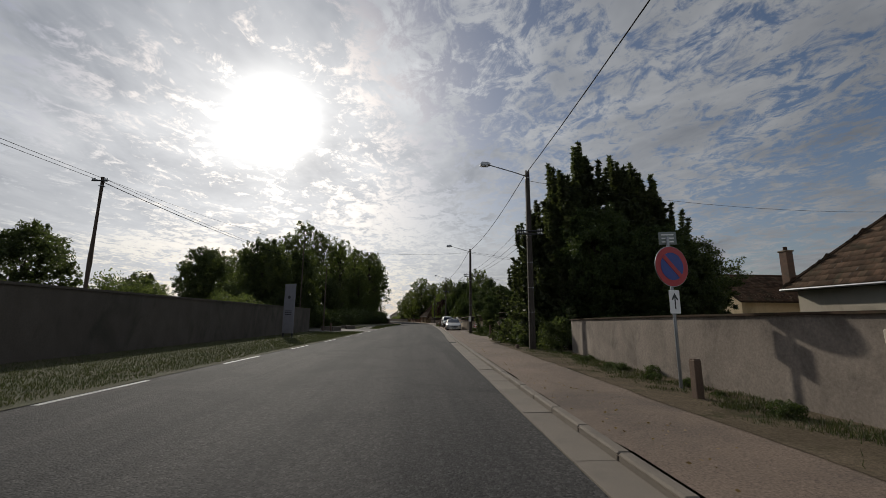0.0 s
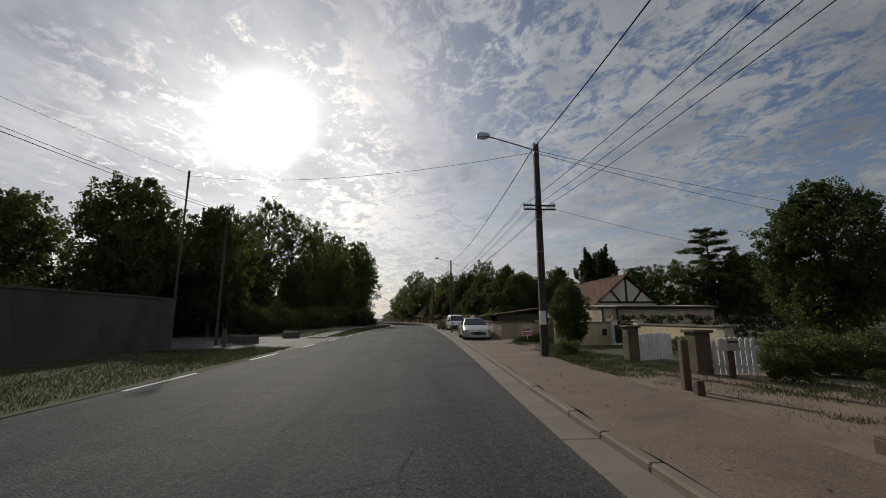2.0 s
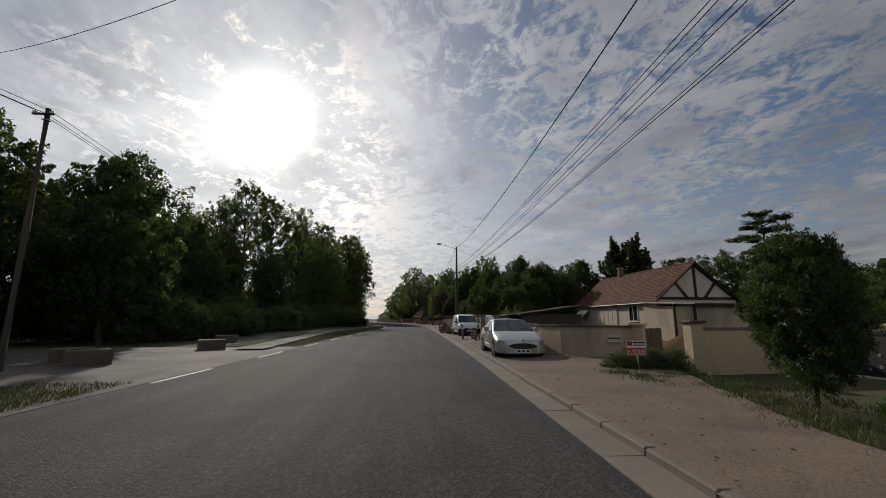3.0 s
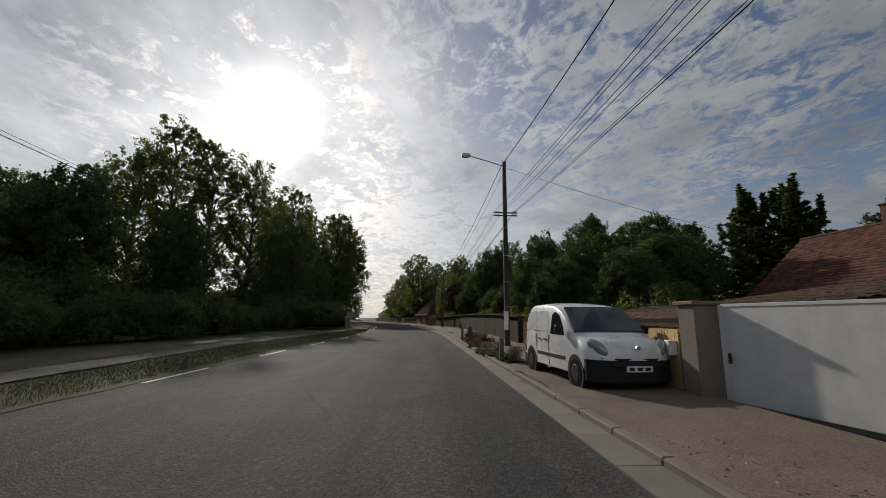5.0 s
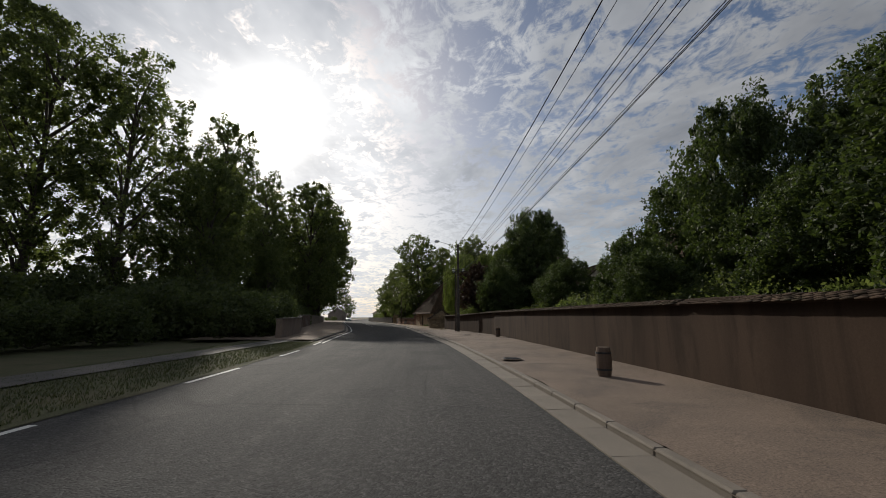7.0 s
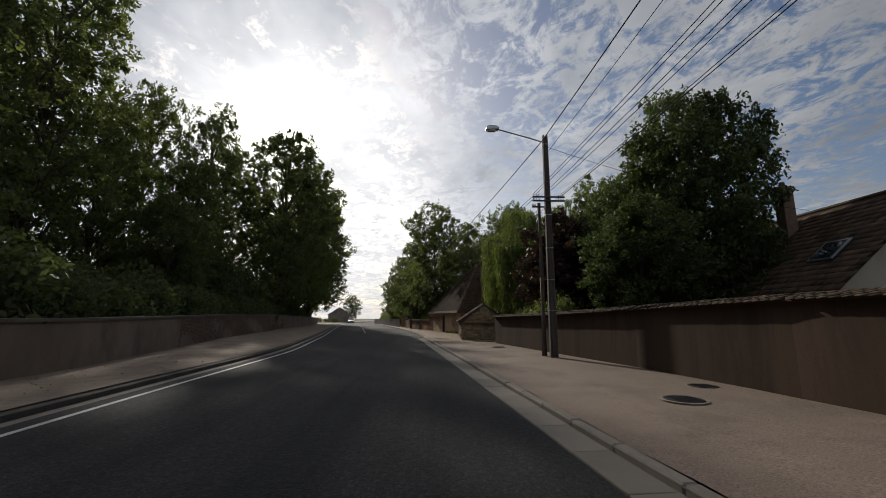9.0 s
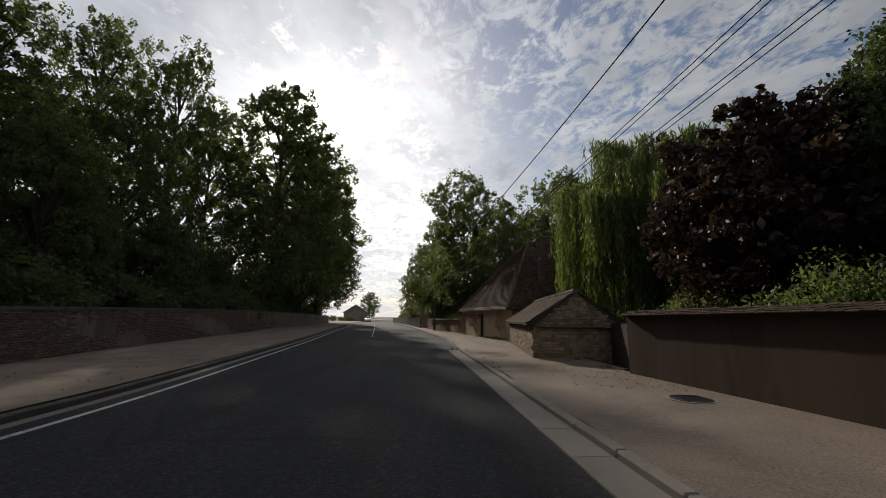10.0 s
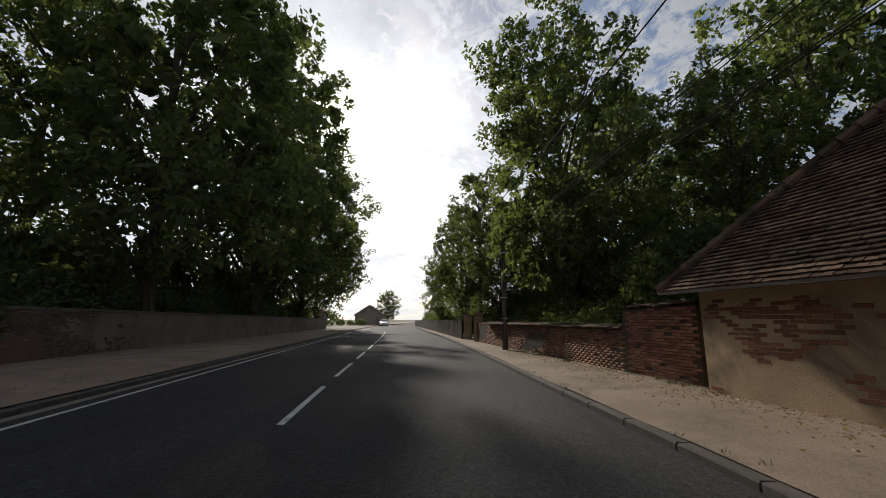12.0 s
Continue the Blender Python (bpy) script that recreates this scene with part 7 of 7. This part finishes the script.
dark_hedge = clipped_hedge("clipped_hedge", 17.0, 0.9, 1.62, "long dark clipped hedge behind the cream wall")
dark_hedge.matrix_basis = pose(12.2, 43.6, 0, 0, 0, 4)
# behind the brown wall
scatter(hedge, [(9.2 + random.uniform(0, 0.9), 76.5 + i * 1.9) for i in range(15)], 0.85, 1.25)
scatter(hedge, [(8.6 - 0.35 * i, 111 + i * 1.8) for i in range(5)], 0.6, 0.8)
scatter(hedge, [(11.2 + random.uniform(0, 1.5), 72 + i * 2.6) for i in range(12)], 1.1, 1.5)
scatter(sh_fresh, [(8.8, 104.5), (9.0, 107.0), (8.6, 109.0)], 0.8, 1.1, "yellow-green shrub above the brown wall")
scatter(hedge, [(6.6 + random.uniform(0, 1), 117.5 + i * 1.3) for i in range(4)], 0.8, 1.0)
scatter(hedge, [(3.2 - i * 0.33, 144.5 + i * 1.7) for i in range(10)], 0.75, 1.0, "dark bush behind the brick wall")
scatter(hedge, [(7.4 - i * 0.3, 145 + i * 1.9) for i in range(12)], 1.9, 2.5, "tall dark bush behind the brick wall")
scatter(hedge, [(4.6 - i * 0.35, 146 + i * 2.2) for i in range(10)], 1.2, 1.7, "tall dark bush behind the brick wall")
sapling = shrub("sapling", 157, 2.5, 0.75, "leaf_willow", "bright green sapling behind the brick wall", 60, 70, 0.06, "sapling")
for x, y, k in ((2.55, 144.4, 1.1), (2.1, 145.6, 0.9), (1.75, 147.2, 0.8), (0.9, 150.2, 0.75)):
    plant(sapling, x, y, 0.03, 50 * y, k, k * (1.3 if y < 145 else 1.0))
drop_proto(sapling)
scatter(hedge, [(kerb(163 + i * 2.4) + 5.2, 163 + i * 2.4) for i in range(20)], 0.75, 1.05, "dark hedge along the pavement")
# the park on the left
scatter(under, [(-13.5 - random.uniform(0, 2.0), 57 + i * 2.6) for i in range(17)], 0.55, 0.85)
scatter(under, [(-19.5 - random.uniform(0, 5), 50 + i * 2.3) for i in range(30)], 0.9, 1.4)
for i in range(30):
    yy = 104 + i * 2.6
    wall_x = float(np.interp(yy, (103, 110, 117, 125, 140.5, 147.5, 165, 190), (-6.7, -7.6, -9.4, -11.6, -14.6, -16.4, -19, -23.5)))
    plant(under[i % 3], wall_x - 2.4 - random.uniform(0, 0.8), yy, 0, random.uniform(0, 360), random.uniform(0.75, 1.05))
    plant(under[(i + 1) % 3], wall_x - 6.5 - random.uniform(0, 2.5), yy, 0, random.uniform(0, 360), random.uniform(0.9, 1.4))
    if i % 2:
        plant(under[(i + 2) % 3], wall_x - 13.0 - random.uniform(0, 5), yy + 1, 0, random.uniform(0, 360), random.uniform(1.1, 1.5))
    if yy > 126 and i % 3 == 0:
        plant(under[i % 3], wall_x - 4.6 - random.uniform(0, 1.5), yy + 0.8, 0, random.uniform(0, 360), random.uniform(1.0, 1.3), random.uniform(1.7, 2.3))
scatter(hedge, [(-13.2 - random.uniform(0, 2), 2 + i * 2.6) for i in range(14)], 0.85, 1.4, "hedge rising behind the dark garden wall")
# the overgrown border that closes the drive
scatter(sh_dark, [(9.3, 30.6), (10.1, 30.3), (11.3, 30.1), (12.1, 29.7), (12.9, 29.2), (13.7, 28.8), (14.6, 28.2), (11.0, 31.9), (12.3, 31.4), (13.6, 30.8), (15.0, 30.0)], 0.42, 0.68, "dark overgrown shrub closing the gravel drive")
scatter(sh_fresh, [(9.3, 30.6), (10.6, 29.6), (12.0, 28.6), (9.0, 28.2), (8.2, 29.3)], 0.3, 0.5, "low wild bush growing in the gravel")
scatter(sh_dark, [(3.68 - 0.267 * q, 132.9 + 0.964 * q) for q in (0.5, 1.0, 1.7, 2.3, 2.9, 3.5)], 0.13, 0.24, "dark weeds growing up the barn wall")
hedge_far = [copy_thing(q, pose(0, 0, 0)) for q in hedge]
for proto in (*sh_dark, *sh_fresh, *under, *hedge):
    drop_proto(proto)
drop_proto(garden_keep)

scatter(hedge_far, [(-46 + i * 2.2, 216 + 0.25 * i) for i in range(10)], 0.5, 0.75, "clipped hedge at the end of the road")
scatter(hedge_far, [(kerb(188 + i * 2.2) + 3.4, 188 + i * 2.2) for i in range(16)], 0.8, 1.2, "tall hedge along the far pavement")
for proto in hedge_far:
    drop_proto(proto)

# far woods that close the horizon
rng = np.random.default_rng(77)
cs, rs = [], []
for i in range(2600):
    a, r = rng.uniform(-math.pi, math.pi), rng.uniform(150, 290)
    x, y = math.sin(a) * r, math.cos(a) * r + 90
    road_x = float(np.interp(y, (180, 420), (-11, -60)))
    if abs(x - road_x) < 26 and y > 150 or (abs(x + 2) < 30 and y < 60):
        continue
    cs.append((x, y, rng.uniform(0.5, 7.5) * (0.75 + 0.35 * math.sin(a * 9))))
    rs.append(rng.uniform(1.5, 3.0))
v, f = leaves(rng, np.array(cs), np.array(rs), 22, 1.1, 0.2)
tagged(new("far_woods", arrays("far_woods", v, f, "leaf_dark")), "dark woods along the horizon", "woods", "", "stuff")


# ---- grass, weeds, flowers and litter ----
def blades(name, spots, height, mat_, label, width=0.006, seed=1):
    """Many narrow blades at (x, y, z) spots."""
    r = np.random.default_rng(seed)
    p = np.asarray(spots, float)
    n = len(p)
    a = r.uniform(0, 6.283, n)
    h = height * r.uniform(0.5, 1.25, n)
    w = np.stack([np.cos(a), np.sin(a), 0 * a], 1) * width * r.uniform(0.7, 1.4, (n, 1))
    lean_ = np.stack([r.normal(0, 0.35, n) * h, r.normal(0, 0.35, n) * h, h], 1)
    v = np.stack([p - w, p + w, p + w * 0.25 + lean_, p - w * 0.25 + lean_], 1).reshape(-1, 3)
    ob = new(name, arrays(name, v, np.arange(4 * n).reshape(n, 4), mat_))
    return tagged(ob, label, "grass", "", "stuff")


r = np.random.default_rng(4)


def along(n, y0, y1, fx0, fx1, z, power=1.0):
    ys = r.uniform(y0, y1, n)
    t = r.uniform(0, 1, n) ** power
    return [(fx0(y) + (fx1(y) - fx0(y)) * k, y, z) for y, k in zip(ys, t)]


spots = along(80000, -2, 40, lambda y: left_edge(y) - 5.4, lambda y: left_edge(y) - 0.1, 0.03)
spots += along(54000, 52, 100, lambda y: left_edge(y) - 4.1, lambda y: left_edge(y) - 0.1, 0.03)
spots += along(5000, 34, 41, lambda y: left_edge(y) - 2.2, lambda y: left_edge(y) - 0.15, 0.03)
blades("verge_grass", spots, 0.055, "grass", "short green and straw-coloured grass of the verges", 0.008, 1)


def tufts(n, per, y0, y1, fx0, fx1, z, radius, power=1.0):
    """Clumps of blades, thick in the middle, with bare ground between them."""
    out = []
    for x, y, z_ in along(n, y0, y1, fx0, fx1, z, power):
        size = radius * r.uniform(0.4, 1.3)
        out += [(x + dx, y + dy, z_) for dx, dy in r.normal(0, size, (int(per * r.uniform(0.4, 1.4)), 2))]
    return out


spots = tufts(170, 70, 0, 15, lambda y: pav_out(y) + 0.25, lambda y: 5.3 + 0.02 * y, 0.13, 0.14, 0.6)
spots += tufts(150, 80, 15, 23.5, lambda y: pav_out(y) + 0.2, lambda y: 5.7, 0.12, 0.16, 0.6)
spots += tufts(110, 90, 23.5, 30.2, lambda y: pav_out(y) + 0.6, lambda y: 9.0, 0.05, 0.20, 0.8)
spots += tufts(120, 90, 30.0, 36.5, lambda y: pav_out(y) - 0.1, lambda y: 7.0, 0.10, 0.2)
spots += tufts(60, 90, 36.0, 39.0, lambda y: pav_out(y) - 0.1, lambda y: 7.4, 0.12, 0.2)
spots += tufts(50, 80, 38.8, 41.6, lambda y: 5.3, lambda y: 7.4, 0.12, 0.18)
spots += tufts(60, 40, 118, 156, lambda y: pav_out(y) - 0.1, lambda y: pav_out(y) + 0.2, 0.13, 0.08)
blades("weeds", spots, 0.065, "grass", "rough weeds along the pavement's edge", 0.005, 2)
spots = tufts(26, 14, 120, 146, lambda y: kerb(y) + 0.5, lambda y: kerb(y) + 0.75, 0.1, 0.03)
blades("kerb_weeds", spots, 0.05, "grass", "small weeds in the kerb joints", 0.004, 3)


def litter(name, spots, size, mat_, label, seed):
    q = np.random.default_rng(seed)
    v, f = leaves(q, np.array(spots), np.full(len(spots), 0.01), 1, size, 0.93)
    return tagged(new(name, arrays(name, v, f, mat_)), label, "litter", "", "stuff")


litter("dry_leaves", along(4200, 118, 150, lambda y: kerb(y) + 0.7, lambda y: pav_out(y) + 0.1, 0.15, 0.35) + along(900, 103, 150, lambda y: left_edge(y) - 3.2, lambda y: left_edge(y) - 0.6, 0.14), 0.026, "dry", "dry brown leaves and twigs on the pavement", 6)
litter("pavement_grit", along(1400, 0, 60, pav_in, lambda y: min(pav_out(y), 4.6), 0.125), 0.024, "dry", "small stones and dry bits on the pavement", 7)

# the flower bed between the road and the pavement
bed_edge = smooth_line([(66.8, 4.5), (73.0, 4.55), (75.0, 5.2), (76.8, 5.5), (77.8, 5.0), (80.0, 4.3)])
bed = tagged(new("flower_bed", finish("flower_bed", ribbon(66.8, 80.0, lambda y: kerb(y) + 0.62, bed_edge, 0.13, 0.16, 0.25, 0.06, 11, 4), "soil")), "", "", "", "structure")
for x, y, rz in ((4.2, 71.3, 10), (4.2, 77.3, 14)):
    ob = new("stepping_slab", finish("stepping_slab", boxed(-0.30, 0.30, -0.18, 0.18, 0.10, 0.165, 0.02), "old_kerb"))
    ob.matrix_basis = pose(x, y, 0, 0, 0, rz)
    tagged(ob, "flat pale stone slab in the flower bed", "slab", "stepping slabs")
M["petal"] = leaf_material("red_petals", (0.15, 0.010, 0.014), (0.30, 0.025, 0.03), 0.2)
M["leaf_grey"] = leaf_material("blue_green_leaves", (0.030, 0.048, 0.036), (0.060, 0.085, 0.066), 0.25)
M["lavender"] = leaf_material("lavender_spikes", (0.075, 0.062, 0.066), (0.13, 0.115, 0.115), 0.2)
low = shrub("low_plant", 141, 0.42, 0.45, "leaf_dark", "low dark plant in the flower bed", 30, 60, 0.035, "plant")
scatter([low], [(3.95 + random.uniform(-0.25, 0.45), 67.4 + i * 0.75) for i in range(11)] + [(4.5, 76.6), (4.9, 77.0)], 0.4, 0.7)
grey = shrub("grey_plant", 142, 0.5, 0.42, "leaf_grey", "rounded blue-green plant in the flower bed", 40, 90, 0.028, "plant")
grey.matrix_basis = pose(4.4, 78.0, 0.12)
red = shrub("red_flowers", 143, 0.42, 0.5, "leaf_fresh", "red flowering plant in the flower bed", 30, 60, 0.035, "plant")
q8 = np.random.default_rng(8)
ang, out = q8.uniform(0, 6.28, 60), 0.5 * np.sqrt(q8.uniform(0, 1, 60))
heads = np.stack([np.cos(ang) * out, np.sin(ang) * out, 0.46 - 0.75 * out ** 2 + q8.normal(0, 0.05, 60)], 1)
v, f = leaves(np.random.default_rng(9), heads, np.full(60, 0.035), 12, 0.026, 0.0)
part("blossom", arrays("blossom", v, f, "petal"), None, red, "bright red blossom")
scatter([red], [(4.22, 76.75), (4.55, 76.55), (5.1, 77.0), (5.35, 76.85)], 0.55, 0.68)
drop_proto(low)
drop_proto(red)


def lavender(x, y, s=1.0):
    ob = thing("lavender_tuft", x, y, 0.12, random.uniform(0, 360), "grey-green lavender tuft with dry flower spikes", "plant")
    q = np.random.default_rng(int(x * 100 + y * 10))
    n = 170
    a, o = q.uniform(0, 6.28, n), q.uniform(0, 1, n) ** 0.5
    root = np.stack([np.cos(a) * o * 0.12, np.sin(a) * o * 0.12, 0 * a], 1)
    tip = np.stack([np.cos(a) * o * 0.42, np.sin(a) * o * 0.42, 0.62 - 0.16 * o + q.normal(0, 0.05, n)], 1) * s
    w = np.stack([-np.sin(a), np.cos(a), 0 * a], 1) * 0.0035
    v = np.stack([root - w, root + w, tip + w * 0.6, tip - w * 0.6], 1).reshape(-1, 3)
    part("stem_clump", arrays("stem_clump", v, np.arange(4 * n).reshape(n, 4), "lavender"), None, ob)
    v, f = leaves(q, tip, np.full(n, 0.014), 3, 0.016, 0.0, -0.5)
    tagged(part("blossom", arrays("blossom", v, f, "lavender"), None, ob), "", "", "", "stuff")


for x, y in ((4.15, 67.0), (4.45, 67.8), (4.85, 77.2), (5.1, 77.5), (4.7, 77.6), (4.55, 78.5), (4.0, 73.0), (4.4, 70.3), (4.9, 56.4), (4.6, 57.2), (5.4, 55.4)):
    lavender(x, y, 0.85 if 76 < y < 79 else 0.6)

# clay coping tiles on the brown wall
cop = bpy.data.objects["wall_8"]
line8 = [(6.62, 75.3, 1.4), (6.9, 80, 1.52), (7.2, 86, 1.6), (7.3, 94, 1.63), (7.35, 101, 1.65), (7.2, 106, 1.65), (6.7, 110, 1.58), (5.95, 114, 1.48), (4.78, 120.3, 1.42)]
bm = bmesh.new()
prism(bm, [(-0.27, -0.035), (0.0, 0.055), (0.27, -0.035), (0.27, -0.06), (-0.27, -0.06)], 0, 1.0)
core = finish("coping_core", bm, "shaded_wall_brown")
ctile = finish("coping_tile", boxed(0.0, 0.125, 0.004, 0.162, 0.0, 0.018, 0.003), "tile_moss")
joined = []
for (x0, y0, z0), (x1, y1, z1) in zip(line8[:-1], line8[1:]):
    d = Vector((x1 - x0, y1 - y0, z1 - z0))
    turn = -math.degrees(math.atan2(d.x, d.y))
    rise = math.degrees(math.asin(d.z / d.length))
    frame_m = pose(x0, y0, z0 + 0.06, 0, 0, turn) @ pose(0, 0, 0, rise, 0, 0)
    part("coping_core", core, None, cop, at=frame_m @ Matrix.Diagonal((1, d.length, 1, 1)))
    n = int(d.length / 0.168)
    for i in range(n):
        near_ = 84 < y0 + (y1 - y0) * i / n < 86 or 111.5 < y0 + (y1 - y0) * i / n < 119.9
        for k_ in range(4):
            at = frame_m @ pose(-0.33 + k_ * 0.085, i * 0.168 + 0.08 * (k_ % 2), -0.045 + k_ * 0.029, 0, -12, 0) @ pose(0, 0, random.uniform(0, 0.006), random.uniform(-2, 2), random.uniform(-3, 3), random.uniform(-3, 3))
            if near_:
                part("coping_tile", ctile, None, cop, at=at)
            else:
                joined.append(at)
corners = np.array([(x, y, z, 1.0) for z in (0.0, 0.018) for y in (0.004, 0.162) for x in (0.0, 0.125)])
quads = np.array([(0, 2, 3, 1), (4, 5, 7, 6), (0, 1, 5, 4), (2, 6, 7, 3), (0, 4, 6, 2), (1, 3, 7, 5)])
v = np.concatenate([(corners @ np.array(m).T)[:, :3] for m in joined])
f = np.concatenate([quads + 8 * i for i in range(len(joined))])
tagged(part("coping_tiles", arrays("coping_tiles", v, f, "tile_moss_many"), None, cop), "", "", "", "stuff")


# ---- bricks of the park wall ----
LINE9 = [(-9.4, 117, 1.35), (-11.6, 125, 1.5), (-14.6, 140.5, 1.65), (-16.4, 147.5, 1.65)]
park = bpy.data.objects["wall_9"]
rng9 = random.Random(19)
brick9 = finish("brick", boxed(0.0, 0.217, -0.012, 0.012, 0.0, 0.052, 0.003), "park_brick")
n9, v9, f9 = 0, [], []
for (x0, y0, h0), (x1, y1, h1) in zip(LINE9[:-1], LINE9[1:]):
    d = Vector((x1 - x0, y1 - y0, 0))
    ln, d = d.length, d.normalized()
    side = Vector((d.y, -d.x, 0)) * 0.178
    turn = math.degrees(math.atan2(d.y, d.x))
    for j in range(25):
        for i in range(int(ln / 0.22)):
            s, z = i * 0.22 + (0.11 if j % 2 else 0), 0.03 + j * 0.0635
            # render still clings to the wall in broad patches
            patch = math.sin(s * 0.9 + 1.7 * math.sin(s * 0.37)) + 0.8 * math.sin(z * 4.1 + s * 0.6)
            if z + 0.06 > h0 + (h1 - h0) * s / ln or rng9.random() < 0.04 or patch + rng9.uniform(-0.45, 0.45) > 0.85:
                continue
            o = Vector((x0, y0, z)) + side + d * s
            if n9 < 300 and 139.5 < o.y < 145:
                part("brick", brick9, None, park, at=Matrix.Translation(o + side * rng9.uniform(-0.03, 0.05)) @ pose(0, 0, 0, 0, rng9.uniform(-1.5, 1.5), turn))
                n9 += 1
            else:
                k0 = len(v9)
                e, up9 = side.normalized() * rng9.uniform(0.006, 0.009), Vector((0, 0, 0.051))
                v9 += [tuple(c) for c in (o, o + d * 0.219, o + d * 0.219 + up9, o + up9, o + e, o + d * 0.219 + e, o + d * 0.219 + up9 + e, o + up9 + e)]
                f9 += [(k0 + 4, k0 + 5, k0 + 6, k0 + 7), (k0, k0 + 1, k0 + 5, k0 + 4), (k0 + 3, k0 + 7, k0 + 6, k0 + 2), (k0, k0 + 4, k0 + 7, k0 + 3), (k0 + 1, k0 + 2, k0 + 6, k0 + 5)]
tagged(part("bricks", arrays("bricks", v9, f9, "park_brick"), None, park), "", "", "", "stuff")


# the gravelled drive beside the picket gates
setting("drive", ribbon(23.4, 30.9, lambda y: pav_out(y) - 0.05, 12.5, 0.10, -0.05, 0.5, 0.06, 31, 4), "sandy", "pale gravel drive opening off the pavement")

# a heap of earth inside the gateway
rm = random.Random(61)
bm = bmesh.new()
bmesh.ops.create_grid(bm, x_segments=36, y_segments=36, size=1.0)
for corner in bm.verts:
    rr = min(1.0, math.hypot(corner.co.x, corner.co.y))
    lift = (0.5 + 0.5 * math.cos(math.pi * rr)) ** 0.8
    corner.co.z = 0.92 * lift * (0.9 + 0.12 * math.sin(5 * corner.co.x + 1) * math.cos(4 * corner.co.y)) + rm.uniform(-0.025, 0.025) * (rr < 0.95) - 0.03
    corner.co.x *= 2.0
    corner.co.y *= 1.5
heap = new("earth_heap", finish("earth_heap", bm, "heap_earth", True))
heap.matrix_basis = pose(12.4, 48.0, 0.0, 0, 0, 15)
tagged(heap, "heap of brown earth lying inside the open gateway", "earth heap")

# a second low shed roof behind the white gate
shed_b = thing("tiled_outhouse", 9.3, 62.0, 0, 0, "low outhouse with a dark brown tile roof", "shed")
part("wall", boxed(-0.2, 4.6, 0.0, 4.0, -0.1, 1.75), "render_brown", shed_b)
ro = part("roof", prism(bmesh.new(), [(-0.4, 1.72), (4.9, 2.45), (4.9, 2.37), (-0.4, 1.64)], -0.3, 4.2), "timber", shed_b)
tile_slope("roof_tiles", (-0.4, 4.2, 1.74), (0, -1, 0), (5.3, 0, 0.73), 4.5, 5.3, 0.2, 0.17, ro, "tile_many", seed=33)

# courses of brick round the barn's chimney
rc = random.Random(27)
v, f = [], []
for j in range(89):
    z = 0.2 + j * 0.066
    for side in range(4):
        for i in range(3):
            a0 = -0.345 + i * 0.23 + (0.06 if j % 2 else 0.0)
            a1, out = min(a0 + 0.222, 0.35), 0.34 + rc.uniform(0.006, 0.022)
            k0 = len(v)
            for dz in (0.0, 0.056):
                for aa, oo in ((a0, 0.33), (a1, 0.33), (a1, out), (a0, out)):
                    x, y = ((aa, -oo), (oo, aa), (-aa, oo), (-oo, -aa))[side]
                    v.append((x, y, z + dz))
            f += [tuple(k0 + q for q in face) for face in ((3, 2, 6, 7), (0, 1, 2, 3), (4, 7, 6, 5), (0, 3, 7, 4), (1, 5, 6, 2))]
tagged(part("bricks", arrays("bricks", v, f, "park_brick"), None, bpy.data.objects["brick_chimney"]), "", "", "", "stuff")
